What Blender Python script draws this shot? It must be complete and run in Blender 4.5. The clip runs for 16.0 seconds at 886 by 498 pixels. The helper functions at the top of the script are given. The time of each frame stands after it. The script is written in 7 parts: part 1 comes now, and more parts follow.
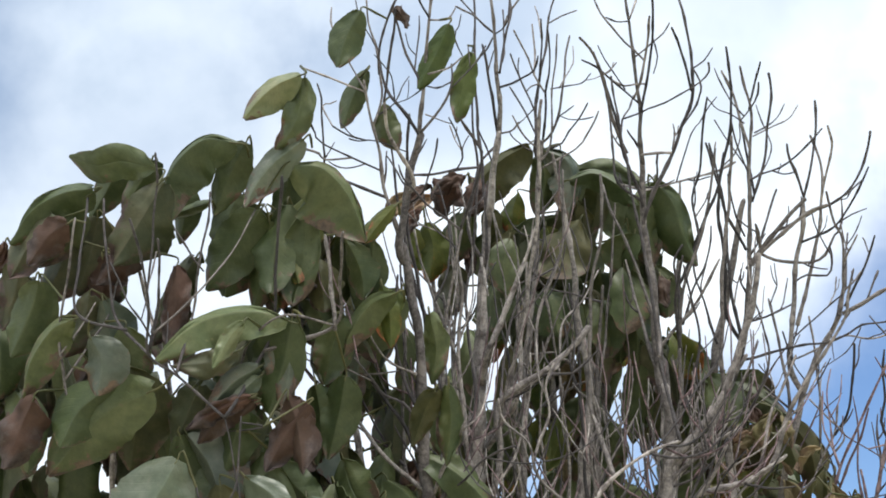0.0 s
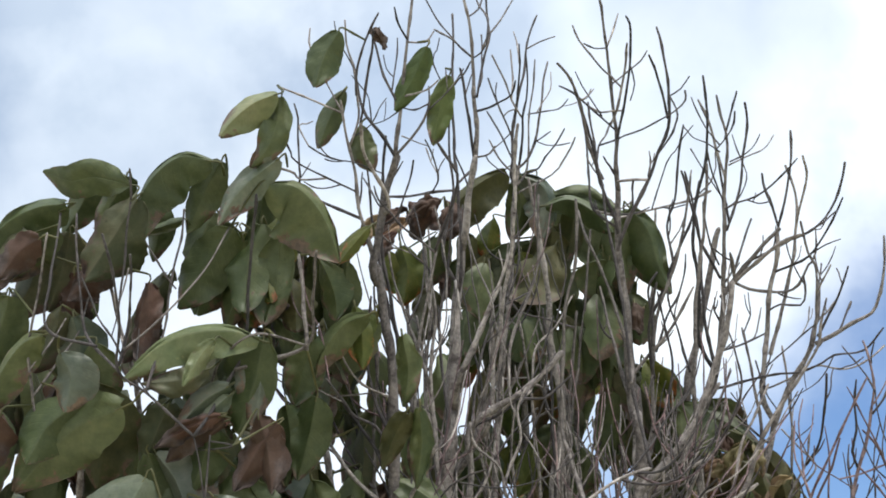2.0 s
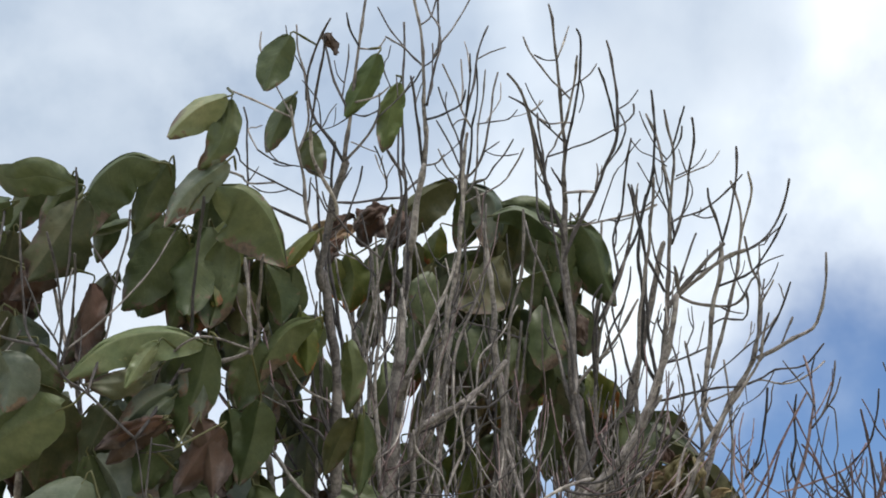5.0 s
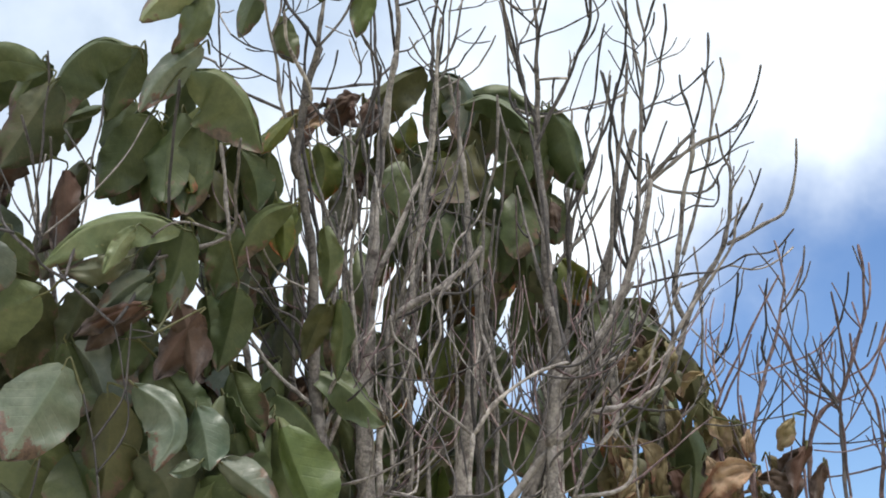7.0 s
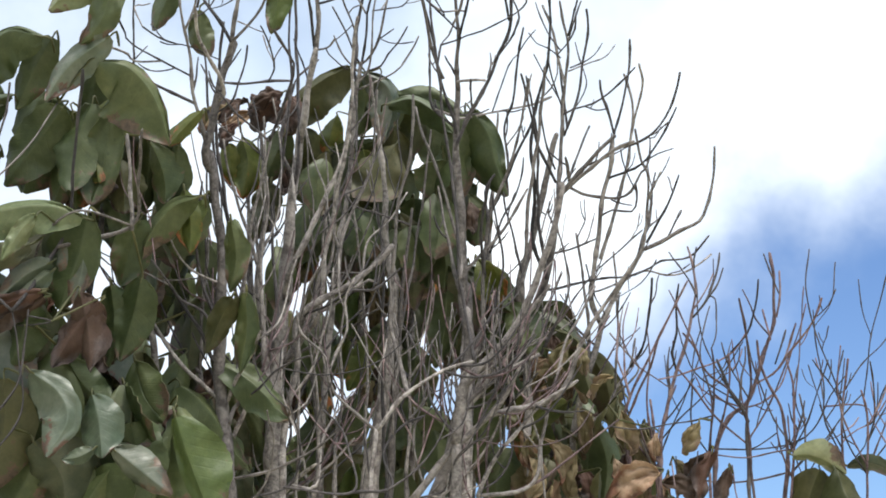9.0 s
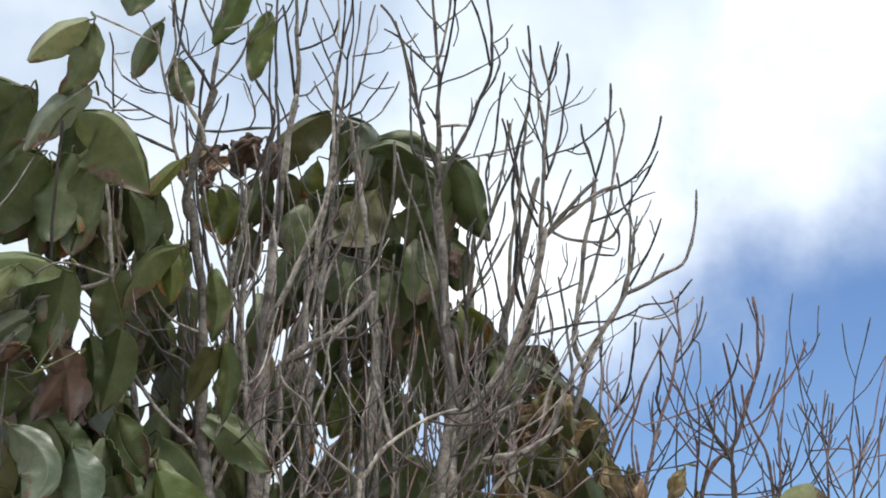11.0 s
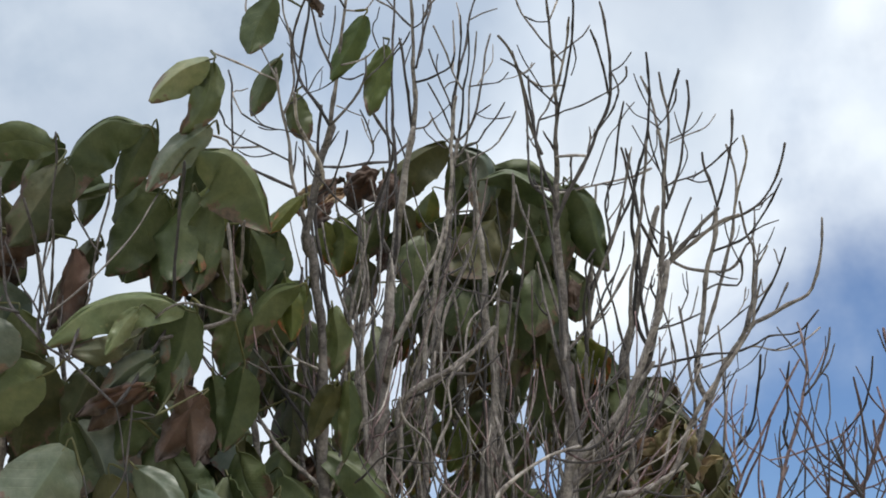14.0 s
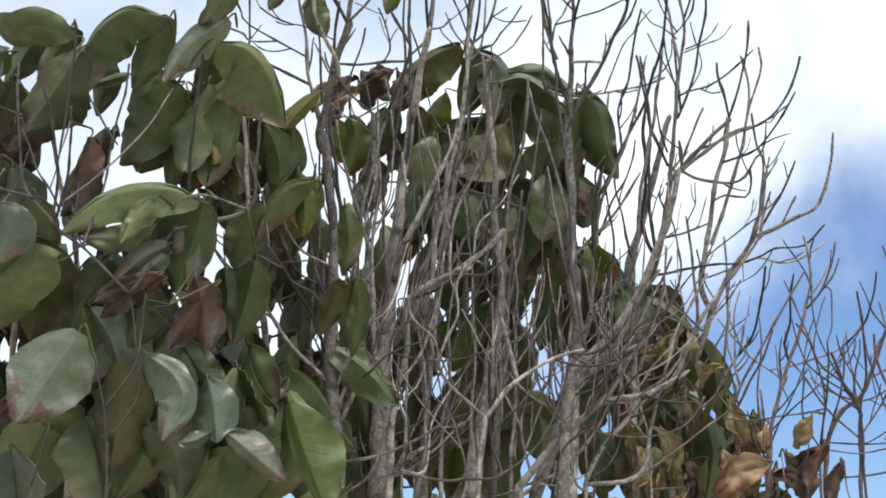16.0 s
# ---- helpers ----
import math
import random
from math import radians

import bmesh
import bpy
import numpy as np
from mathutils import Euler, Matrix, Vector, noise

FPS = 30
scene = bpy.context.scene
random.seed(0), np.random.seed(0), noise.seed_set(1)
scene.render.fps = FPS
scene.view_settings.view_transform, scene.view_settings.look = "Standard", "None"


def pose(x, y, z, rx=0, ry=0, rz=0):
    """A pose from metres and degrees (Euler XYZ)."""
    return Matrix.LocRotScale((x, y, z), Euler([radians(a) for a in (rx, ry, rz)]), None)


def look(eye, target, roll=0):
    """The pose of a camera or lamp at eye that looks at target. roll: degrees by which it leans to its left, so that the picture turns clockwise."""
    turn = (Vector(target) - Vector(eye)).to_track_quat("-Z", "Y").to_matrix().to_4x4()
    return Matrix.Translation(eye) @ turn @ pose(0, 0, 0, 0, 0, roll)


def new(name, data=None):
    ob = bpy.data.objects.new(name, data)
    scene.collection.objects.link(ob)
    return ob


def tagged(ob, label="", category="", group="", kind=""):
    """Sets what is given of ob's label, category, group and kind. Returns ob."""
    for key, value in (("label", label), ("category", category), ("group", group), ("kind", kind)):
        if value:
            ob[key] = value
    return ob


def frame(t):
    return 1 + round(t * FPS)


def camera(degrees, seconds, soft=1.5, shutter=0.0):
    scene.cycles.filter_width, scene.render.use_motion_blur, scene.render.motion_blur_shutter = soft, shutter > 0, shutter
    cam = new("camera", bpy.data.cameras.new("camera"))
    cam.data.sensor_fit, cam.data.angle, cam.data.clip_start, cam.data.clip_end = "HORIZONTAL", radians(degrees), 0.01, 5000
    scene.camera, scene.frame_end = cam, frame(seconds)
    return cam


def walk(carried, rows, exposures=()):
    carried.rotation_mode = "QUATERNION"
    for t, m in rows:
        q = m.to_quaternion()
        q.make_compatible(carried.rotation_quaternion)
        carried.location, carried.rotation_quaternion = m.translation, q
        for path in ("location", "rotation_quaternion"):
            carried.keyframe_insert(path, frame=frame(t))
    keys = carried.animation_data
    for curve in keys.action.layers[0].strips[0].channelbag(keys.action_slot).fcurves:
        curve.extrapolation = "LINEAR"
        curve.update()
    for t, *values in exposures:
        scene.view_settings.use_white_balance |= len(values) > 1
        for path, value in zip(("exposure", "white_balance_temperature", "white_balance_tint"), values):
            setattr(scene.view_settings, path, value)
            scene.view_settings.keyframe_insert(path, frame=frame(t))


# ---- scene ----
from mathutils import kdtree

cam = camera(34, 16.0, soft=1.8)
PATH = [
    (0, pose(-0.0238, -0.0255, 1.6297, 109.828, 0.510, 3.933)),
    (0.5, pose(-0.0204, -0.0180, 1.6210, 110.249, 0.439, 3.818)),
    (1, pose(-0.0235, 0.0144, 1.6452, 110.253, 0.403, 3.467)),
    (1.5, pose(-0.0192, -0.0229, 1.6096, 110.857, -0.002, 3.116)),
    (2, pose(-0.0168, -0.0147, 1.6157, 111.059, -0.135, 2.777)),
    (2.5, pose(-0.0228, 0.0013, 1.6337, 111.255, 0.119, 2.520)),
    (3, pose(-0.0197, -0.0076, 1.6214, 111.510, 0.209, 2.766)),
    (3.5, pose(-0.0186, -0.0222, 1.6081, 111.822, -0.192, 2.611)),
    (3.7, pose(-0.0193, -0.0155, 1.6105, 111.851, -0.578, 1.813)),
    (5.8, pose(-0.0284, -0.0092, 1.5815, 110.850, 0.570, -0.878)),
    (6, pose(-0.0644, 0.0141, 1.5672, 110.454, 0.874, -1.344)),
    (6.5, pose(-0.0943, 0.0127, 1.5706, 108.588, 0.907, -1.785)),
    (7, pose(-0.0787, 0.0084, 1.5620, 108.074, 0.663, -1.583)),
    (7.5, pose(-0.0934, 0.0226, 1.5662, 108.069, 0.710, -1.849)),
    (8, pose(-0.0294, 0.0137, 1.5572, 107.462, -0.393, -1.152)),
    (8.5, pose(0.0048, 0.0182, 1.5590, 107.379, -0.372, -3.127)),
    (9, pose(0.0896, -0.0097, 1.5367, 108.405, -0.696, -2.160)),
    (9.2, pose(0.1003, -0.0152, 1.5392, 108.711, -0.739, -2.307)),
    (11.3, pose(0.0633, 0.0033, 1.5885, 110.004, 0.466, -3.218)),
    (11.5, pose(0.0526, 0.0185, 1.6098, 110.424, 1.223, -3.697)),
    (12, pose(0.0605, 0.0282, 1.6293, 112.505, 0.630, -2.080)),
    (12.5, pose(0.0522, 0.0542, 1.6383, 112.777, 1.183, -1.751)),
    (13, pose(0.0217, 0.0313, 1.6325, 111.667, 0.738, -0.412)),
    (13.5, pose(0.0540, 0.0172, 1.6154, 110.955, 0.266, 0.258)),
    (14, pose(0.0346, 0.0132, 1.6309, 109.909, -0.810, 0.899)),
    (14.5, pose(0.0119, 0.0150, 1.6305, 110.304, -0.956, 0.295)),
    (15, pose(0.0078, -0.0121, 1.6177, 110.006, -1.164, -0.469)),
    (15.5, pose(0.0090, -0.0154, 1.6110, 108.204, -1.825, -0.247)),
    (16, pose(0.0065, -0.0029, 1.6159, 106.191, -2.664, 0.134)),
]
walk(cam, PATH, exposures=[(0, 0.56), (3.7, 0.41), (5.8, 0.23), (7.0, 0.60), (9.0, 0.69), (11.3, 0.4), (11.9, 0.17), (12.5, 0.02), (13.2, 0.01), (14.5, 0.34), (16.0, 0.57)])

# ---- light ----
world = bpy.data.worlds.new("cloudy_sky")
scene.world = world
world.use_nodes = True


def node(tree, kind, **sets):
    n = tree.nodes.new(kind)
    for key, value in sets.items():
        n.inputs[key.replace("_", " ")].default_value = value
    return n


def ramp(tree, stops, source, interpolation="LINEAR"):
    n = tree.nodes.new("ShaderNodeValToRGB")
    n.color_ramp.interpolation = interpolation
    while len(n.color_ramp.elements) < len(stops):
        n.color_ramp.elements.new(0.5)
    for e, (at, c) in zip(n.color_ramp.elements, stops):
        e.position = at
        e.color = (*c, 1) if len(c) == 3 else c
    tree.links.new(source, n.inputs["Fac"])
    return n


def mix(tree, fac, a, b, blend="MIX"):
    n = tree.nodes.new("ShaderNodeMix")
    n.data_type, n.blend_type = "RGBA", blend
    for value, slot in ((fac, n.inputs[0]), (a, n.inputs[6]), (b, n.inputs[7])):
        if hasattr(value, "links") or isinstance(value, bpy.types.NodeSocket):
            tree.links.new(value, slot)
        elif isinstance(value, (int, float)):
            slot.default_value = value
        else:
            slot.default_value = (*value, 1)
    return n.outputs[2]


def maths(tree, op, a, b=0.0):
    n = tree.nodes.new("ShaderNodeMath")
    n.operation = op
    for value, slot in ((a, n.inputs[0]), (b, n.inputs[1])):
        if isinstance(value, bpy.types.NodeSocket):
            tree.links.new(value, slot)
        else:
            slot.default_value = value
    return n.outputs[0]


SUN_ELEVATION, SUN_TURN = radians(64), radians(150)


def cloudy_sky():
    t = world.node_tree
    t.nodes.clear()
    sky = t.nodes.new("ShaderNodeTexSky")
    sky.sky_type, sky.sun_disc = "NISHITA", False
    sky.sun_elevation, sky.sun_rotation = SUN_ELEVATION, SUN_TURN
    sky.air_density, sky.dust_density, sky.ozone_density = 1.0, 0.3, 3.0
    where = t.nodes.new("ShaderNodeTexCoord").outputs["Generated"]
    # a broad layer of cloud with soft rags, open to the blue low on one side
    soft = node(t, "ShaderNodeTexNoise", Scale=3.1, Detail=6.0, Roughness=0.52, Distortion=0.25)
    t.links.new(where, soft.inputs["Vector"])
    fine = node(t, "ShaderNodeTexNoise", Scale=9.0, Detail=5.0, Roughness=0.55)
    t.links.new(where, fine.inputs["Vector"])
    broad = node(t, "ShaderNodeTexNoise", Scale=4.2, Detail=5.0, Roughness=0.45)
    t.links.new(where, broad.inputs["Vector"])
    axis = t.nodes.new("ShaderNodeVectorMath")
    axis.operation = "DOT_PRODUCT"
    t.links.new(where, axis.inputs[0])
    axis.inputs[1].default_value = GAP
    near_gap = maths(t, "MULTIPLY", maths(t, "ADD", axis.outputs["Value"], 0.242), 4.4)
    amount = maths(t, "ADD", maths(t, "MULTIPLY", soft.outputs["Fac"], 1.1), maths(t, "MULTIPLY", fine.outputs["Fac"], 0.55))
    amount = maths(t, "SUBTRACT", amount, maths(t, "MINIMUM", maths(t, "MAXIMUM", near_gap, 0.0), 1.2))
    # thin places in the cloud, blue-grey, each about a direction, with ragged rims
    thin = 0.0
    for way, size, depth in THIN:
        away = t.nodes.new("ShaderNodeVectorMath")
        away.operation = "DOT_PRODUCT"
        t.links.new(where, away.inputs[0])
        away.inputs[1].default_value = Vector(way).normalized()
        reach = 1 - math.cos(radians(size))
        close = maths(t, "DIVIDE", maths(t, "SUBTRACT", away.outputs["Value"], 1 - reach), reach)
        close = maths(t, "ADD", close, maths(t, "MULTIPLY", maths(t, "SUBTRACT", fine.outputs["Fac"], 0.5), 1.6))
        close = maths(t, "MULTIPLY", maths(t, "MINIMUM", maths(t, "MAXIMUM", close, 0.0), 1.0), depth)
        thin = maths(t, "MAXIMUM", thin, close)
    cover = ramp(t, [(0.26, (0, 0, 0)), (0.94, (1, 1, 1))], amount, "EASE")
    shade = ramp(t, [(0.30, (5.95, 7.05, 8.45)), (0.62, (8.9, 9.5, 10.0))], maths(t, "ADD", broad.outputs["Fac"], 0.05), "EASE")
    veil = ramp(t, [(0.34, (2.15, 3.0, 4.45)), (0.66, (4.25, 5.1, 6.25))], broad.outputs["Fac"], "EASE")
    shade = mix(t, thin, shade.outputs["Color"], veil.outputs["Color"])
    blue = mix(t, 1.0, sky.outputs["Color"], (0.76, 0.86, 1.02), "MULTIPLY")
    # the cloud is brighter towards the sun
    sunward = t.nodes.new("ShaderNodeVectorMath")
    sunward.operation = "DOT_PRODUCT"
    t.links.new(where, sunward.inputs[0])
    sunward.inputs[1].default_value = (math.sin(SUN_TURN) * math.cos(SUN_ELEVATION), math.cos(SUN_TURN) * math.cos(SUN_ELEVATION), math.sin(SUN_ELEVATION))
    flare = ramp(t, [(0.25, (1, 1, 1)), (1.0, (3.2, 3.1, 2.95))], sunward.outputs["Value"])
    shade = mix(t, 1.0, shade, flare.outputs["Color"], "MULTIPLY")
    colour = mix(t, cover.outputs["Color"], blue, shade)
    back = node(t, "ShaderNodeBackground", Strength=0.1)
    t.links.new(colour, back.inputs["Color"])
    out = t.nodes.new("ShaderNodeOutputWorld")
    t.links.new(back.outputs[0], out.inputs["Surface"])


THIN = [((-0.40, 0.72, 0.62), 31, 0.95), ((-0.26, 0.868, 0.42), 8, 0.95), ((-0.05, 0.86, 0.46), 8, 0.6), ((0.13, 0.86, 0.52), 6, 0.6), ((0.098, 0.90, 0.424), 6, 0.5)]
GAP = (0.55, 0.0, -1.0)
cloudy_sky()
sun = new("sun", bpy.data.lights.new("sun", "SUN"))
sun.data.energy, sun.data.angle, sun.data.color = 4.0, radians(14), (1.0, 0.95, 0.88)
sun.matrix_world = look((math.sin(SUN_TURN) * math.cos(SUN_ELEVATION) * 20, math.cos(SUN_TURN) * math.cos(SUN_ELEVATION) * 20, math.sin(SUN_ELEVATION) * 20), (0, 0, 0))

# ---- materials ----


def fresh(name):
    m = bpy.data.materials.new(name)
    m.use_nodes = True
    t = m.node_tree
    return m, t, t.nodes["Principled BSDF"]


def bark(name, dark, light, lichen):
    m, t, p = fresh(name)
    where = t.nodes.new("ShaderNodeTexCoord").outputs["Object"]
    own = t.nodes.new("ShaderNodeObjectInfo").outputs["Random"]
    big = node(t, "ShaderNodeTexNoise", Scale=14.0, Detail=4.0)
    small = node(t, "ShaderNodeTexNoise", Scale=160.0, Detail=4.0, Roughness=0.65)
    for n in (big, small):
        t.links.new(where, n.inputs["Vector"])
    a = ramp(t, [(0.35, dark), (0.68, light)], small.outputs["Fac"])
    b = ramp(t, [(0.5, (0, 0, 0)), (0.7, (0.7, 0.7, 0.7))], big.outputs["Fac"])
    c = mix(t, b.outputs["Color"], a.outputs["Color"], lichen)
    patch = node(t, "ShaderNodeTexNoise", Scale=48.0, Detail=5.0, Roughness=0.6, Distortion=0.6)
    t.links.new(where, patch.inputs["Vector"])
    stain = ramp(t, [(0.36, (0.42, 0.38, 0.38)), (0.50, (1.0, 1.0, 1.0)), (0.66, (1.3, 1.29, 1.27))], patch.outputs["Fac"])
    c = mix(t, 1.0, c, stain.outputs["Color"], "MULTIPLY")
    dull = ramp(t, [(0.0, (0.42, 0.39, 0.38)), (0.6, (0.88, 0.84, 0.82)), (1.0, (1.32, 1.28, 1.24))], own)
    t.links.new(mix(t, 1.0, c, dull.outputs["Color"], "MULTIPLY"), p.inputs["Base Color"])
    p.inputs["Roughness"].default_value = 0.85
    bump = node(t, "ShaderNodeBump", Strength=0.7, Distance=0.004)
    t.links.new(small.outputs["Fac"], bump.inputs["Height"])
    t.links.new(bump.outputs["Normal"], p.inputs["Normal"])
    return m


def leaf_skin(name, base, pale, vein, edge, edge_amount=0.0, gloss=0.5, clear=0.52):
    """A leathery leaf: midrib and side veins along its own length, blotches, a withered rim, light through the blade."""
    m, t, p = fresh(name)
    uv = t.nodes.new("ShaderNodeUVMap")
    uv.uv_map = "blade"
    sep = t.nodes.new("ShaderNodeSeparateXYZ")
    t.links.new(uv.outputs["UV"], sep.inputs[0])
    along, across = sep.outputs["X"], maths(t, "ABSOLUTE", sep.outputs["Y"])
    own = maths(t, "FRACT", maths(t, "ADD", t.nodes.new("ShaderNodeObjectInfo").outputs["Random"], t.nodes.new("ShaderNodeNewGeometry").outputs["Random Per Island"]))
    where = t.nodes.new("ShaderNodeTexCoord").outputs["Object"]
    blot = node(t, "ShaderNodeTexNoise", Scale=22.0, Detail=4.0, Roughness=0.6)
    grain = node(t, "ShaderNodeTexNoise", Scale=190.0, Detail=3.0)
    for n in (blot, grain):
        t.links.new(where, n.inputs["Vector"])
    mid = ramp(t, [(0.0, (0.8, 0.8, 0.8)), (0.05, (0, 0, 0))], across)
    wave = maths(t, "SINE", maths(t, "MULTIPLY", maths(t, "SUBTRACT", along, maths(t, "MULTIPLY", across, 0.22)), 62.0))
    side = ramp(t, [(0.86, (0, 0, 0)), (1.0, (0.20, 0.20, 0.20))], maths(t, "ADD", wave, maths(t, "MULTIPLY", maths(t, "SUBTRACT", blot.outputs["Fac"], 0.5), 0.9)))
    veins = maths(t, "MAXIMUM", mid.outputs["Color"], side.outputs["Color"])
    c = mix(t, ramp(t, [(0.38, (0, 0, 0)), (0.66, (1, 1, 1))], blot.outputs["Fac"]).outputs["Color"], base, pale)
    tint = ramp(t, [(0.0, (0.56, 0.64, 0.52)), (0.5, (0.90, 0.90, 0.86)), (0.8, (1.02, 0.98, 0.92)), (1.0, (1.16, 1.10, 1.02))], own)
    c = mix(t, 1.0, c, tint.outputs["Color"], "MULTIPLY")
    speck = node(t, "ShaderNodeTexNoise", Scale=75.0, Detail=6.0, Roughness=0.7)
    t.links.new(where, speck.inputs["Vector"])
    mottle = ramp(t, [(0.30, (0.80, 0.82, 0.80)), (0.52, (1.0, 1.0, 1.0)), (0.72, (1.20, 1.17, 1.15))], speck.outputs["Fac"])
    c = mix(t, 1.0, c, mottle.outputs["Color"], "MULTIPLY")
    spots = ramp(t, [(0.63, (0, 0, 0)), (0.70, (0.75, 0.75, 0.75))], speck.outputs["Fac"])
    spots = maths(t, "MULTIPLY", spots.outputs["Color"], ramp(t, [(0.48, (0, 0, 0)), (0.60, (1, 1, 1))], blot.outputs["Fac"]).outputs["Color"])
    c = mix(t, spots, c, edge)
    c = mix(t, maths(t, "MULTIPLY", veins, 0.22), c, vein)
    rim = maths(t, "ADD", maths(t, "MULTIPLY", across, 0.35), maths(t, "MULTIPLY", along, 0.65))
    rim = maths(t, "ADD", rim, maths(t, "MULTIPLY", maths(t, "SUBTRACT", blot.outputs["Fac"], 0.5), 1.3))
    rim = maths(t, "ADD", rim, maths(t, "MULTIPLY", own, 0.25))
    rim = maths(t, "ADD", rim, maths(t, "MULTIPLY", maths(t, "SUBTRACT", speck.outputs["Fac"], 0.5), 0.9))
    dry = ramp(t, [(0.90 - edge_amount, (0, 0, 0)), (1.10 - edge_amount * 0.9, (1, 1, 1))], rim)
    scorch = ramp(t, [(0.32, (0.30, 0.26, 0.25)), (0.50, (0.9, 0.9, 0.9)), (0.70, (1.4, 1.28, 1.2))], speck.outputs["Fac"])
    c = mix(t, dry.outputs["Color"], c, mix(t, 1.0, edge, scorch.outputs["Color"], "MULTIPLY"))
    t.links.new(c, p.inputs["Base Color"])
    p.inputs["Roughness"].default_value = gloss
    p.inputs["Specular IOR Level"].default_value = 0.36
    bump = node(t, "ShaderNodeBump", Strength=0.4, Distance=0.004)
    t.links.new(maths(t, "SUBTRACT", maths(t, "MULTIPLY", grain.outputs["Fac"], 0.35), maths(t, "MULTIPLY", veins, 0.8)), bump.inputs["Height"])
    t.links.new(bump.outputs["Normal"], p.inputs["Normal"])
    glow = t.nodes.new("ShaderNodeBsdfTranslucent")
    t.links.new(mix(t, 1.0, c, (1.7, 1.75, 1.5), "MULTIPLY"), glow.inputs["Color"])
    both = node(t, "ShaderNodeMixShader", Fac=clear)
    t.links.new(p.outputs[0], both.inputs[1])
    t.links.new(glow.outputs[0], both.inputs[2])
    t.links.new(both.outputs[0], t.nodes["Material Output"].inputs["Surface"])
    return m


GREY_BARK = bark("grey_bark", (0.068, 0.063, 0.060), (0.198, 0.185, 0.178), (0.296, 0.280, 0.271))
DARK_BARK = bark("dark_bark", (0.016, 0.014, 0.016), (0.046, 0.041, 0.043), (0.075, 0.068, 0.068))
RED_BARK = bark("reddish_bark", (0.052, 0.034, 0.039), (0.140, 0.093, 0.100), (0.20, 0.158, 0.160))
DRY = (0.085, 0.058, 0.038)
SKINS = {
    "g": leaf_skin("leaf_green", (0.053, 0.069, 0.026), (0.080, 0.095, 0.041), (0.088, 0.102, 0.052), DRY, 0.0, 0.5, 0.28),
    "m": leaf_skin("leaf_fresh", (0.069, 0.095, 0.026), (0.091, 0.116, 0.037), (0.108, 0.144, 0.060), DRY, 0.0, 0.5, 0.38),
    # b: sunlight on the upper face is put into this paler green
    "b": leaf_skin("leaf_painted_lit", (0.120, 0.139, 0.068), (0.171, 0.179, 0.100), (0.255, 0.238, 0.128), DRY, 0.0, 0.42, 0.3),
    "s": leaf_skin("leaf_waxy", (0.065, 0.083, 0.057), (0.097, 0.111, 0.085), (0.170, 0.212, 0.153), (0.075, 0.045, 0.032), -0.02, 0.38, 0.22),
    "t": leaf_skin("leaf_bluish", (0.054, 0.067, 0.048), (0.081, 0.091, 0.071), (0.085, 0.108, 0.074), DRY, 0.04, 0.42, 0.22),
    "y": leaf_skin("leaf_yellowing", (0.076, 0.092, 0.019), (0.122, 0.126, 0.029), (0.144, 0.144, 0.058), (0.2, 0.08, 0.03), 0.05, 0.5, 0.45),
    "o": leaf_skin("leaf_olive", (0.075, 0.075, 0.033), (0.103, 0.099, 0.045), (0.103, 0.108, 0.051), DRY, 0.05, 0.5, 0.52),
    "v": leaf_skin("leaf_veined", (0.061, 0.075, 0.040), (0.089, 0.099, 0.056), (0.137, 0.154, 0.091), DRY, 0.1, 0.48, 0.28),
    "k": leaf_skin("leaf_half_withered", (0.058, 0.065, 0.037), (0.086, 0.085, 0.050), (0.085, 0.074, 0.051), (0.075, 0.050, 0.043), 0.12, 0.6, 0.32),
    "r": leaf_skin("leaf_withered_red", (0.048, 0.023, 0.015), (0.068, 0.036, 0.025), (0.052, 0.034, 0.027), (0.046, 0.033, 0.029), 0.3, 0.75, 0.22),
    "n": leaf_skin("leaf_dry_brown", (0.238, 0.157, 0.106), (0.357, 0.255, 0.183), (0.170, 0.102, 0.068), (0.14, 0.07, 0.045), 0.25, 0.8, 0.3),
    "d": leaf_skin("leaf_dry_dull", (0.128, 0.098, 0.051), (0.204, 0.162, 0.093), (0.102, 0.085, 0.051), (0.13, 0.09, 0.06), 0.2, 0.8, 0.3),
}
LOOKS = {"g": "", "m": "fresh mid-green leaf", "b": "leaf coloured pale as if sunlit from above", "s": "waxy grey-green leaf", "t": "bluish-green leaf",
         "y": "yellowing leaf", "o": "olive-green leaf", "v": "broad leaf with a pale midrib", "k": "half-withered leaf with a brown tip",
         "r": "shrivelled reddish-brown leaf", "n": "dry pale-brown leaf", "d": "dry dull-brown leaf"}

# ---- building ----


def part(name, mesh, material, parent, label=""):
    ob = new(name, mesh)
    if material:
        mesh.materials.append(material)
    ob.parent = parent
    return tagged(ob, label)


def spline(points, step):
    """A smooth line through the points."""
    p = [Vector(q) for q in points]
    p = [2 * p[0] - p[1], *p, 2 * p[-1] - p[-2]]
    line = []
    for a, b, c, d in zip(p, p[1:], p[2:], p[3:]):
        n = max(2, int((c - b).length / step))
        for i in range(n):
            s = i / n
            line.append(0.5 * (2 * b + (c - a) * s + (2 * a - 5 * b + 4 * c - d) * s * s + (3 * b - a - 3 * c + d) * s ** 3))
    return line + [p[-2]]


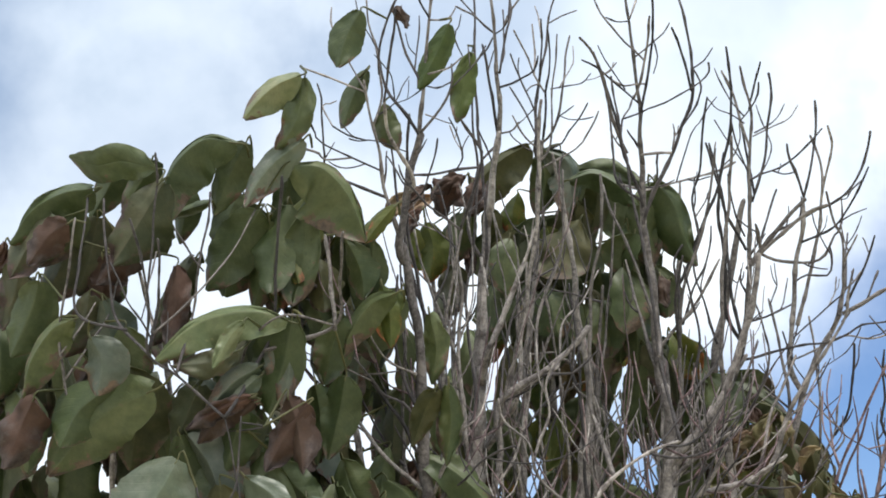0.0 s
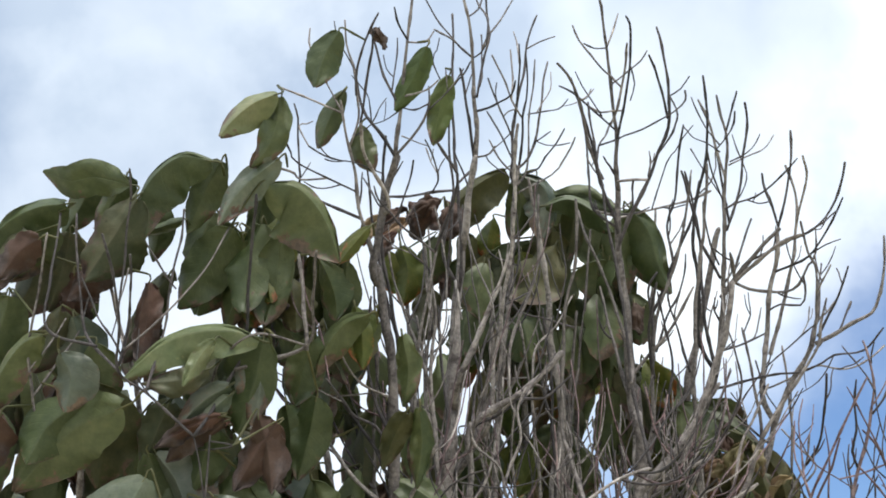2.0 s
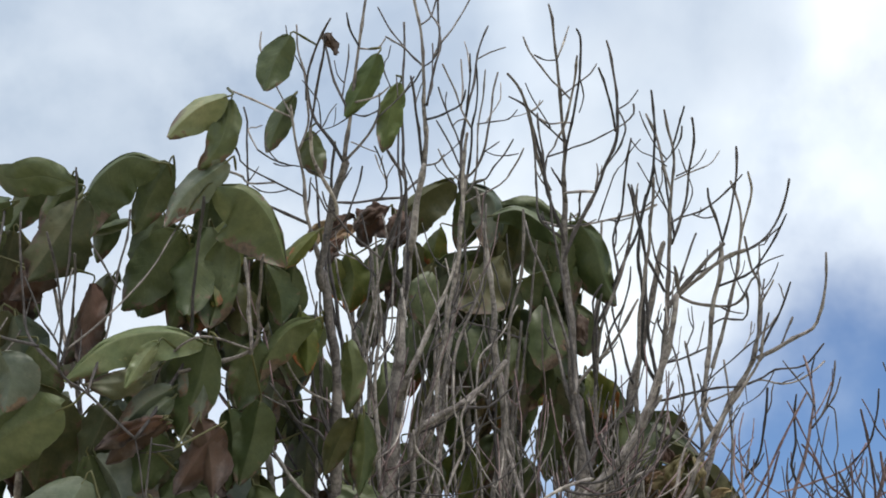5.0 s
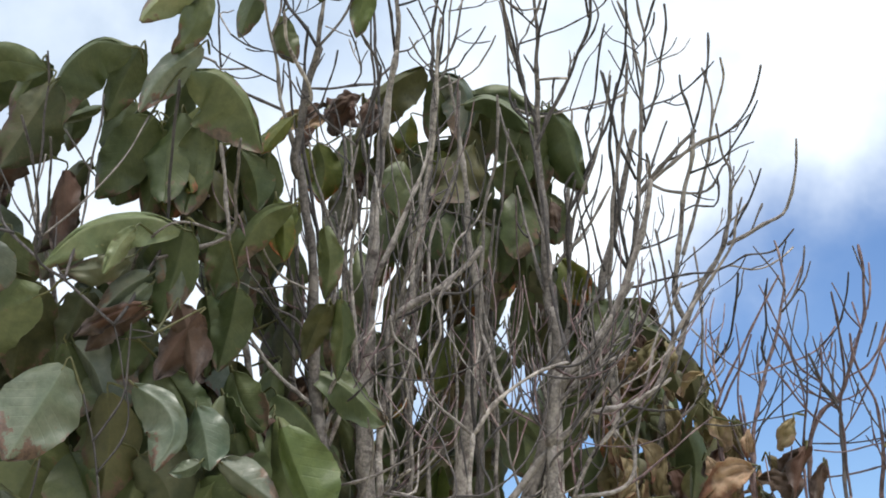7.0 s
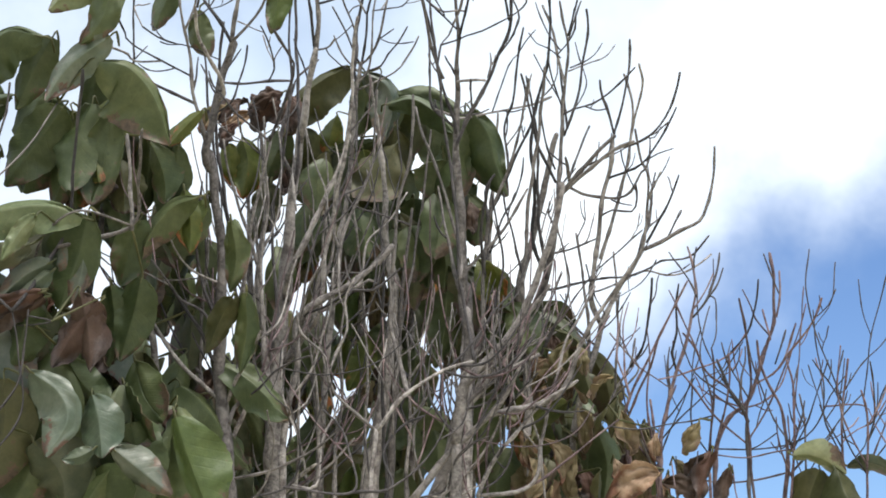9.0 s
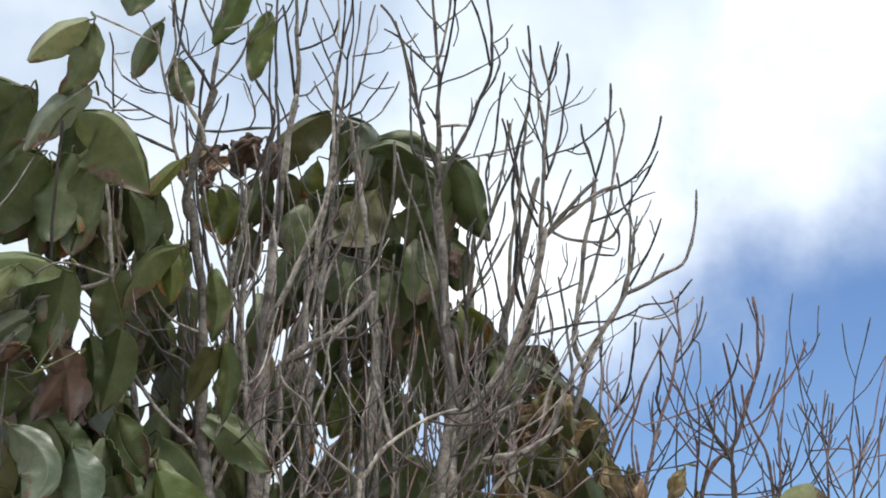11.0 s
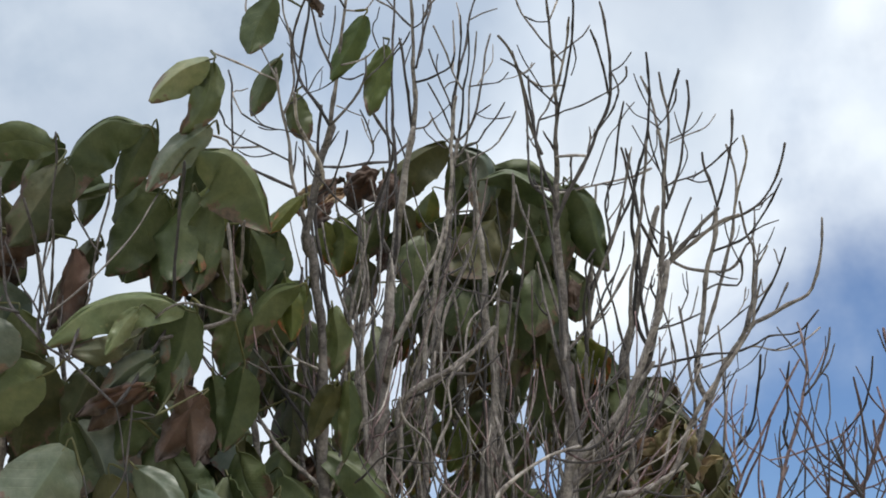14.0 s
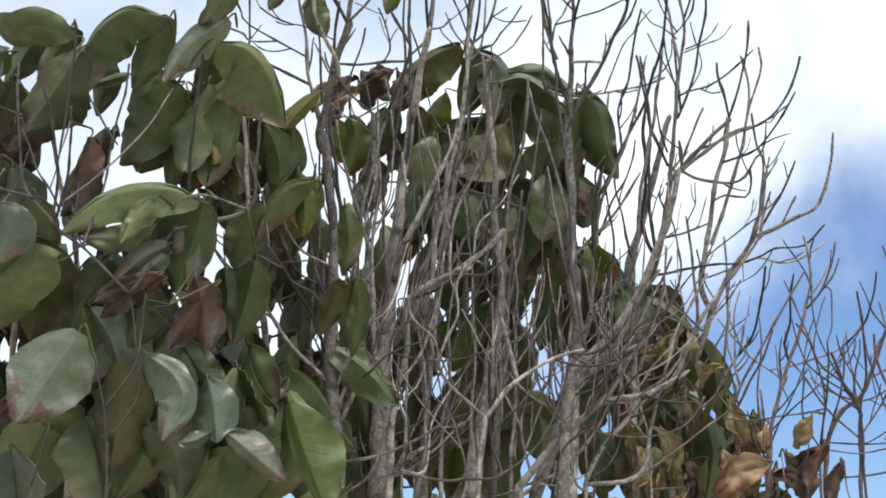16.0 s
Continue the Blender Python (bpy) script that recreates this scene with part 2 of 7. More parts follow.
def rod(name, line, first, last, sides, rough):
    """A tapered, slightly knotty rod along a line; radii in metres."""
    rings, verts, faces = len(line), [], []
    chance = random.Random(int(line[0].x * 9173) + int(line[-1].z * 70001) + int(line[-1].x * 811))
    seed = Vector((chance.random() * 50, chance.random() * 50, 0))
    side = (line[1] - line[0]).orthogonal().normalized()
    run, knot = 0.0, chance.uniform(0.03, 0.08)
    for i, p in enumerate(line):
        ahead = (line[min(i + 1, rings - 1)] - line[max(i - 1, 0)]).normalized()
        side = (side - ahead * side.dot(ahead)).normalized()
        other = ahead.cross(side)
        if i:
            run += (p - line[i - 1]).length
        r = first + (last - first) * i / (rings - 1)
        swell = 0.0
        if run > knot:
            knot += chance.uniform(0.05, 0.12)
            swell = 0.28 if r < 0.006 else 0.06
        r *= 1 + swell + rough * noise.noise(seed + Vector((0, 0, run * 18)))
        if last < 0.0035 and rings - 4 <= i < rings - 1:
            r *= 1.12
        bend = 0.8 * min(max(r, 0.0020), 0.004)
        wob = Vector((noise.noise(seed + p * 15), noise.noise(seed + p * 15 + Vector((7, 3, 1))), 0)) * bend * 1.6
        for k in range(sides):
            a = math.tau * k / sides
            verts.append(p + wob + (side * math.cos(a) + other * math.sin(a)) * r * (1 + 0.5 * rough * noise.noise(seed + Vector((k * 2.1, 0, run * 7)))))
    for i in range(rings - 1):
        for k in range(sides):
            a, b = i * sides + k, i * sides + (k + 1) % sides
            faces.append((a, b, b + sides, a + sides))
    faces.append(tuple(reversed(range(sides))))
    cap = line[-1] + wob
    for k in range(sides):
        verts.append(cap + (verts[(rings - 1) * sides + k] - cap) * 0.45 + ahead * last * 0.9)
    for k in range(sides):
        a, b = (rings - 1) * sides + k, (rings - 1) * sides + (k + 1) % sides
        faces.append((a, b, b + sides, a + sides))
    faces.append(tuple(range(rings * sides, (rings + 1) * sides)))
    mesh = bpy.data.meshes.new(name)
    mesh.from_pydata(verts, [], faces)
    for f in mesh.polygons:
        f.use_smooth = True
    return mesh


WOOD, STALKS, INNER = {}, [], {}


def stem(shrub, skin, first, last, *points):
    """A woody stem or twig; diameters in millimetres at its first and last point."""
    thick = max(first, last) > 14
    line = spline(points, 0.02 if thick else 0.014)
    WOOD.setdefault(shrub.name, []).append((line, first, last))
    slim = 1.0 if thick else 0.93
    mesh = rod("stem" if thick else "twig", line, first * slim / 2000, last * slim / 2000, 12 if thick else 6, 0.22 if not thick else 0.26)
    return part("stem" if thick else "twig", mesh, skin, shrub)


def clothe(shrub, tone, verts, marks, rows, half, base, along, length, inner=False):
    """Closes a grid of points into a leaf blade with thickness, and hangs it on its stalk."""
    faces = []
    wide = 2 * half + 1
    for i in range(rows):
        for k in range(2 * half):
            a = i * wide + k
            faces.append((a, a + 1, a + wide + 1, a + wide))
    # the underside and the rim give the blade its thickness
    top, slim = len(verts), []
    for i in range(rows + 1):
        for k in range(wide):
            run = verts[min(i + 1, rows) * wide + k] - verts[max(i - 1, 0) * wide + k]
            over = verts[i * wide + min(k + 1, wide - 1)] - verts[i * wide + max(k - 1, 0)]
            slim.append(verts[i * wide + k] - over.cross(run).normalized() * 0.0012)
    verts += slim
    marks += marks
    faces += [tuple(top + v for v in reversed(f)) for f in faces]
    rim = [k for k in range(wide)] + [i * wide + wide - 1 for i in range(1, rows + 1)]
    rim += [rows * wide + k for k in range(wide - 2, -1, -1)] + [i * wide for i in range(rows - 1, 0, -1)]
    for a, b in zip(rim, rim[1:] + rim[:1]):
        faces.append((b, a, a + top, b + top))
    if inner:
        INNER.setdefault(shrub.name, []).append((tone, verts, faces, marks))
        return None
    mesh = bpy.data.meshes.new("leaf")
    mesh.from_pydata(verts, [], faces)
    uv = mesh.uv_layers.new(name="blade")
    for loop in mesh.loops:
        uv.data[loop.index].uv = marks[loop.vertex_index]
    for f in mesh.polygons:
        f.use_smooth = True
    # a crease along the midrib and a crisp rim
    mesh.update(calc_edges=True)
    outer = set(rim) | {top + v for v in rim}
    for e in mesh.edges:
        a, b = e.vertices
        same = (a < top) == (b < top)
        crease = same and (a % top) % wide == half and (b % top) % wide == half
        e.use_edge_sharp = crease or (a in outer and b in outer)
    ob = part("leaf", mesh, SKINS[tone], shrub, LOOKS[tone])
    STALKS.append((ob, shrub, base, along, length))
    return ob


def leaf(shrub, tone, base, tip, width, arch, face, tent=None, inner=False):
    """A drooping leaf: oblong, blunt, folded along its midrib, with a curved blade, a wavy torn rim and a short stalk. Width in
    metres, arch as a share of its length, face in degrees about its own length, tent the slope of its two halves."""
    chance = random.Random(int(base[0] * 9173) + int(base[2] * 70001) + int(tip[0] * 811))
    base, tip = Vector(base), Vector(tip)
    along = tip - base
    length = along.length
    along.normalize()
    toward = Vector((0, -1, -0.15))
    normal = (toward - along * toward.dot(along)).normalized()
    normal = Matrix.Rotation(radians(face), 3, along) @ normal
    across = normal.cross(along).normalized()
    up = Vector((0, 0, 1)) - along * along.z
    flat = up.length
    lift = up * 0.85 + normal * (0.4 + 0.5 * (1 - flat))
    withered = tone in "rnd"
    rows, half = (20, 7) if withered else (14, 4)
    seed = Vector((chance.random() * 40, chance.random() * 40, chance.random() * 40))
    fold = chance.uniform(-0.5, 0.2) if chance.random() < 0.4 else chance.choice((-1, -1, -1, 1)) * chance.uniform(0.5, 1.2)
    curl, wave = chance.uniform(-0.3, 0.4), chance.uniform(0.06, 0.17)
    twist, hook = chance.uniform(-0.4, 0.4), chance.uniform(-0.05, 0.14)
    if tent is not None:
        fold, curl, twist = tent, 0.35, 0.0
    if withered:
        fold, curl, wave, twist = chance.uniform(-0.6, 0.9), chance.uniform(-0.5, 0.5), 0.2, chance.uniform(-1.6, 1.6)
    broad, blunt = chance.uniform(0.75, 1.25), chance.uniform(0.5, 0.74)
    sway = chance.uniform(-0.13, 0.13)
    left, right = chance.uniform(0.88, 1.1), chance.uniform(0.88, 1.1)
    verts, marks = [], []
    for i in range(rows + 1):
        s = i / rows
        w = width * 0.53 * math.sin(math.pi * min(1, (0.015 + 0.975 * s) ** broad)) ** blunt
        mid = base + along * length * (s - 0.03 * s * s) + lift * (arch * length * 5.65 * s * (1 - s) ** 1.6) * 0.75 + normal * length * hook * s ** 3 + across * length * sway * math.sin(math.pi * s)
        turn = Matrix.Rotation(twist * (s - 0.3), 3, along)
        a, n = turn @ across, turn @ normal
        for k in range(-half, half + 1):
            v = k / half
            ripple = noise.noise(seed + Vector((s * 3.2, v * 1.3, 0))) * 1.9 * abs(v) ** 1.4 + noise.noise(seed + Vector((s * 8, v * 2, 5))) * 0.5
            if withered:
                ripple += 0.7 * noise.noise(seed + Vector((s * 4.0, v * 3.0, 3))) + 0.3 * noise.noise(seed + Vector((s * 11, v * 6, 1)))
            bite = 1 + ((0.42 if tone in "kr" else 0.22) * noise.noise(seed + Vector((s * 7, 9 * (v > 0), 2))) + (0.2 if tone in "kr" else 0.07) * noise.noise(seed + Vector((s * 21, 9 * (v > 0), 4)))) * abs(v)
            verts.append(mid + a * (w * v * bite * (left if v < 0 else right)) + n * (w * (fold * abs(v) - curl * v * v * 1.2) + length * ripple * wave * 0.6)
                         + along * (length * 0.03 * noise.noise(seed + Vector((v * 2.5, s, 8))) * s))
            marks.append((s, v))
    return clothe(shrub, tone, verts, marks, rows, half, base, along, length, inner)


def blade(shrub, tone, left, left_turn, right, right_turn, *line):
    """A leaf along a bent midrib, its two halves folded back from the midrib like a roof: half widths in metres, turns in degrees."""
    chance = random.Random(int(line[0][0] * 9173) + int(line[0][2] * 70001) + int(line[-1][0] * 811))
    smooth = spline(line, 0.004)
    rows, half = 22, 5
    far = [0.0]
    for p, q in zip(smooth, smooth[1:]):
        far.append(far[-1] + (q - p).length)
    length = far[-1]
    mids, j = [], 0
    for i in range(rows + 1):
        d = length * i / rows
        while j < len(far) - 2 and far[j + 1] < d:
            j += 1
        mids.append(smooth[j].lerp(smooth[j + 1], (d - far[j]) / max(far[j + 1] - far[j], 1e-6)))
    seed = Vector((chance.random() * 40, chance.random() * 40, chance.random() * 40))
    torn = {"k": 0.20, "r": 0.34, "n": 0.34, "d": 0.34, "s": 0.12}.get(tone, 0.13)
    wavy, curl, broad = chance.uniform(0.08, 0.19), chance.uniform(-0.12, 0.2), chance.uniform(0.82, 1.02)
    twist = chance.uniform(-0.25, 0.25)
    front = Vector((0, -1, -0.36)).normalized()
    verts, marks = [], []
    for i, mid in enumerate(mids):
        s = i / rows
        ahead = (mids[min(i + 1, rows)] - mids[max(i - 1, 0)]).normalized()
        normal = (front - ahead * front.dot(ahead)).normalized()
        across = normal.cross(ahead)
        fat = math.sin(math.pi * min(1.0, (0.012 + 0.976 * s) ** broad)) ** (0.52 + 0.26 * s)
        for k in range(-half, half + 1):
            v = k / half
            side, width, turn = (1, left, left_turn) if v > 0 else (-1, right, right_turn)
            turn = radians(turn) + side * twist * (s - 0.5)
            bite = 1 + (torn * noise.noise(seed + Vector((s * 6, 9 * side, 2))) + 0.5 * torn * noise.noise(seed + Vector((s * 19, 9 * side, 4)))) * abs(v)
            w = width * fat * abs(v) * bite
            ripple = length * wavy * (noise.noise(seed + Vector((s * 3.4, v * 1.2, 0))) * abs(v) ** 1.3 + 0.4 * noise.noise(seed + Vector((s * 9, v * 2.4, 5))) * abs(v))
            if tone in "krnd":
                ripple *= 1.8
            verts.append(mid + across * side * w * math.cos(turn) - normal * (w * math.sin(turn) + curl * w * abs(v) - ripple))
            marks.append((s, v))
    along = (mids[2] - mids[0]).normalized()
    return clothe(shrub, tone, verts, marks, rows, half, mids[0], along, length)


def height_at(profile, x):
    for (x0, z0), (x1, z1) in zip(profile, profile[1:]):
        if x0 <= x <= x1:
            return z0 + (z1 - z0) * (x - x0) / (x1 - x0)
    return profile[-1][1]


# open places between the leaves, as slopes seen from head height in the clearing: across from, to, up from, to
LEFT_CHINKS = [(-0.119, -0.109, 0.345, 0.377), (-0.070, -0.064, 0.327, 0.353), (-0.073, -0.068, 0.273, 0.291), (-0.094, -0.086, 0.321, 0.351), (-0.263, -0.249, 0.326, 0.348), (-0.234, -0.222, 0.329, 0.345), (-0.324, -0.314, 0.293, 0.317), (-0.305, -0.289, 0.307, 0.345), (-0.290, -0.279, 0.329, 0.356), (-0.185, -0.176, 0.285, 0.313), (-0.193, -0.188, 0.254, 0.273), (-0.160, -0.152, 0.262, 0.273), (-0.140, -0.127, 0.228, 0.239), (-0.102, -0.094, 0.219, 0.244), (-0.083, -0.078, 0.231, 0.250), (-0.276, -0.267, 0.275, 0.286), (-0.339, -0.330, 0.253, 0.266), (-0.296, -0.255, 0.359, 0.405)]
BACK_CHINKS = [(0.050, 0.068, 0.236, 0.261), (0.063, 0.071, 0.195, 0.216), (-0.000, 0.006, 0.410, 0.446), (-0.055, -0.049, 0.342, 0.377), (0.043, 0.051, 0.335, 0.378), (0.027, 0.037, 0.405, 0.423), (-0.072, -0.060, 0.342, 0.358), (0.107, 0.122, 0.309, 0.351), (0.142, 0.152, 0.275, 0.317), (0.099, 0.118, 0.304, 0.347)]
CHINKS = LEFT_CHINKS + BACK_CHINKS


def hanging_leaves(shrub, count, profile, low, near, far, length, tones, seed, open_from=9.0, open_to=9.0, inner=False):
    """Leaves that hang in the inside of a crown, under its outline; sparse low down in the open stretch."""
    random.seed(seed)
    made = 0
    for _ in range(count * 8):
        if made == count:
            break
        x = random.uniform(profile[0][0], profile[-1][0])
        top = height_at(profile, x)
        z = low + (top - low) * random.random() ** 0.9
        if open_from < x < open_to and z < 2.36 and random.random() < 0.66:
            continue
        size = length * random.uniform(0.7, 1.2)
        y = random.uniform(near, far) - 0.28 * (z - 2.3)
        swing = random.gauss(0, 0.38)
        tip = (x + size * math.sin(swing), y + size * random.uniform(-0.05, 0.45), z - size * math.cos(swing))
        wide = size * random.uniform(0.32, 0.5)
        spots = [Vector((x, y, z)).lerp(Vector(tip), f) for f in (0.15, 0.4, 0.65, 0.9)]
        if any(a - wide * 0.28 / p.y < p.x / p.y < b + wide * 0.28 / p.y and c < (p.z - 1.6) / p.y < d for p in spots for a, b, c, d in CHINKS):
            continue
        made += 1
        leaf(shrub, random.choice(tones), (x, y, z), tip, wide, random.uniform(0.10, 0.32), random.gauss(0, 42), inner=inner)


def brush(shrub, skins, count, left, right, low, high, lean, seed, short=0.09, long=0.32, slim=5):
    """Bare side twigs that grow from the stems of a shrub within a stretch of it, kinked and forked."""
    random.seed(seed)
    wood = [w for w in WOOD[shrub.name] if w[1] > slim]
    made = 0
    while made < count:
        line, first, last = random.choice(wood)
        i = random.randrange(1, len(line) - 1)
        p = line[i]
        if not (left < p.x < right and low < p.z < high):
            continue
        made += 1
        here = first + (last - first) * i / len(line)
        ahead = (line[i + 1] - line[i - 1]).normalized()
        side = random.choice((-1, 1))
        way = math.atan2(ahead.x, ahead.z) + side * random.uniform(0.25, 0.7)
        size = random.uniform(short, long)
        q, deep = [p.copy()], random.uniform(-0.5, 0.35)
        for _ in range(4):
            q.append(q[-1] + Vector((math.sin(way), deep * 0.7, math.cos(way))) * size / 4)
            way += (lean * p.x - way) * random.uniform(0.03, 0.22) * (2.2 if size > 0.12 else 1.0) + random.gauss(0, 0.12)
        thick = min(here * 0.75, random.choice((4, 4.5, 5, 6, 7, 8)))
        skin = random.choice(skins)
        stem(shrub, skin, thick, 2.6, *q)
        if random.random() < 0.5:
            turn = way - side * random.uniform(0.4, 0.9)
            o = q[random.choice((1, 2))]
            stem(shrub, skin, thick * 0.7, 2.2, o, o + Vector((math.sin(turn), deep * 0.4, math.cos(turn))) * size * 0.2, o + Vector((math.sin(turn * 0.6), deep * 0.4, math.cos(turn * 0.6))) * size * 0.45)


def ground():
    n, verts, faces = 48, [], []
    reach = [-900, -300, -100, -40, *[-20 + 40 * i / n for i in range(n + 1)], 40, 100, 300, 900]
    for y in reach:
        for x in reach:
            verts.append((x, y, 0.06 * noise.noise(Vector((x * 0.3, y * 0.3, 0))) if abs(x) < 60 and abs(y) < 60 else 0))
    w = len(reach)
    for j in range(w - 1):
        for i in range(w - 1):
            a = j * w + i
            faces.append((a, a + 1, a + w + 1, a + w))
    mesh = bpy.data.meshes.new("ground")
    mesh.from_pydata(verts, [], faces)
    m, t, p = fresh("pale_bounce_soil")
    where = t.nodes.new("ShaderNodeTexCoord").outputs["Object"]
    a = node(t, "ShaderNodeTexNoise", Scale=1.3, Detail=6.0)
    b = node(t, "ShaderNodeTexNoise", Scale=30.0, Detail=5.0)
    for q in (a, b):
        t.links.new(where, q.inputs["Vector"])
    # never in view; colours raised so the ground bounces light under the leaves
    grass = ramp(t, [(0.35, (0.24, 0.23, 0.14)), (0.65, (0.38, 0.36, 0.24))], b.outputs["Fac"])
    soil = ramp(t, [(0.4, (0.42, 0.38, 0.31)), (0.7, (0.56, 0.51, 0.44))], b.outputs["Fac"])
    t.links.new(mix(t, ramp(t, [(0.45, (0, 0, 0)), (0.6, (1, 1, 1))], a.outputs["Fac"]).outputs["Color"], grass.outputs["Color"], soil.outputs["Color"]), p.inputs["Base Color"])
    p.inputs["Roughness"].default_value = 0.95
    tagged(part("ground", mesh, m, None), "unseen ground of grass and soil, made pale to bounce light upward", "ground", kind="structure")


ground()


def shrub(name, label, x, y):
    ob = new(name)
    ob.empty_display_size = 0.2
    ob["foot"] = (x, y)
    return tagged(ob, label, "shrub", "shrubs standing close together")


# ---- the shrubs ----
bare = shrub("half_bare_shrub", "half-bare shrub with grey stems and a few drooping leaves", -0.05, 3.1)
blade(bare, "g", 0.034, 25, 0.042, 35, (-0.322, 2.300, 2.937), (-0.349, 2.310, 2.892), (-0.366, 2.320, 2.834))
blade(bare, "m", 0.029, 30, 0.032, 40, (-0.167, 2.400, 2.957), (-0.193, 2.415, 2.902), (-0.229, 2.430, 2.839))
blade(bare, "m", 0.033, 40, 0.027, 25, (-0.129, 2.470, 2.932), (-0.147, 2.485, 2.870), (-0.162, 2.500, 2.799))
blade(bare, "g", 0.023, 30, 0.028, 35, (-0.327, 2.440, 2.887), (-0.354, 2.450, 2.837), (-0.376, 2.460, 2.777))
blade(bare, "g", 0.028, 30, 0.029, 30, (-0.298, 2.490, 2.838), (-0.294, 2.500, 2.793), (-0.278, 2.510, 2.749))
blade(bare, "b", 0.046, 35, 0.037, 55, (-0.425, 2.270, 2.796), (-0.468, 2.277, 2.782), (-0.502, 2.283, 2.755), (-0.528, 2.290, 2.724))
blade(bare, "g", 0.031, 30, 0.032, 30, (-0.423, 2.290, 2.800), (-0.429, 2.300, 2.751), (-0.446, 2.310, 2.708), (-0.475, 2.320, 2.676))
stem(bare, GREY_BARK, 37.6, 27.9, (-0.032, 3.147, -0.050), (-0.164, 2.851, 1.054), (-0.208, 2.724, 1.916))
stem(bare, GREY_BARK, 55.9, 41.4, (0.032, 3.075, -0.050), (-0.102, 2.971, 1.068), (-0.147, 2.926, 1.942))
stem(bare, GREY_BARK, 19.6, 14.5, (0.029, 3.159, -0.050), (-0.039, 3.088, 1.158), (-0.062, 3.058, 2.106))
leaf(bare, "r", (-0.267, 2.341, 2.965), (-0.240, 2.323, 2.912), 0.022, 0.2, 18)
leaf(bare, "y", (-0.274, 2.498, 2.633), (-0.345, 2.485, 2.561), 0.040, 0.12, 36)
stem(bare, GREY_BARK, 48.2, 35.7, (-0.039, 3.030, -0.050), (0.021, 3.030, 1.073), (0.040, 3.030, 1.950))
stem(bare, GREY_BARK, 25.7, 19.0, (-0.054, 3.043, -0.050), (0.051, 3.033, 1.073), (0.086, 3.029, 1.951))
stem(bare, GREY_BARK, 16.1, 11.9, (-0.064, 3.064, -0.050), (0.076, 3.038, 1.073), (0.123, 3.027, 1.951))
stem(bare, GREY_BARK, 14.7, 10.9, (-0.062, 3.082, -0.050), (-0.180, 2.852, 1.131), (-0.219, 2.754, 2.056))
stem(bare, GREY_BARK, 18.3, 13.6, (-0.141, 3.028, -0.050), (-0.086, 2.924, 1.064), (-0.068, 2.880, 1.935))
stem(bare, GREY_BARK, 13.7, 10.2, (-0.027, 3.022, -0.050), (-0.020, 2.923, 1.065), (-0.018, 2.880, 1.936))
stem(bare, GREY_BARK, 19.2, 14.2, (-0.119, 3.073, -0.050), (-0.118, 2.849, 1.153), (-0.118, 2.753, 2.096))
stem(bare, GREY_BARK, 13.1, 9.7, (-0.111, 3.087, -0.050), (0.016, 2.829, 1.142), (0.058, 2.718, 2.076))
stem(bare, GREY_BARK, 27.9, 17.2, (-0.208, 2.724, 1.916), (-0.224, 2.707, 2.040), (-0.238, 2.684, 2.165), (-0.241, 2.656, 2.290), (-0.244, 2.629, 2.393), (-0.255, 2.600, 2.485), (-0.271, 2.568, 2.575))
stem(bare, GREY_BARK, 17.2, 11.8, (-0.266, 2.579, 2.545), (-0.275, 2.557, 2.573), (-0.260, 2.534, 2.659), (-0.248, 2.519, 2.723), (-0.233, 2.508, 2.780))
stem(bare, GREY_BARK, 9.7, 4.3, (-0.245, 2.517, 2.733), (-0.230, 2.480, 2.767), (-0.223, 2.460, 2.814), (-0.218, 2.441, 2.858), (-0.211, 2.411, 2.921), (-0.205, 2.389, 2.970), (-0.196, 2.366, 3.017), (-0.189, 2.348, 3.053))
stem(bare, DARK_BARK, 8.6, 4.3, (-0.230, 2.480, 2.767), (-0.255, 2.478, 2.806), (-0.278, 2.484, 2.839), (-0.296, 2.493, 2.874), (-0.308, 2.495, 2.925), (-0.321, 2.495, 2.981))
stem(bare, GREY_BARK, 6.4, 3.2, (-0.228, 2.479, 2.769), (-0.200, 2.467, 2.799), (-0.178, 2.454, 2.829), (-0.164, 2.440, 2.859), (-0.164, 2.426, 2.886))
stem(bare, GREY_BARK, 5.4, 3.2, (-0.317, 2.448, 2.775), (-0.298, 2.441, 2.830), (-0.302, 2.430, 2.872), (-0.309, 2.414, 2.925), (-0.320, 2.404, 2.968), (-0.325, 2.393, 3.014))
stem(bare, DARK_BARK, 5.4, 3.2, (-0.302, 2.430, 2.872), (-0.301, 2.414, 2.882), (-0.296, 2.382, 2.907), (-0.283, 2.345, 2.929), (-0.264, 2.308, 2.949), (-0.247, 2.273, 2.958))
stem(bare, DARK_BARK, 5.4, 4.3, (-0.296, 2.446, 2.821), (-0.288, 2.423, 2.845), (-0.277, 2.387, 2.886), (-0.267, 2.352, 2.920), (-0.262, 2.318, 2.949))
stem(bare, DARK_BARK, 5.4, 4.3, (-0.225, 2.436, 2.856), (-0.236, 2.430, 2.883), (-0.255, 2.417, 2.925), (-0.268, 2.402, 2.972))
stem(bare, DARK_BARK, 4.3, 3.2, (-0.204, 2.380, 2.962), (-0.217, 2.341, 2.973), (-0.221, 2.293, 2.981))
stem(bare, GREY_BARK, 4.3, 3.2, (-0.204, 2.383, 2.958), (-0.187, 2.412, 2.973), (-0.171, 2.448, 2.996), (-0.160, 2.479, 3.034))
stem(bare, GREY_BARK, 4.3, 3.2, (-0.217, 2.431, 2.868), (-0.191, 2.411, 2.864), (-0.163, 2.384, 2.860), (-0.143, 2.351, 2.861))
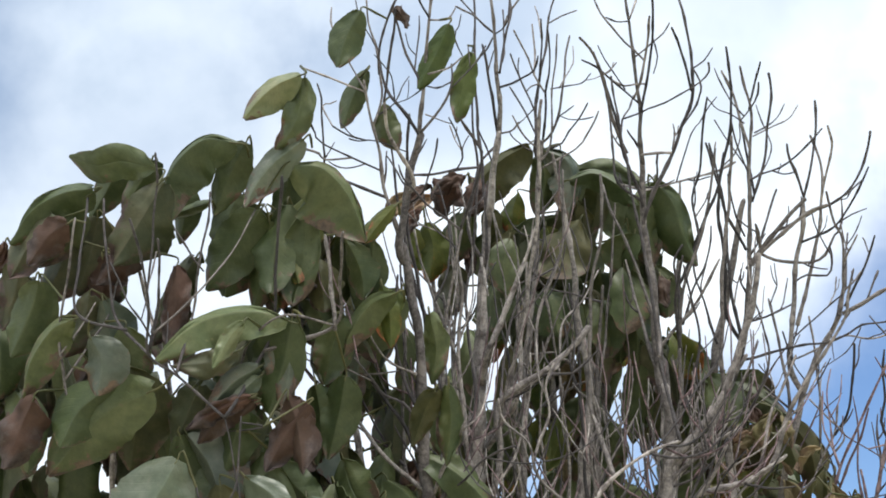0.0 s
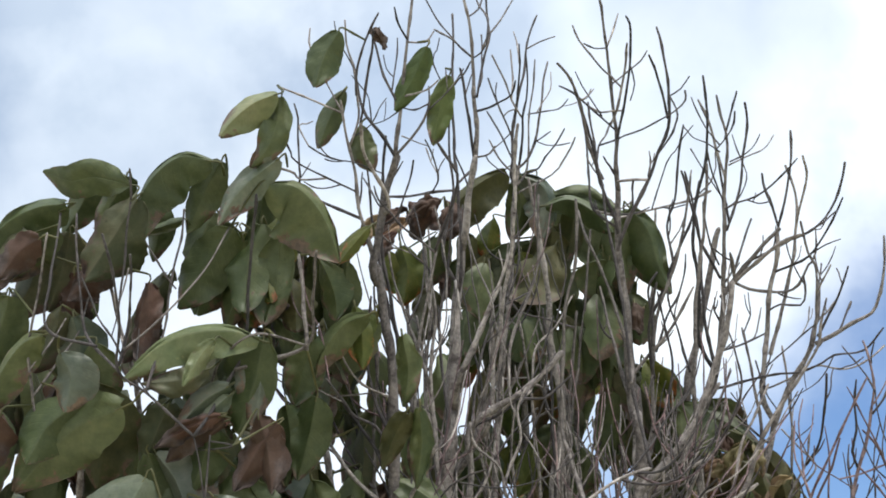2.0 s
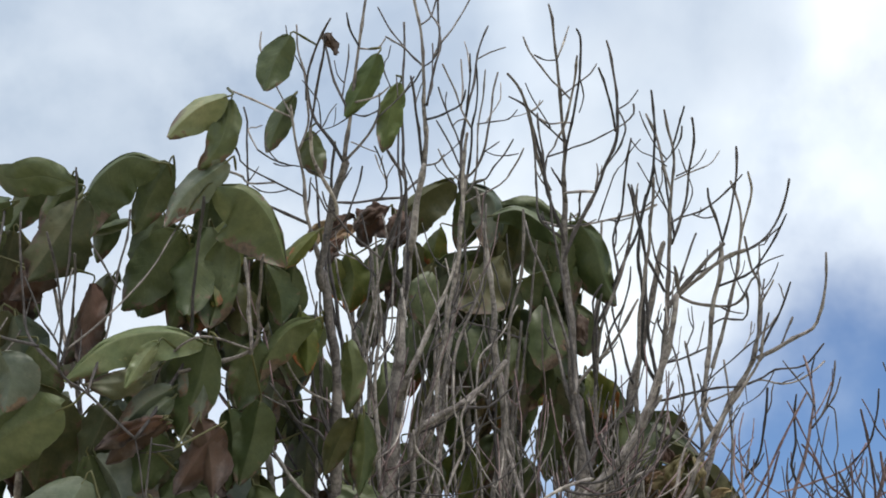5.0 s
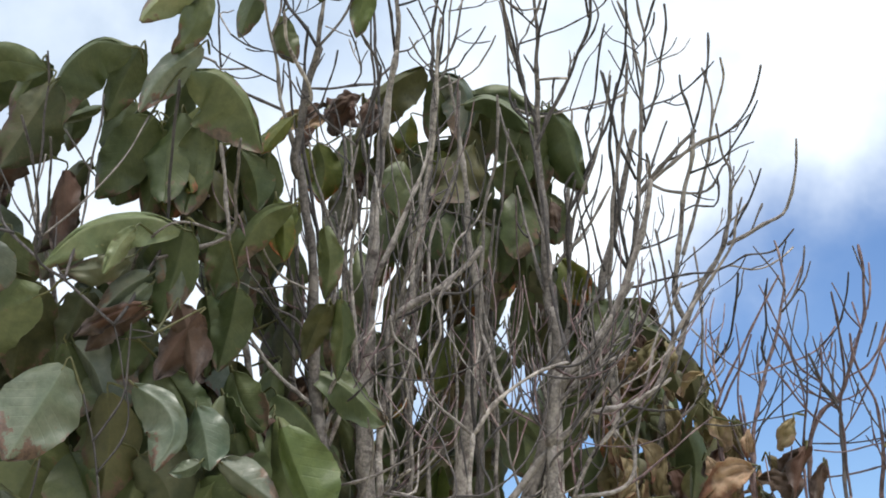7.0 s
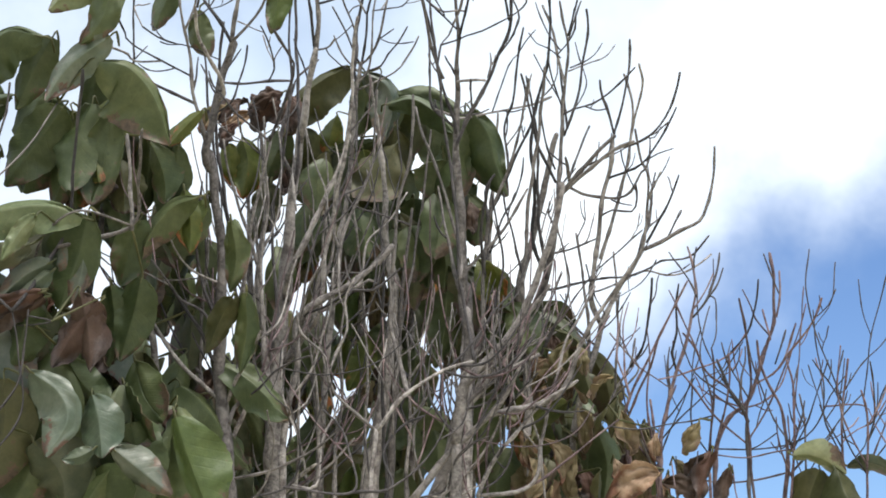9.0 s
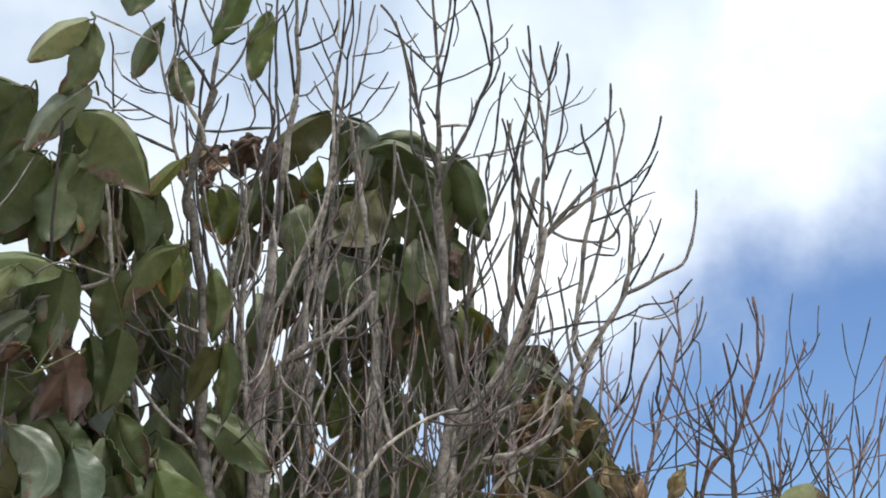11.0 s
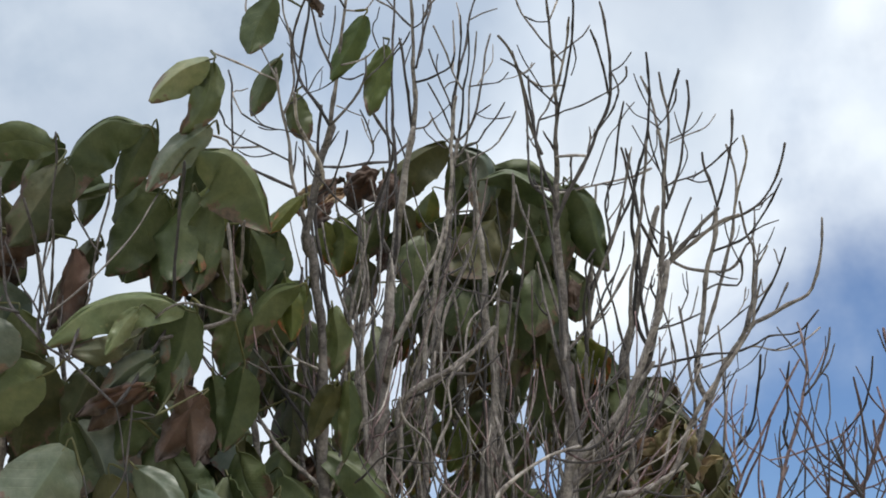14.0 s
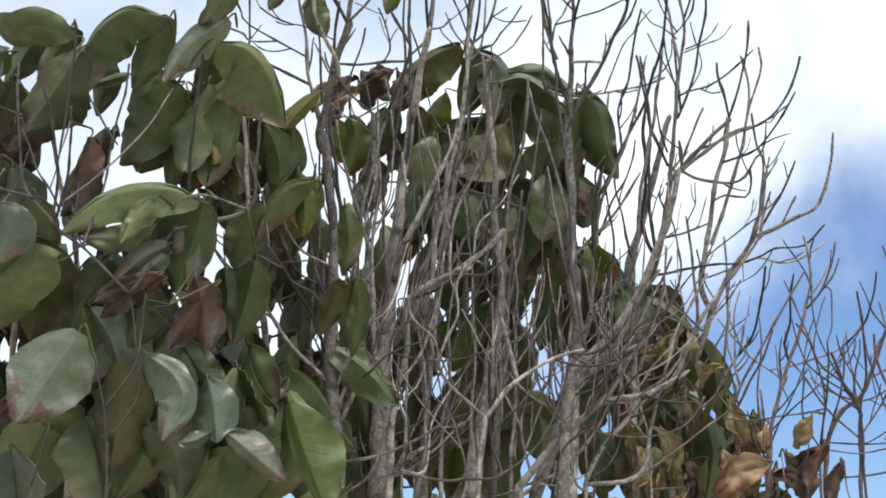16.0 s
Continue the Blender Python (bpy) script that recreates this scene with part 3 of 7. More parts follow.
stem(bare, DARK_BARK, 3.2, 3.2, (-0.215, 2.440, 2.850), (-0.191, 2.411, 2.830), (-0.162, 2.366, 2.818))
stem(bare, GREY_BARK, 9.7, 4.3, (-0.273, 2.559, 2.570), (-0.285, 2.533, 2.624), (-0.303, 2.506, 2.672), (-0.307, 2.476, 2.729), (-0.319, 2.443, 2.784), (-0.329, 2.404, 2.848))
stem(bare, GREY_BARK, 8.6, 5.4, (-0.258, 2.531, 2.670), (-0.246, 2.519, 2.676), (-0.248, 2.487, 2.692), (-0.264, 2.443, 2.713), (-0.283, 2.394, 2.737), (-0.284, 2.340, 2.768))
stem(bare, DARK_BARK, 3.2, 3.2, (-0.259, 2.536, 2.757), (-0.311, 2.476, 2.755), (-0.332, 2.457, 2.750), (-0.361, 2.428, 2.748), (-0.383, 2.395, 2.751))
stem(bare, GREY_BARK, 3.2, 3.2, (-0.324, 2.423, 2.816), (-0.330, 2.433, 2.839), (-0.344, 2.437, 2.871), (-0.368, 2.436, 2.920), (-0.390, 2.438, 2.970), (-0.400, 2.452, 3.003), (-0.402, 2.467, 3.041))
stem(bare, GREY_BARK, 4.3, 3.2, (-0.327, 2.434, 2.837), (-0.367, 2.410, 2.846), (-0.401, 2.384, 2.851), (-0.440, 2.355, 2.857))
stem(bare, DARK_BARK, 6.4, 3.2, (-0.297, 2.515, 2.656), (-0.401, 2.489, 2.698), (-0.410, 2.476, 2.730), (-0.412, 2.466, 2.761), (-0.414, 2.451, 2.802), (-0.412, 2.441, 2.832), (-0.419, 2.432, 2.858))
stem(bare, GREY_BARK, 4.3, 4.3, (-0.359, 2.478, 2.724), (-0.410, 2.477, 2.721), (-0.419, 2.455, 2.724), (-0.434, 2.428, 2.721), (-0.460, 2.396, 2.716))
stem(bare, GREY_BARK, 3.2, 2.1, (-0.383, 2.395, 2.751), (-0.410, 2.434, 2.813), (-0.400, 2.457, 2.828), (-0.391, 2.486, 2.848))
stem(bare, DARK_BARK, 3.2, 2.1, (-0.408, 2.475, 2.726), (-0.405, 2.515, 2.760), (-0.404, 2.568, 2.798))
stem(bare, DARK_BARK, 4.3, 3.2, (-0.305, 2.491, 2.700), (-0.413, 2.464, 2.749), (-0.425, 2.443, 2.762), (-0.435, 2.417, 2.780))
stem(bare, DARK_BARK, 4.3, 3.2, (-0.167, 2.565, 2.728), (-0.150, 2.504, 2.727), (-0.153, 2.473, 2.742), (-0.160, 2.435, 2.754), (-0.170, 2.396, 2.761))
stem(bare, DARK_BARK, 6.4, 5.4, (-0.161, 2.607, 2.620), (-0.114, 2.510, 2.717), (-0.117, 2.488, 2.740), (-0.129, 2.465, 2.753), (-0.146, 2.437, 2.772))
stem(bare, DARK_BARK, 4.3, 3.2, (-0.264, 2.576, 2.663), (-0.229, 2.524, 2.666), (-0.215, 2.483, 2.684), (-0.199, 2.432, 2.701), (-0.190, 2.377, 2.711))
stem(bare, DARK_BARK, 5.4, 3.2, (-0.161, 2.607, 2.620), (-0.224, 2.533, 2.647), (-0.239, 2.516, 2.663), (-0.261, 2.493, 2.683), (-0.268, 2.470, 2.702))
stem(bare, DARK_BARK, 5.4, 5.4, (-0.248, 2.492, 2.689), (-0.244, 2.510, 2.698), (-0.209, 2.535, 2.708), (-0.167, 2.565, 2.728), (-0.130, 2.598, 2.746))
stem(bare, DARK_BARK, 3.2, 2.1, (-0.278, 2.484, 2.839), (-0.278, 2.426, 2.864), (-0.287, 2.403, 2.871), (-0.305, 2.370, 2.883))
stem(bare, DARK_BARK, 3.2, 2.1, (-0.311, 2.446, 2.793), (-0.274, 2.449, 2.820), (-0.262, 2.462, 2.858), (-0.251, 2.485, 2.894))
stem(bare, DARK_BARK, 4.3, 3.2, (-0.247, 2.508, 2.681), (-0.263, 2.515, 2.680), (-0.282, 2.556, 2.728), (-0.305, 2.612, 2.783))
stem(bare, GREY_BARK, 9.7, 4.3, (-0.233, 2.691, 2.123), (-0.258, 2.684, 2.140), (-0.313, 2.670, 2.189), (-0.353, 2.656, 2.240), (-0.388, 2.639, 2.301), (-0.406, 2.629, 2.341), (-0.429, 2.617, 2.381), (-0.452, 2.610, 2.406))
stem(bare, DARK_BARK, 8.6, 4.3, (-0.238, 2.679, 2.185), (-0.256, 2.671, 2.205), (-0.286, 2.668, 2.263), (-0.329, 2.668, 2.322), (-0.366, 2.669, 2.377), (-0.392, 2.675, 2.423), (-0.420, 2.671, 2.501))
stem(bare, GREY_BARK, 11.8, 5.4, (-0.222, 2.698, 2.082), (-0.214, 2.699, 2.112), (-0.189, 2.704, 2.136), (-0.164, 2.710, 2.157))
stem(bare, DARK_BARK, 8.6, 4.3, (-0.248, 2.656, 2.267), (-0.272, 2.633, 2.326), (-0.287, 2.609, 2.385), (-0.282, 2.580, 2.454), (-0.278, 2.553, 2.512))
stem(bare, DARK_BARK, 7.5, 3.2, (-0.245, 2.662, 2.247), (-0.273, 2.627, 2.281), (-0.308, 2.591, 2.291), (-0.325, 2.551, 2.307), (-0.353, 2.502, 2.339))
stem(bare, GREY_BARK, 8.6, 4.3, (-0.222, 2.691, 2.123), (-0.204, 2.664, 2.162), (-0.178, 2.632, 2.199), (-0.158, 2.596, 2.235))
stem(bare, GREY_BARK, 5.4, 3.2, (-0.243, 2.642, 2.341), (-0.257, 2.635, 2.343), (-0.298, 2.608, 2.357), (-0.327, 2.569, 2.389), (-0.340, 2.530, 2.420))
stem(bare, GREY_BARK, 41.4, 15.0, (-0.147, 2.926, 1.942), (-0.149, 2.903, 2.121), (-0.146, 2.879, 2.256), (-0.138, 2.856, 2.370), (-0.134, 2.828, 2.482), (-0.127, 2.796, 2.594), (-0.113, 2.761, 2.704), (-0.108, 2.752, 2.738))
stem(bare, GREY_BARK, 16.1, 10.4, (-0.115, 2.767, 2.686), (-0.104, 2.730, 2.712), (-0.096, 2.696, 2.785), (-0.083, 2.665, 2.847))
stem(bare, GREY_BARK, 11.5, 4.6, (-0.083, 2.671, 2.850), (-0.080, 2.646, 2.902), (-0.082, 2.626, 2.943), (-0.083, 2.605, 2.984), (-0.086, 2.584, 3.025), (-0.090, 2.551, 3.084), (-0.099, 2.528, 3.124), (-0.111, 2.493, 3.181))
stem(bare, DARK_BARK, 5.8, 4.6, (-0.081, 2.618, 2.958), (-0.073, 2.610, 2.999), (-0.061, 2.601, 3.047), (-0.052, 2.597, 3.090), (-0.056, 2.586, 3.144), (-0.059, 2.566, 3.213))
stem(bare, GREY_BARK, 4.6, 3.5, (-0.064, 2.555, 3.034), (-0.052, 2.558, 3.068), (-0.031, 2.562, 3.102), (-0.007, 2.567, 3.145), (0.019, 2.565, 3.203))
stem(bare, DARK_BARK, 4.6, 3.5, (-0.056, 2.539, 3.038), (-0.055, 2.542, 3.096), (-0.071, 2.553, 3.131), (-0.082, 2.569, 3.174), (-0.098, 2.584, 3.224))
stem(bare, DARK_BARK, 4.6, 3.5, (-0.086, 2.580, 3.029), (-0.107, 2.591, 3.055), (-0.130, 2.605, 3.092), (-0.155, 2.620, 3.132), (-0.185, 2.625, 3.193))
stem(bare, DARK_BARK, 3.5, 3.5, (-0.086, 2.580, 3.029), (-0.068, 2.563, 3.032), (-0.056, 2.539, 3.038))
stem(bare, DARK_BARK, 4.6, 3.5, (-0.090, 2.538, 3.101), (-0.074, 2.559, 3.128), (-0.065, 2.580, 3.174), (-0.053, 2.592, 3.242))
stem(bare, DARK_BARK, 8.1, 4.6, (-0.127, 2.796, 2.594), (-0.117, 2.763, 2.626), (-0.118, 2.736, 2.727), (-0.122, 2.718, 2.808), (-0.128, 2.704, 2.879), (-0.131, 2.684, 2.960), (-0.131, 2.668, 3.031), (-0.129, 2.651, 3.102), (-0.128, 2.638, 3.165))
stem(bare, DARK_BARK, 6.9, 4.6, (-0.085, 2.672, 2.848), (-0.094, 2.644, 2.888), (-0.099, 2.615, 2.925), (-0.103, 2.584, 2.961), (-0.111, 2.554, 2.992))
stem(bare, DARK_BARK, 5.8, 3.5, (-0.082, 2.630, 2.934), (-0.056, 2.615, 2.934), (-0.033, 2.594, 2.936), (-0.010, 2.570, 2.939), (-0.001, 2.538, 2.953))
stem(bare, GREY_BARK, 4.6, 3.5, (-0.083, 2.671, 2.850), (-0.069, 2.651, 2.843), (-0.055, 2.623, 2.836), (-0.043, 2.589, 2.836))
stem(bare, DARK_BARK, 3.5, 3.5, (-0.072, 2.607, 2.978), (-0.068, 2.647, 3.032), (-0.070, 2.679, 3.137))
stem(bare, GREY_BARK, 3.5, 3.5, (-0.115, 2.596, 3.067), (-0.129, 2.558, 3.063), (-0.146, 2.512, 3.048), (-0.157, 2.455, 3.025))
stem(bare, DARK_BARK, 3.5, 2.3, (-0.133, 2.579, 2.939), (-0.167, 2.579, 3.023), (-0.158, 2.575, 3.047), (-0.152, 2.573, 3.072))
stem(bare, DARK_BARK, 3.5, 3.5, (-0.131, 2.681, 2.972), (-0.125, 2.605, 2.978), (-0.106, 2.573, 2.987), (-0.090, 2.532, 2.994))
stem(bare, DARK_BARK, 9.2, 4.6, (-0.129, 2.765, 2.619), (-0.153, 2.745, 2.669), (-0.141, 2.737, 2.740), (-0.130, 2.735, 2.805), (-0.112, 2.748, 2.840), (-0.085, 2.765, 2.873))
stem(bare, GREY_BARK, 13.8, 5.8, (-0.142, 2.883, 2.211), (-0.127, 2.873, 2.256), (-0.100, 2.863, 2.302), (-0.085, 2.848, 2.358), (-0.070, 2.836, 2.403), (-0.058, 2.819, 2.459), (-0.057, 2.793, 2.541))
stem(bare, GREY_BARK, 8.1, 4.6, (-0.106, 2.860, 2.315), (-0.090, 2.834, 2.337), (-0.050, 2.806, 2.346), (-0.017, 2.772, 2.364), (0.021, 2.732, 2.392))
stem(bare, GREY_BARK, 10.4, 5.8, (-0.147, 2.891, 2.189), (-0.161, 2.882, 2.209), (-0.174, 2.860, 2.286), (-0.189, 2.836, 2.362), (-0.190, 2.806, 2.449), (-0.178, 2.778, 2.524), (-0.182, 2.750, 2.587), (-0.188, 2.709, 2.680))
stem(bare, GREY_BARK, 9.2, 5.8, (-0.093, 2.879, 1.935), (-0.071, 2.930, 1.935), (-0.063, 2.923, 2.002), (-0.060, 2.917, 2.058), (-0.065, 2.908, 2.126), (-0.078, 2.890, 2.227))
stem(bare, GREY_BARK, 9.2, 5.8, (-0.147, 2.926, 1.942), (-0.130, 2.923, 1.976), (-0.115, 2.898, 1.994), (-0.090, 2.866, 2.016), (-0.059, 2.831, 2.031))
stem(bare, DARK_BARK, 4.6, 3.5, (-0.107, 2.887, 2.001), (-0.052, 2.920, 2.019), (-0.014, 2.949, 2.054), (0.031, 2.986, 2.100), (0.068, 3.030, 2.132))
stem(bare, DARK_BARK, 5.8, 4.6, (-0.146, 2.912, 2.048), (-0.144, 2.941, 2.105), (-0.131, 2.980, 2.159))
stem(bare, DARK_BARK, 5.8, 4.6, (-0.143, 2.915, 2.031), (-0.128, 2.909, 2.060), (-0.115, 2.901, 2.099), (-0.120, 2.890, 2.143))
stem(bare, GREY_BARK, 10.4, 4.6, (-0.167, 2.872, 2.254), (-0.181, 2.860, 2.321), (-0.191, 2.844, 2.400), (-0.198, 2.828, 2.479), (-0.211, 2.809, 2.557))
stem(bare, DARK_BARK, 6.9, 4.6, (-0.136, 2.842, 2.426), (-0.118, 2.824, 2.445), (-0.097, 2.801, 2.482), (-0.070, 2.772, 2.527), (-0.049, 2.737, 2.576))
stem(bare, GREY_BARK, 5.8, 3.5, (-0.060, 2.830, 2.430), (-0.032, 2.890, 2.445), (0.015, 2.965, 2.468))
stem(bare, DARK_BARK, 6.9, 4.6, (-0.117, 2.897, 2.114), (-0.100, 2.891, 2.179), (-0.074, 2.899, 2.240), (-0.048, 2.913, 2.292), (-0.021, 2.932, 2.334), (0.007, 2.953, 2.371), (0.036, 2.977, 2.404))
stem(bare, GREY_BARK, 8.1, 4.6, (-0.018, 2.880, 1.936), (0.025, 2.929, 1.950), (0.035, 2.907, 2.107), (0.035, 2.881, 2.242), (0.028, 2.856, 2.353), (0.013, 2.826, 2.464), (-0.003, 2.796, 2.563))
stem(bare, DARK_BARK, 9.2, 4.6, (0.025, 2.929, 1.950), (0.082, 2.928, 1.953), (0.074, 2.909, 2.086), (0.066, 2.885, 2.220), (0.065, 2.859, 2.332), (0.062, 2.826, 2.454), (0.049, 2.793, 2.564))
stem(bare, DARK_BARK, 5.8, 3.5, (0.117, 2.872, 2.548), (0.044, 2.794, 2.546), (0.027, 2.789, 2.547), (-0.003, 2.781, 2.557), (-0.027, 2.764, 2.587))
stem(bare, GREY_BARK, 6.9, 3.5, (-0.129, 2.765, 2.619), (-0.123, 2.768, 2.584), (-0.116, 2.772, 2.537))
stem(bare, DARK_BARK, 9.7, 3.6, (-0.001, 2.827, 2.854), (-0.012, 2.824, 2.879), (-0.007, 2.815, 2.928), (-0.003, 2.798, 3.001), (0.005, 2.792, 3.052), (0.019, 2.786, 3.104), (0.027, 2.780, 3.157), (0.036, 2.781, 3.199), (0.051, 2.781, 3.241))
stem(bare, DARK_BARK, 6.0, 3.6, (0.003, 2.826, 2.873), (0.011, 2.805, 2.923), (0.014, 2.775, 2.989), (0.023, 2.760, 3.022), (0.025, 2.737, 3.071), (0.022, 2.716, 3.114))
stem(bare, DARK_BARK, 4.8, 3.6, (-0.001, 2.797, 3.009), (0.005, 2.753, 3.025), (0.008, 2.690, 3.053), (0.009, 2.614, 3.078))
stem(bare, GREY_BARK, 4.8, 3.6, (-0.008, 2.755, 3.020), (-0.006, 2.765, 3.080), (-0.008, 2.778, 3.154))
stem(bare, GREY_BARK, 6.0, 3.6, (-0.001, 2.827, 2.854), (0.017, 2.824, 2.878), (0.025, 2.799, 2.920), (0.029, 2.756, 2.993), (0.039, 2.723, 3.043), (0.043, 2.692, 3.083))
stem(bare, GREY_BARK, 6.0, 3.6, (0.005, 2.819, 2.890), (0.025, 2.810, 2.909), (0.044, 2.802, 2.961), (0.054, 2.793, 3.024), (0.059, 2.790, 3.078), (0.071, 2.789, 3.130))
stem(bare, GREY_BARK, 3.6, 2.4, (0.044, 2.754, 2.988), (0.057, 2.758, 3.014), (0.076, 2.765, 3.050), (0.077, 2.774, 3.096))
stem(bare, GREY_BARK, 4.8, 3.6, (0.014, 2.775, 2.989), (-0.008, 2.755, 3.020), (-0.019, 2.733, 3.049), (-0.033, 2.710, 3.072), (-0.047, 2.687, 3.093))
stem(bare, DARK_BARK, 4.8, 3.6, (-0.006, 2.809, 2.952), (-0.016, 2.780, 2.972), (-0.032, 2.754, 2.996), (-0.048, 2.721, 3.024), (-0.057, 2.691, 3.041))
stem(bare, GREY_BARK, 3.6, 2.4, (0.008, 2.665, 3.062), (0.006, 2.702, 3.120), (-0.001, 2.756, 3.186))
stem(bare, GREY_BARK, 3.6, 2.4, (0.024, 2.705, 3.115), (0.052, 2.680, 3.118), (0.084, 2.653, 3.116))
stem(bare, DARK_BARK, 4.8, 3.6, (0.003, 2.811, 2.889), (-0.008, 2.810, 2.910), (-0.021, 2.810, 2.940), (-0.041, 2.809, 2.980), (-0.061, 2.809, 3.021))
stem(bare, DARK_BARK, 3.6, 2.4, (0.026, 2.769, 2.993), (0.062, 2.738, 2.984), (0.090, 2.699, 2.970), (0.106, 2.649, 2.967))
stem(bare, DARK_BARK, 4.8, 3.6, (0.017, 2.824, 2.878), (0.047, 2.819, 2.889), (0.061, 2.795, 2.904), (0.085, 2.765, 2.923), (0.101, 2.733, 2.940))
stem(bare, GREY_BARK, 4.8, 3.6, (-0.003, 2.835, 2.837), (0.075, 2.824, 2.877), (0.097, 2.813, 2.899), (0.116, 2.800, 2.926), (0.125, 2.790, 2.947))
stem(bare, GREY_BARK, 4.8, 3.6, (0.001, 2.819, 2.871), (-0.030, 2.813, 2.903), (-0.045, 2.822, 2.932), (-0.057, 2.836, 2.966))
stem(bare, DARK_BARK, 3.6, 2.4, (0.038, 2.805, 2.944), (0.044, 2.794, 2.942), (0.056, 2.779, 2.943), (0.073, 2.758, 2.947))
stem(bare, GREY_BARK, 3.6, 2.4, (0.002, 2.764, 3.004), (-0.016, 2.794, 3.013), (-0.028, 2.836, 3.020))
stem(bare, GREY_BARK, 14.5, 8.5, (-0.062, 3.058, 2.106), (-0.054, 3.020, 2.293), (-0.046, 2.984, 2.433), (-0.033, 2.952, 2.537), (-0.017, 2.912, 2.651), (-0.009, 2.858, 2.785), (0.003, 2.811, 2.889))
stem(bare, GREY_BARK, 7.3, 4.8, (0.083, 3.016, 2.323), (0.099, 3.006, 2.351), (0.116, 2.995, 2.436), (0.132, 2.977, 2.545), (0.146, 2.952, 2.666), (0.159, 2.923, 2.787))
stem(bare, DARK_BARK, 7.3, 4.8, (0.090, 2.999, 2.120), (0.098, 3.045, 2.175), (0.131, 3.063, 2.253), (0.165, 3.089, 2.334), (0.201, 3.117, 2.419))
stem(bare, DARK_BARK, 7.3, 4.8, (0.123, 3.000, 2.250), (0.090, 3.020, 2.293), (0.075, 3.011, 2.353), (0.052, 2.996, 2.436), (0.040, 2.975, 2.532))
stem(bare, GREY_BARK, 6.0, 4.8, (0.085, 2.936, 2.398), (0.069, 2.993, 2.404), (0.034, 3.039, 2.398), (-0.007, 3.100, 2.383))
stem(bare, GREY_BARK, 7.3, 4.8, (0.050, 2.992, 2.452), (0.033, 2.979, 2.457), (0.009, 2.985, 2.440), (-0.040, 2.996, 2.405), (-0.100, 3.004, 2.376))
stem(bare, GREY_BARK, 35.7, 4.2, (0.040, 3.030, 1.950), (0.053, 3.010, 2.082), (0.071, 2.982, 2.221), (0.088, 2.948, 2.357), (0.082, 2.923, 2.440), (0.065, 2.897, 2.521), (0.063, 2.862, 2.619), (0.044, 2.815, 2.737), (0.024, 2.767, 2.843))
stem(bare, GREY_BARK, 19.0, 4.2, (0.086, 3.029, 1.951), (0.088, 3.007, 2.082), (0.094, 2.983, 2.197), (0.100, 2.948, 2.334), (0.104, 2.926, 2.401), (0.112, 2.896, 2.485), (0.120, 2.860, 2.579))
stem(bare, GREY_BARK, 11.9, 4.2, (0.123, 3.027, 1.951), (0.124, 3.014, 2.107), (0.125, 3.002, 2.231), (0.116, 2.989, 2.345))
stem(bare, GREY_BARK, 13.1, 3.8, (-0.114, 2.750, 2.117), (-0.157, 2.734, 2.184), (-0.165, 2.711, 2.290), (-0.178, 2.690, 2.376), (-0.197, 2.672, 2.443), (-0.221, 2.654, 2.506), (-0.241, 2.636, 2.563), (-0.251, 2.616, 2.625))
stem(bare, GREY_BARK, 9.8, 3.8, (-0.167, 2.714, 2.269), (-0.173, 2.676, 2.416), (-0.163, 2.657, 2.494), (-0.170, 2.625, 2.595), (-0.175, 2.602, 2.668))
stem(bare, GREY_BARK, 9.8, 3.8, (-0.249, 2.687, 2.134), (-0.280, 2.725, 2.181), (-0.280, 2.686, 2.327), (-0.276, 2.652, 2.430), (-0.279, 2.605, 2.551))
stem(bare, GREY_BARK, 10.9, 3.8, (-0.219, 2.754, 2.056), (-0.189, 2.747, 2.132), (-0.180, 2.733, 2.229), (-0.192, 2.718, 2.315), (-0.216, 2.703, 2.390))
stem(bare, GREY_BARK, 14.7, 4.0, (-0.138, 2.856, 2.370), (-0.120, 2.779, 2.422), (-0.087, 2.760, 2.492), (-0.060, 2.746, 2.544), (-0.029, 2.722, 2.623), (-0.010, 2.704, 2.677))
stem(bare, GREY_BARK, 12.4, 4.0, (-0.132, 2.876, 2.241), (-0.095, 2.816, 2.285), (-0.080, 2.804, 2.326), (-0.058, 2.786, 2.385), (-0.039, 2.762, 2.458), (-0.039, 2.728, 2.550), (-0.036, 2.713, 2.584))
stem(bare, GREY_BARK, 7.9, 4.0, (-0.068, 2.880, 1.935), (-0.098, 2.879, 1.935), (-0.096, 2.844, 2.085), (-0.101, 2.802, 2.206), (-0.108, 2.763, 2.283))
stem(bare, GREY_BARK, 7.9, 4.0, (-0.147, 2.926, 1.942), (-0.113, 2.873, 1.978), (-0.088, 2.871, 1.990), (-0.024, 2.862, 2.044), (0.014, 2.853, 2.087))
stem(bare, GREY_BARK, 13.6, 4.0, (-0.068, 2.880, 1.935), (-0.056, 2.855, 2.076), (-0.066, 2.826, 2.195), (-0.084, 2.796, 2.291))
stem(bare, GREY_BARK, 10.2, 4.0, (-0.018, 2.880, 1.936), (-0.025, 2.867, 2.056), (-0.013, 2.852, 2.167), (-0.019, 2.827, 2.300), (-0.006, 2.806, 2.401))
stem(bare, GREY_BARK, 14.2, 9.8, (-0.118, 2.753, 2.096), (-0.098, 2.732, 2.223), (-0.102, 2.718, 2.297), (-0.054, 2.716, 2.332), (-0.003, 2.713, 2.364), (0.052, 2.705, 2.408), (0.079, 2.700, 2.442))
stem(bare, GREY_BARK, 9.7, 6.5, (0.058, 2.718, 2.076), (0.095, 2.712, 2.130), (0.145, 2.708, 2.171), (0.194, 2.707, 2.199), (0.244, 2.707, 2.215))
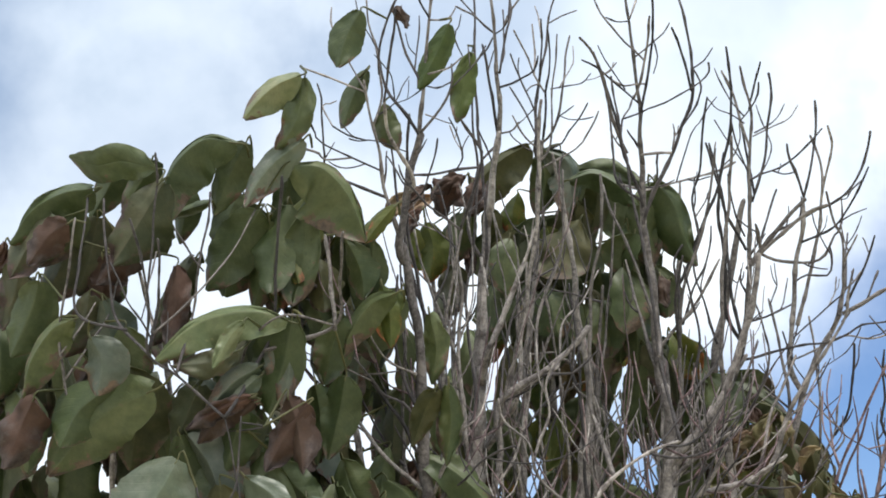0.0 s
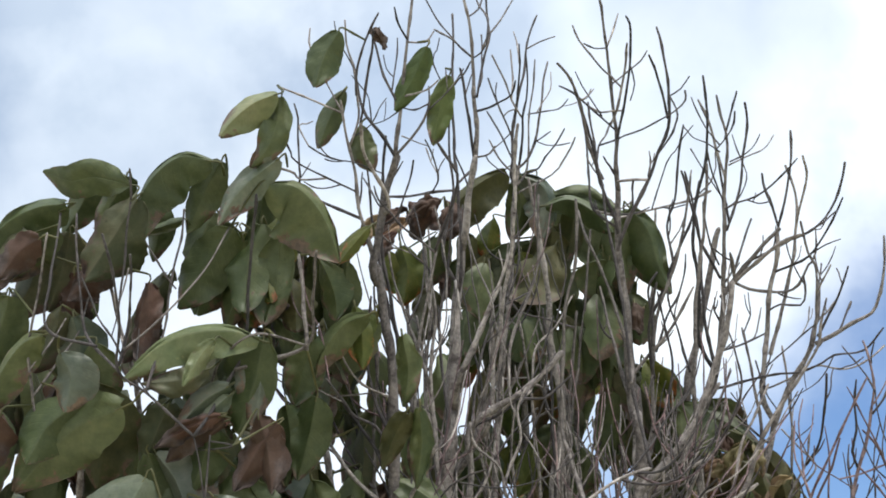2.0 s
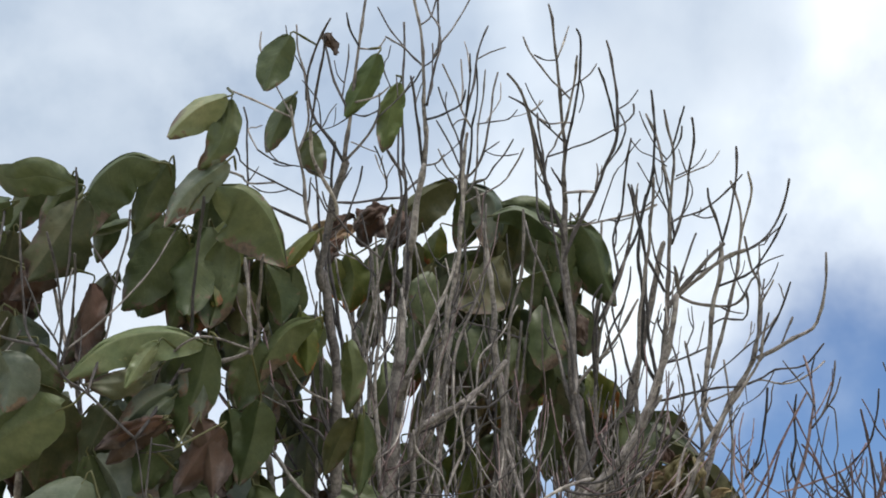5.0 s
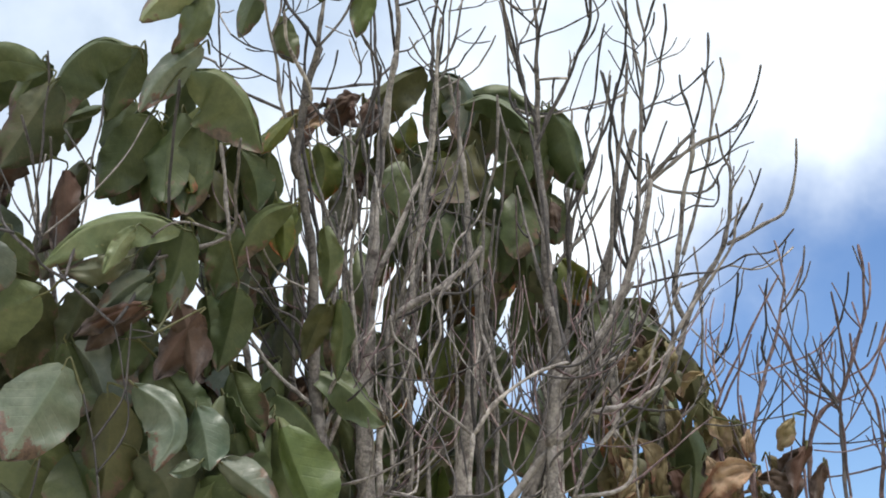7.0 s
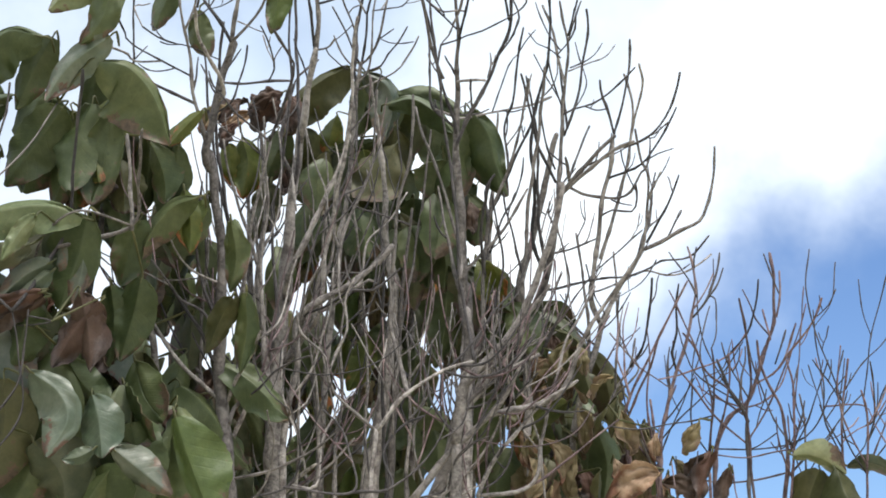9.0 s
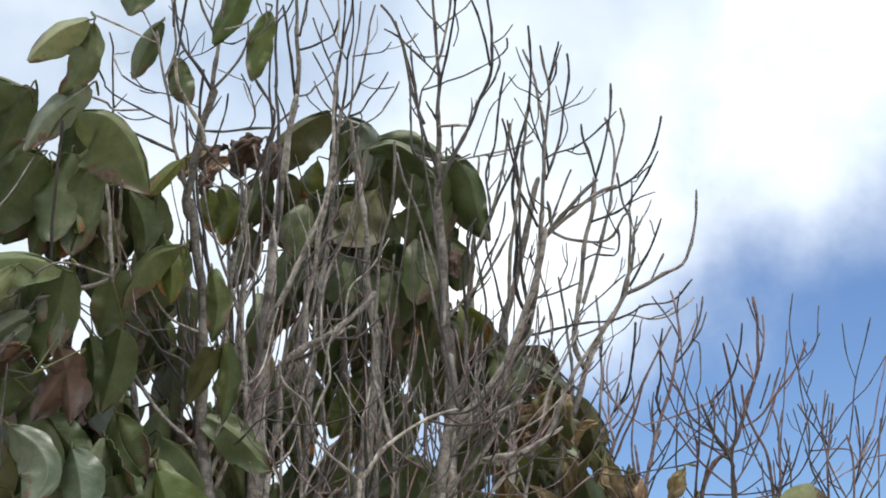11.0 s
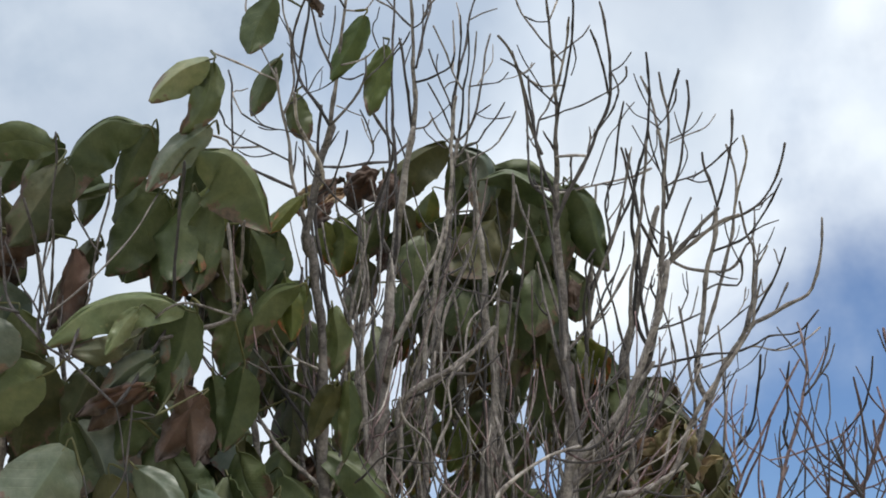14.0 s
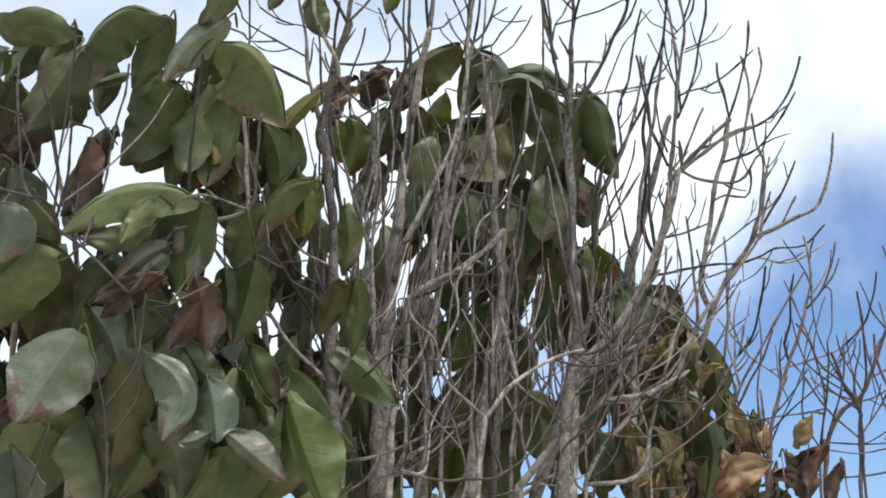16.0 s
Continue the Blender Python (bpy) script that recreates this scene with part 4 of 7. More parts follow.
stem(bare, GREY_BARK, 6.4, 4.3, (0.058, 2.718, 2.076), (-0.023, 2.685, 2.146), (-0.042, 2.668, 2.208), (-0.087, 2.653, 2.248), (-0.097, 2.638, 2.288))
stem(bare, DARK_BARK, 5.3, 3.2, (-0.170, 2.709, 1.945), (-0.098, 2.713, 1.971), (-0.082, 2.680, 2.039), (-0.097, 2.639, 2.094), (-0.107, 2.598, 2.128))
stem(bare, GREY_BARK, 5.3, 3.2, (-0.098, 2.713, 1.971), (-0.051, 2.714, 1.971), (-0.043, 2.722, 2.057), (-0.017, 2.738, 2.119), (0.011, 2.760, 2.162))
stem(bare, GREY_BARK, 5.3, 3.2, (-0.208, 2.724, 1.916), (-0.150, 2.702, 1.959), (-0.128, 2.640, 2.032), (-0.137, 2.562, 2.079))
stem(bare, GREY_BARK, 6.4, 3.2, (-0.216, 2.715, 1.978), (-0.150, 2.688, 1.988), (-0.098, 2.677, 2.007), (-0.046, 2.660, 2.035), (-0.009, 2.641, 2.063))
stem(bare, DARK_BARK, 5.3, 3.2, (-0.110, 2.712, 1.966), (0.017, 2.696, 1.957), (0.008, 2.698, 2.041), (-0.013, 2.709, 2.086), (-0.044, 2.723, 2.116))
stem(bare, DARK_BARK, 6.4, 4.3, (0.017, 2.696, 1.957), (0.091, 2.713, 1.969), (0.073, 2.731, 2.036), (0.108, 2.754, 2.094), (0.149, 2.785, 2.122))
stem(bare, GREY_BARK, 5.4, 3.2, (-0.100, 2.727, 2.248), (-0.087, 2.660, 2.294), (-0.074, 2.633, 2.342), (-0.049, 2.604, 2.377))
stem(bare, GREY_BARK, 6.4, 4.3, (-0.033, 2.676, 2.177), (-0.023, 2.681, 2.211), (-0.001, 2.672, 2.263), (-0.006, 2.662, 2.316), (0.010, 2.655, 2.359))
stem(bare, GREY_BARK, 5.4, 3.2, (0.083, 2.714, 2.112), (0.073, 2.683, 2.200), (0.096, 2.687, 2.256), (0.087, 2.698, 2.304))
stem(bare, DARK_BARK, 5.3, 3.2, (-0.202, 2.702, 2.124), (-0.163, 2.661, 2.142), (-0.134, 2.635, 2.168), (-0.097, 2.606, 2.182), (-0.066, 2.575, 2.185))
stem(bare, DARK_BARK, 7.6, 4.4, (-0.207, 2.702, 2.304), (-0.221, 2.693, 2.335), (-0.225, 2.679, 2.423), (-0.262, 2.648, 2.552), (-0.283, 2.619, 2.670), (-0.297, 2.581, 2.798), (-0.310, 2.563, 2.874))
stem(bare, DARK_BARK, 8.7, 5.5, (-0.229, 2.677, 2.388), (-0.242, 2.640, 2.502), (-0.266, 2.592, 2.623), (-0.260, 2.542, 2.744), (-0.253, 2.506, 2.822))
stem(bare, DARK_BARK, 7.7, 4.4, (-0.162, 2.719, 2.255), (-0.141, 2.728, 2.302), (-0.148, 2.720, 2.368), (-0.158, 2.697, 2.489), (-0.140, 2.670, 2.611), (-0.127, 2.635, 2.742), (-0.135, 2.603, 2.851), (-0.133, 2.579, 2.939))
stem(bare, GREY_BARK, 9.8, 5.5, (-0.183, 2.738, 2.196), (-0.209, 2.715, 2.251), (-0.206, 2.689, 2.357), (-0.192, 2.658, 2.463), (-0.173, 2.628, 2.558), (-0.161, 2.607, 2.620))
stem(bare, GREY_BARK, 10.0, 5.6, (-0.095, 2.816, 2.285), (-0.066, 2.768, 2.315), (-0.051, 2.735, 2.422), (-0.027, 2.680, 2.570), (-0.007, 2.630, 2.683), (-0.004, 2.571, 2.802), (0.002, 2.537, 2.858))
stem(bare, GREY_BARK, 7.8, 4.4, (-0.020, 2.714, 2.353), (-0.024, 2.723, 2.407), (-0.009, 2.718, 2.501), (0.033, 2.712, 2.608), (0.041, 2.683, 2.769))
stem(bare, GREY_BARK, 10.0, 5.6, (0.120, 2.710, 2.150), (0.094, 2.760, 2.249), (0.079, 2.770, 2.307), (0.084, 2.745, 2.405), (0.092, 2.706, 2.535), (0.112, 2.677, 2.621), (0.115, 2.633, 2.737))
stem(bare, DARK_BARK, 7.8, 4.4, (0.244, 2.707, 2.215), (0.224, 2.731, 2.332), (0.213, 2.714, 2.410), (0.204, 2.690, 2.532), (0.185, 2.669, 2.644), (0.168, 2.646, 2.756), (0.152, 2.620, 2.868), (0.144, 2.610, 2.939))
stem(bare, GREY_BARK, 8.9, 4.5, (0.217, 2.719, 2.384), (0.217, 2.729, 2.427), (0.200, 2.719, 2.506), (0.176, 2.709, 2.587), (0.134, 2.692, 2.689), (0.121, 2.693, 2.739))
stem(bare, DARK_BARK, 6.6, 3.3, (-0.094, 2.718, 2.303), (-0.089, 2.737, 2.352), (-0.074, 2.720, 2.452), (-0.039, 2.709, 2.532), (0.016, 2.712, 2.571))
stem(bare, GREY_BARK, 6.6, 3.3, (-0.012, 2.713, 2.359), (0.022, 2.732, 2.376), (0.031, 2.737, 2.461), (0.074, 2.758, 2.517), (0.108, 2.778, 2.586))

tall = shrub("bare_shrub", "tall leafless shrub with grey forked twigs", 0.45, 3.3)
stem(tall, GREY_BARK, 19.0, 12.0, (0.353, 3.020, 2.428), (0.378, 3.000, 2.537), (0.396, 2.980, 2.606), (0.412, 2.960, 2.683), (0.424, 2.940, 2.746), (0.434, 2.920, 2.783))
stem(tall, DARK_BARK, 9.0, 4.5, (0.416, 2.980, 2.468), (0.404, 2.963, 2.548), (0.394, 2.947, 2.618), (0.393, 2.930, 2.704), (0.391, 2.913, 2.775), (0.380, 2.897, 2.832), (0.365, 2.880, 2.903))
stem(tall, DARK_BARK, 9.0, 6.0, (0.285, 2.980, 2.608), (0.319, 2.968, 2.674), (0.342, 2.956, 2.727), (0.366, 2.944, 2.781), (0.388, 2.932, 2.838), (0.401, 2.920, 2.897))
stem(tall, DARK_BARK, 6.0, 3.6, (0.457, 2.920, 2.798), (0.450, 2.908, 2.875), (0.441, 2.896, 2.940), (0.431, 2.884, 2.994), (0.415, 2.872, 3.035), (0.401, 2.860, 3.066))
stem(tall, DARK_BARK, 4.2, 3.2, (0.456, 2.880, 2.980), (0.466, 2.870, 3.022), (0.486, 2.860, 3.080))
stem(tall, DARK_BARK, 6.0, 3.6, (0.292, 2.980, 2.526), (0.318, 2.970, 2.601), (0.343, 2.960, 2.644), (0.359, 2.950, 2.692), (0.364, 2.940, 2.734))
stem(tall, DARK_BARK, 10.0, 5.0, (0.287, 3.000, 2.420), (0.285, 2.985, 2.496), (0.289, 2.970, 2.585), (0.281, 2.955, 2.657), (0.300, 2.940, 2.693))
stem(tall, DARK_BARK, 6.5, 3.6, (0.364, 2.980, 2.481), (0.345, 2.967, 2.555), (0.325, 2.953, 2.617), (0.320, 2.940, 2.653))
stem(tall, DARK_BARK, 3.6, 2.8, (0.385, 2.920, 2.976), (0.409, 2.913, 2.924), (0.430, 2.907, 2.880), (0.454, 2.900, 2.832))
stem(tall, GREY_BARK, 3.6, 2.8, (0.399, 2.920, 2.868), (0.424, 2.913, 2.891), (0.437, 2.907, 2.925), (0.436, 2.900, 2.955))
stem(tall, GREY_BARK, 31.9, 23.6, (0.319, 3.345, -0.050), (0.259, 3.054, 1.284), (0.240, 2.930, 2.334))
stem(tall, GREY_BARK, 47.9, 35.4, (0.432, 3.287, -0.050), (0.274, 3.087, 1.076), (0.221, 3.001, 1.956))
stem(tall, GREY_BARK, 23.2, 17.2, (0.526, 3.220, -0.050), (0.414, 3.090, 1.297), (0.376, 3.034, 2.358))
stem(tall, GREY_BARK, 23.2, 17.2, (0.382, 3.267, -0.050), (0.446, 3.141, 1.108), (0.468, 3.087, 2.015))
stem(tall, GREY_BARK, 34.7, 25.7, (0.457, 3.299, -0.050), (0.239, 3.073, 1.069), (0.166, 2.976, 1.944))
stem(tall, GREY_BARK, 31.6, 23.4, (0.282, 3.314, -0.050), (0.234, 3.075, 1.069), (0.218, 2.972, 1.944))
stem(tall, GREY_BARK, 14.2, 10.5, (0.424, 3.318, -0.050), (0.206, 3.079, 1.069), (0.133, 2.977, 1.944))
stem(tall, GREY_BARK, 21.1, 15.6, (0.440, 3.343, -0.050), (0.209, 2.986, 1.081), (0.132, 2.834, 1.965))
stem(tall, GREY_BARK, 28.4, 21.0, (0.282, 3.306, -0.050), (0.231, 2.947, 1.137), (0.215, 2.793, 2.068))
stem(tall, GREY_BARK, 13.6, 10.1, (0.311, 3.252, -0.050), (0.273, 2.966, 1.086), (0.261, 2.844, 1.975))
stem(tall, GREY_BARK, 10.6, 4.7, (0.210, 2.784, 2.818), (0.208, 2.757, 2.839), (0.209, 2.724, 2.914), (0.202, 2.698, 2.974), (0.194, 2.671, 3.033), (0.189, 2.646, 3.086), (0.182, 2.623, 3.133), (0.171, 2.597, 3.185))
stem(tall, GREY_BARK, 23.6, 10.6, (0.240, 2.930, 2.334), (0.233, 2.915, 2.402), (0.228, 2.888, 2.504), (0.221, 2.858, 2.606), (0.211, 2.829, 2.696), (0.210, 2.805, 2.763), (0.210, 2.773, 2.846))
stem(tall, GREY_BARK, 35.4, 23.6, (0.221, 3.001, 1.956), (0.231, 2.985, 2.071), (0.242, 2.972, 2.151), (0.247, 2.955, 2.243), (0.245, 2.935, 2.335), (0.238, 2.913, 2.427))
stem(tall, GREY_BARK, 4.7, 3.5, (0.189, 2.638, 3.078), (0.204, 2.635, 3.119), (0.215, 2.639, 3.158))
stem(tall, GREY_BARK, 4.7, 3.5, (0.219, 2.664, 2.997), (0.195, 2.666, 3.026), (0.179, 2.667, 3.044), (0.157, 2.664, 3.076), (0.134, 2.661, 3.109), (0.121, 2.658, 3.143))
stem(tall, DARK_BARK, 3.5, 3.5, (0.188, 2.639, 3.077), (0.159, 2.597, 3.055), (0.136, 2.537, 3.033))
stem(tall, DARK_BARK, 5.9, 4.7, (0.209, 2.724, 2.910), (0.215, 2.711, 2.934), (0.225, 2.689, 2.975), (0.231, 2.669, 3.011), (0.237, 2.646, 3.051), (0.239, 2.623, 3.091), (0.237, 2.608, 3.116), (0.229, 2.600, 3.129))
stem(tall, GREY_BARK, 5.9, 4.7, (0.196, 2.715, 2.937), (0.208, 2.699, 2.961), (0.221, 2.657, 3.005), (0.226, 2.615, 3.035), (0.227, 2.577, 3.053))
stem(tall, DARK_BARK, 3.5, 3.5, (0.200, 2.673, 3.013), (0.220, 2.672, 3.029), (0.238, 2.674, 3.046), (0.261, 2.675, 3.066), (0.276, 2.675, 3.089))
stem(tall, DARK_BARK, 9.5, 4.7, (0.211, 2.829, 2.696), (0.214, 2.810, 2.714), (0.228, 2.794, 2.752), (0.246, 2.779, 2.783), (0.264, 2.761, 2.820), (0.280, 2.746, 2.852), (0.294, 2.730, 2.883), (0.308, 2.717, 2.909), (0.315, 2.698, 2.945), (0.315, 2.677, 2.987), (0.309, 2.651, 3.039), (0.301, 2.632, 3.075), (0.290, 2.614, 3.109))
stem(tall, DARK_BARK, 5.9, 4.7, (0.313, 2.698, 2.943), (0.297, 2.649, 2.980), (0.282, 2.599, 2.999), (0.265, 2.548, 3.010))
stem(tall, DARK_BARK, 4.7, 3.5, (0.284, 2.737, 2.867), (0.304, 2.714, 2.889), (0.320, 2.688, 2.908), (0.327, 2.662, 2.927))
stem(tall, DARK_BARK, 4.7, 3.5, (0.173, 2.754, 2.910), (0.210, 2.724, 2.910), (0.224, 2.713, 2.913), (0.258, 2.696, 2.917), (0.297, 2.673, 2.929), (0.324, 2.651, 2.938), (0.342, 2.628, 2.949), (0.340, 2.607, 2.960))
stem(tall, DARK_BARK, 3.5, 2.4, (0.317, 2.677, 2.984), (0.340, 2.668, 2.995), (0.357, 2.656, 3.017))
stem(tall, DARK_BARK, 3.5, 3.5, (0.320, 2.688, 2.908), (0.332, 2.698, 2.939), (0.331, 2.703, 2.967), (0.322, 2.713, 2.999))
stem(tall, GREY_BARK, 5.9, 5.9, (0.208, 2.761, 2.831), (0.233, 2.735, 2.822), (0.262, 2.703, 2.808))
stem(tall, DARK_BARK, 4.7, 4.7, (0.239, 2.779, 2.784), (0.231, 2.649, 2.782))
stem(tall, DARK_BARK, 5.9, 4.7, (0.317, 2.784, 2.646), (0.310, 2.789, 2.742), (0.324, 2.759, 2.787), (0.329, 2.727, 2.830), (0.334, 2.690, 2.877), (0.339, 2.659, 2.907))
stem(tall, GREY_BARK, 7.1, 4.7, (0.179, 2.761, 2.835), (0.165, 2.739, 2.864), (0.153, 2.715, 2.891), (0.141, 2.683, 2.928), (0.131, 2.656, 2.954), (0.120, 2.628, 2.979), (0.105, 2.602, 2.998), (0.084, 2.578, 3.011))
stem(tall, DARK_BARK, 8.3, 4.7, (0.210, 2.817, 2.729), (0.205, 2.797, 2.747), (0.185, 2.773, 2.801), (0.167, 2.746, 2.854), (0.156, 2.721, 2.901), (0.142, 2.695, 2.947), (0.125, 2.670, 2.987), (0.114, 2.651, 3.015))
stem(tall, DARK_BARK, 4.7, 3.5, (0.205, 2.716, 2.928), (0.178, 2.713, 2.955), (0.150, 2.712, 2.982), (0.121, 2.710, 3.012), (0.092, 2.714, 3.031))
stem(tall, DARK_BARK, 3.5, 2.4, (0.178, 2.705, 2.954), (0.161, 2.699, 2.981), (0.138, 2.690, 3.017), (0.126, 2.684, 3.047))
stem(tall, GREY_BARK, 3.5, 3.5, (0.222, 2.697, 2.962), (0.201, 2.698, 2.963), (0.179, 2.709, 2.965), (0.156, 2.714, 2.980), (0.127, 2.715, 3.008))
stem(tall, DARK_BARK, 5.9, 3.5, (0.206, 2.800, 2.744), (0.158, 2.786, 2.781), (0.152, 2.778, 2.843), (0.150, 2.775, 2.906), (0.144, 2.772, 2.972), (0.134, 2.777, 3.022))
stem(tall, DARK_BARK, 4.7, 3.5, (0.165, 2.752, 2.857), (0.173, 2.754, 2.910), (0.191, 2.772, 2.944), (0.202, 2.792, 2.981))
stem(tall, DARK_BARK, 3.5, 2.4, (0.237, 2.654, 3.042), (0.245, 2.661, 3.006), (0.235, 2.666, 2.970))
stem(tall, GREY_BARK, 10.6, 5.9, (0.243, 2.966, 2.182), (0.261, 2.959, 2.197), (0.295, 2.951, 2.233), (0.351, 2.940, 2.269), (0.397, 2.933, 2.289))
stem(tall, GREY_BARK, 10.6, 4.7, (0.226, 2.901, 2.445), (0.267, 2.886, 2.490), (0.315, 2.866, 2.545), (0.362, 2.836, 2.622))
stem(tall, GREY_BARK, 9.5, 4.7, (0.225, 2.911, 2.411), (0.211, 2.925, 2.490), (0.192, 2.947, 2.573), (0.178, 2.966, 2.671))
stem(tall, GREY_BARK, 11.1, 4.9, (0.439, 2.937, 2.650), (0.441, 2.911, 2.724), (0.443, 2.884, 2.792), (0.447, 2.852, 2.870), (0.450, 2.827, 2.926), (0.448, 2.811, 2.965), (0.439, 2.800, 2.993), (0.429, 2.782, 3.035))
stem(tall, GREY_BARK, 17.2, 11.1, (0.376, 3.034, 2.358), (0.398, 3.012, 2.427), (0.420, 2.988, 2.495), (0.431, 2.955, 2.585), (0.438, 2.931, 2.647))
stem(tall, DARK_BARK, 4.9, 3.7, (0.448, 2.803, 2.965), (0.455, 2.746, 2.987), (0.455, 2.683, 2.994))
stem(tall, DARK_BARK, 9.8, 4.9, (0.416, 2.992, 2.483), (0.386, 2.981, 2.543), (0.388, 2.952, 2.636), (0.385, 2.935, 2.695), (0.379, 2.917, 2.753), (0.381, 2.897, 2.811), (0.389, 2.886, 2.846), (0.402, 2.869, 2.892), (0.410, 2.851, 2.938), (0.411, 2.823, 3.006), (0.409, 2.806, 3.051), (0.405, 2.792, 3.089))
stem(tall, GREY_BARK, 6.1, 4.9, (0.445, 2.848, 2.871), (0.432, 2.838, 2.917), (0.426, 2.833, 2.956), (0.412, 2.824, 3.006), (0.396, 2.820, 3.045))
stem(tall, DARK_BARK, 6.1, 4.9, (0.447, 2.891, 2.768), (0.459, 2.873, 2.800), (0.473, 2.849, 2.842), (0.480, 2.825, 2.884), (0.484, 2.801, 2.926), (0.487, 2.773, 2.972), (0.483, 2.753, 3.003))
stem(tall, DARK_BARK, 3.7, 3.7, (0.428, 2.824, 2.929), (0.447, 2.795, 2.944), (0.459, 2.761, 2.961), (0.457, 2.730, 2.971))
stem(tall, DARK_BARK, 3.7, 2.5, (0.455, 2.831, 2.903), (0.492, 2.853, 2.930), (0.519, 2.883, 2.964), (0.539, 2.917, 3.007))
stem(tall, GREY_BARK, 3.7, 2.5, (0.452, 2.835, 2.896), (0.501, 2.852, 2.926), (0.539, 2.881, 2.956), (0.568, 2.911, 3.001))
stem(tall, DARK_BARK, 3.7, 2.5, (0.434, 2.814, 2.934), (0.404, 2.806, 2.973), (0.390, 2.806, 3.011), (0.380, 2.811, 3.048))
stem(tall, DARK_BARK, 3.7, 2.5, (0.435, 2.826, 2.923), (0.412, 2.852, 2.958), (0.388, 2.892, 2.991), (0.374, 2.932, 3.034))
stem(tall, DARK_BARK, 3.7, 2.5, (0.291, 2.908, 2.826), (0.324, 2.846, 2.910), (0.342, 2.832, 2.930), (0.359, 2.813, 2.954), (0.377, 2.797, 2.973))
stem(tall, DARK_BARK, 3.7, 2.5, (0.446, 2.873, 2.813), (0.475, 2.880, 2.836), (0.497, 2.884, 2.884), (0.498, 2.900, 2.918), (0.488, 2.913, 2.965), (0.481, 2.927, 3.013))
stem(tall, DARK_BARK, 3.7, 3.7, (0.441, 2.868, 2.825), (0.416, 2.829, 2.874), (0.401, 2.784, 2.913))
stem(tall, DARK_BARK, 7.4, 4.9, (0.434, 2.930, 2.673), (0.407, 2.906, 2.710), (0.386, 2.877, 2.744), (0.373, 2.841, 2.788), (0.357, 2.806, 2.825), (0.344, 2.771, 2.856))
stem(tall, DARK_BARK, 4.9, 3.7, (0.444, 2.874, 2.811), (0.471, 2.864, 2.822), (0.507, 2.853, 2.830), (0.541, 2.838, 2.849), (0.570, 2.820, 2.874), (0.591, 2.805, 2.895))
stem(tall, GREY_BARK, 6.1, 4.9, (0.166, 2.788, 2.775), (0.226, 2.900, 2.808), (0.282, 2.906, 2.823), (0.333, 2.916, 2.840), (0.384, 2.927, 2.857), (0.427, 2.938, 2.881))
stem(tall, DARK_BARK, 4.9, 3.7, (0.432, 2.919, 2.701), (0.410, 2.878, 2.731), (0.394, 2.824, 2.761), (0.383, 2.767, 2.783))
stem(tall, GREY_BARK, 7.4, 6.1, (0.463, 2.926, 2.671), (0.455, 2.898, 2.687), (0.445, 2.863, 2.706))
stem(tall, DARK_BARK, 6.1, 4.9, (0.460, 2.924, 2.677), (0.473, 2.931, 2.718), (0.493, 2.938, 2.773), (0.511, 2.951, 2.818))
stem(tall, GREY_BARK, 12.3, 7.4, (0.431, 2.944, 2.633), (0.463, 2.924, 2.670), (0.492, 2.904, 2.701), (0.522, 2.883, 2.732), (0.553, 2.863, 2.759))
stem(tall, GREY_BARK, 9.8, 6.1, (0.451, 2.934, 2.655), (0.491, 2.899, 2.687), (0.523, 2.865, 2.705), (0.559, 2.829, 2.720), (0.585, 2.798, 2.720))
stem(tall, DARK_BARK, 6.1, 4.9, (0.556, 2.873, 2.766), (0.539, 2.849, 2.802), (0.523, 2.823, 2.830), (0.514, 2.794, 2.857))
stem(tall, DARK_BARK, 6.1, 4.9, (0.549, 2.874, 2.734), (0.554, 2.874, 2.764), (0.562, 2.861, 2.793), (0.571, 2.844, 2.832), (0.577, 2.826, 2.870), (0.580, 2.812, 2.903), (0.580, 2.789, 2.952))
stem(tall, GREY_BARK, 9.8, 4.9, (0.530, 2.968, 2.513), (0.549, 2.949, 2.569), (0.562, 2.935, 2.615), (0.576, 2.920, 2.661), (0.587, 2.905, 2.707), (0.590, 2.891, 2.753), (0.595, 2.876, 2.799), (0.593, 2.865, 2.840), (0.585, 2.858, 2.871), (0.576, 2.852, 2.901))
stem(tall, GREY_BARK, 4.9, 4.9, (0.591, 2.889, 2.761), (0.590, 2.863, 2.774), (0.596, 2.832, 2.800), (0.601, 2.796, 2.824), (0.599, 2.760, 2.846), (0.588, 2.724, 2.865))
stem(tall, DARK_BARK, 6.1, 4.9, (0.497, 2.901, 2.706), (0.529, 2.897, 2.718), (0.557, 2.880, 2.736), (0.585, 2.868, 2.738), (0.618, 2.850, 2.749), (0.646, 2.828, 2.772), (0.664, 2.805, 2.801), (0.677, 2.777, 2.840), (0.679, 2.758, 2.863))
stem(tall, DARK_BARK, 6.1, 3.7, (0.542, 2.901, 2.676), (0.585, 2.897, 2.691), (0.614, 2.879, 2.703), (0.641, 2.851, 2.737), (0.664, 2.821, 2.775), (0.676, 2.797, 2.800))
stem(tall, DARK_BARK, 3.7, 2.5, (0.623, 2.881, 2.710), (0.651, 2.877, 2.727), (0.682, 2.876, 2.739))
stem(tall, GREY_BARK, 7.4, 4.9, (0.604, 2.979, 2.504), (0.617, 2.946, 2.530), (0.625, 2.926, 2.574), (0.629, 2.898, 2.640), (0.626, 2.878, 2.683), (0.612, 2.868, 2.705), (0.600, 2.852, 2.738), (0.594, 2.838, 2.764))
stem(tall, DARK_BARK, 4.9, 3.7, (0.614, 2.890, 2.688), (0.623, 2.887, 2.697), (0.633, 2.888, 2.728), (0.636, 2.892, 2.769))
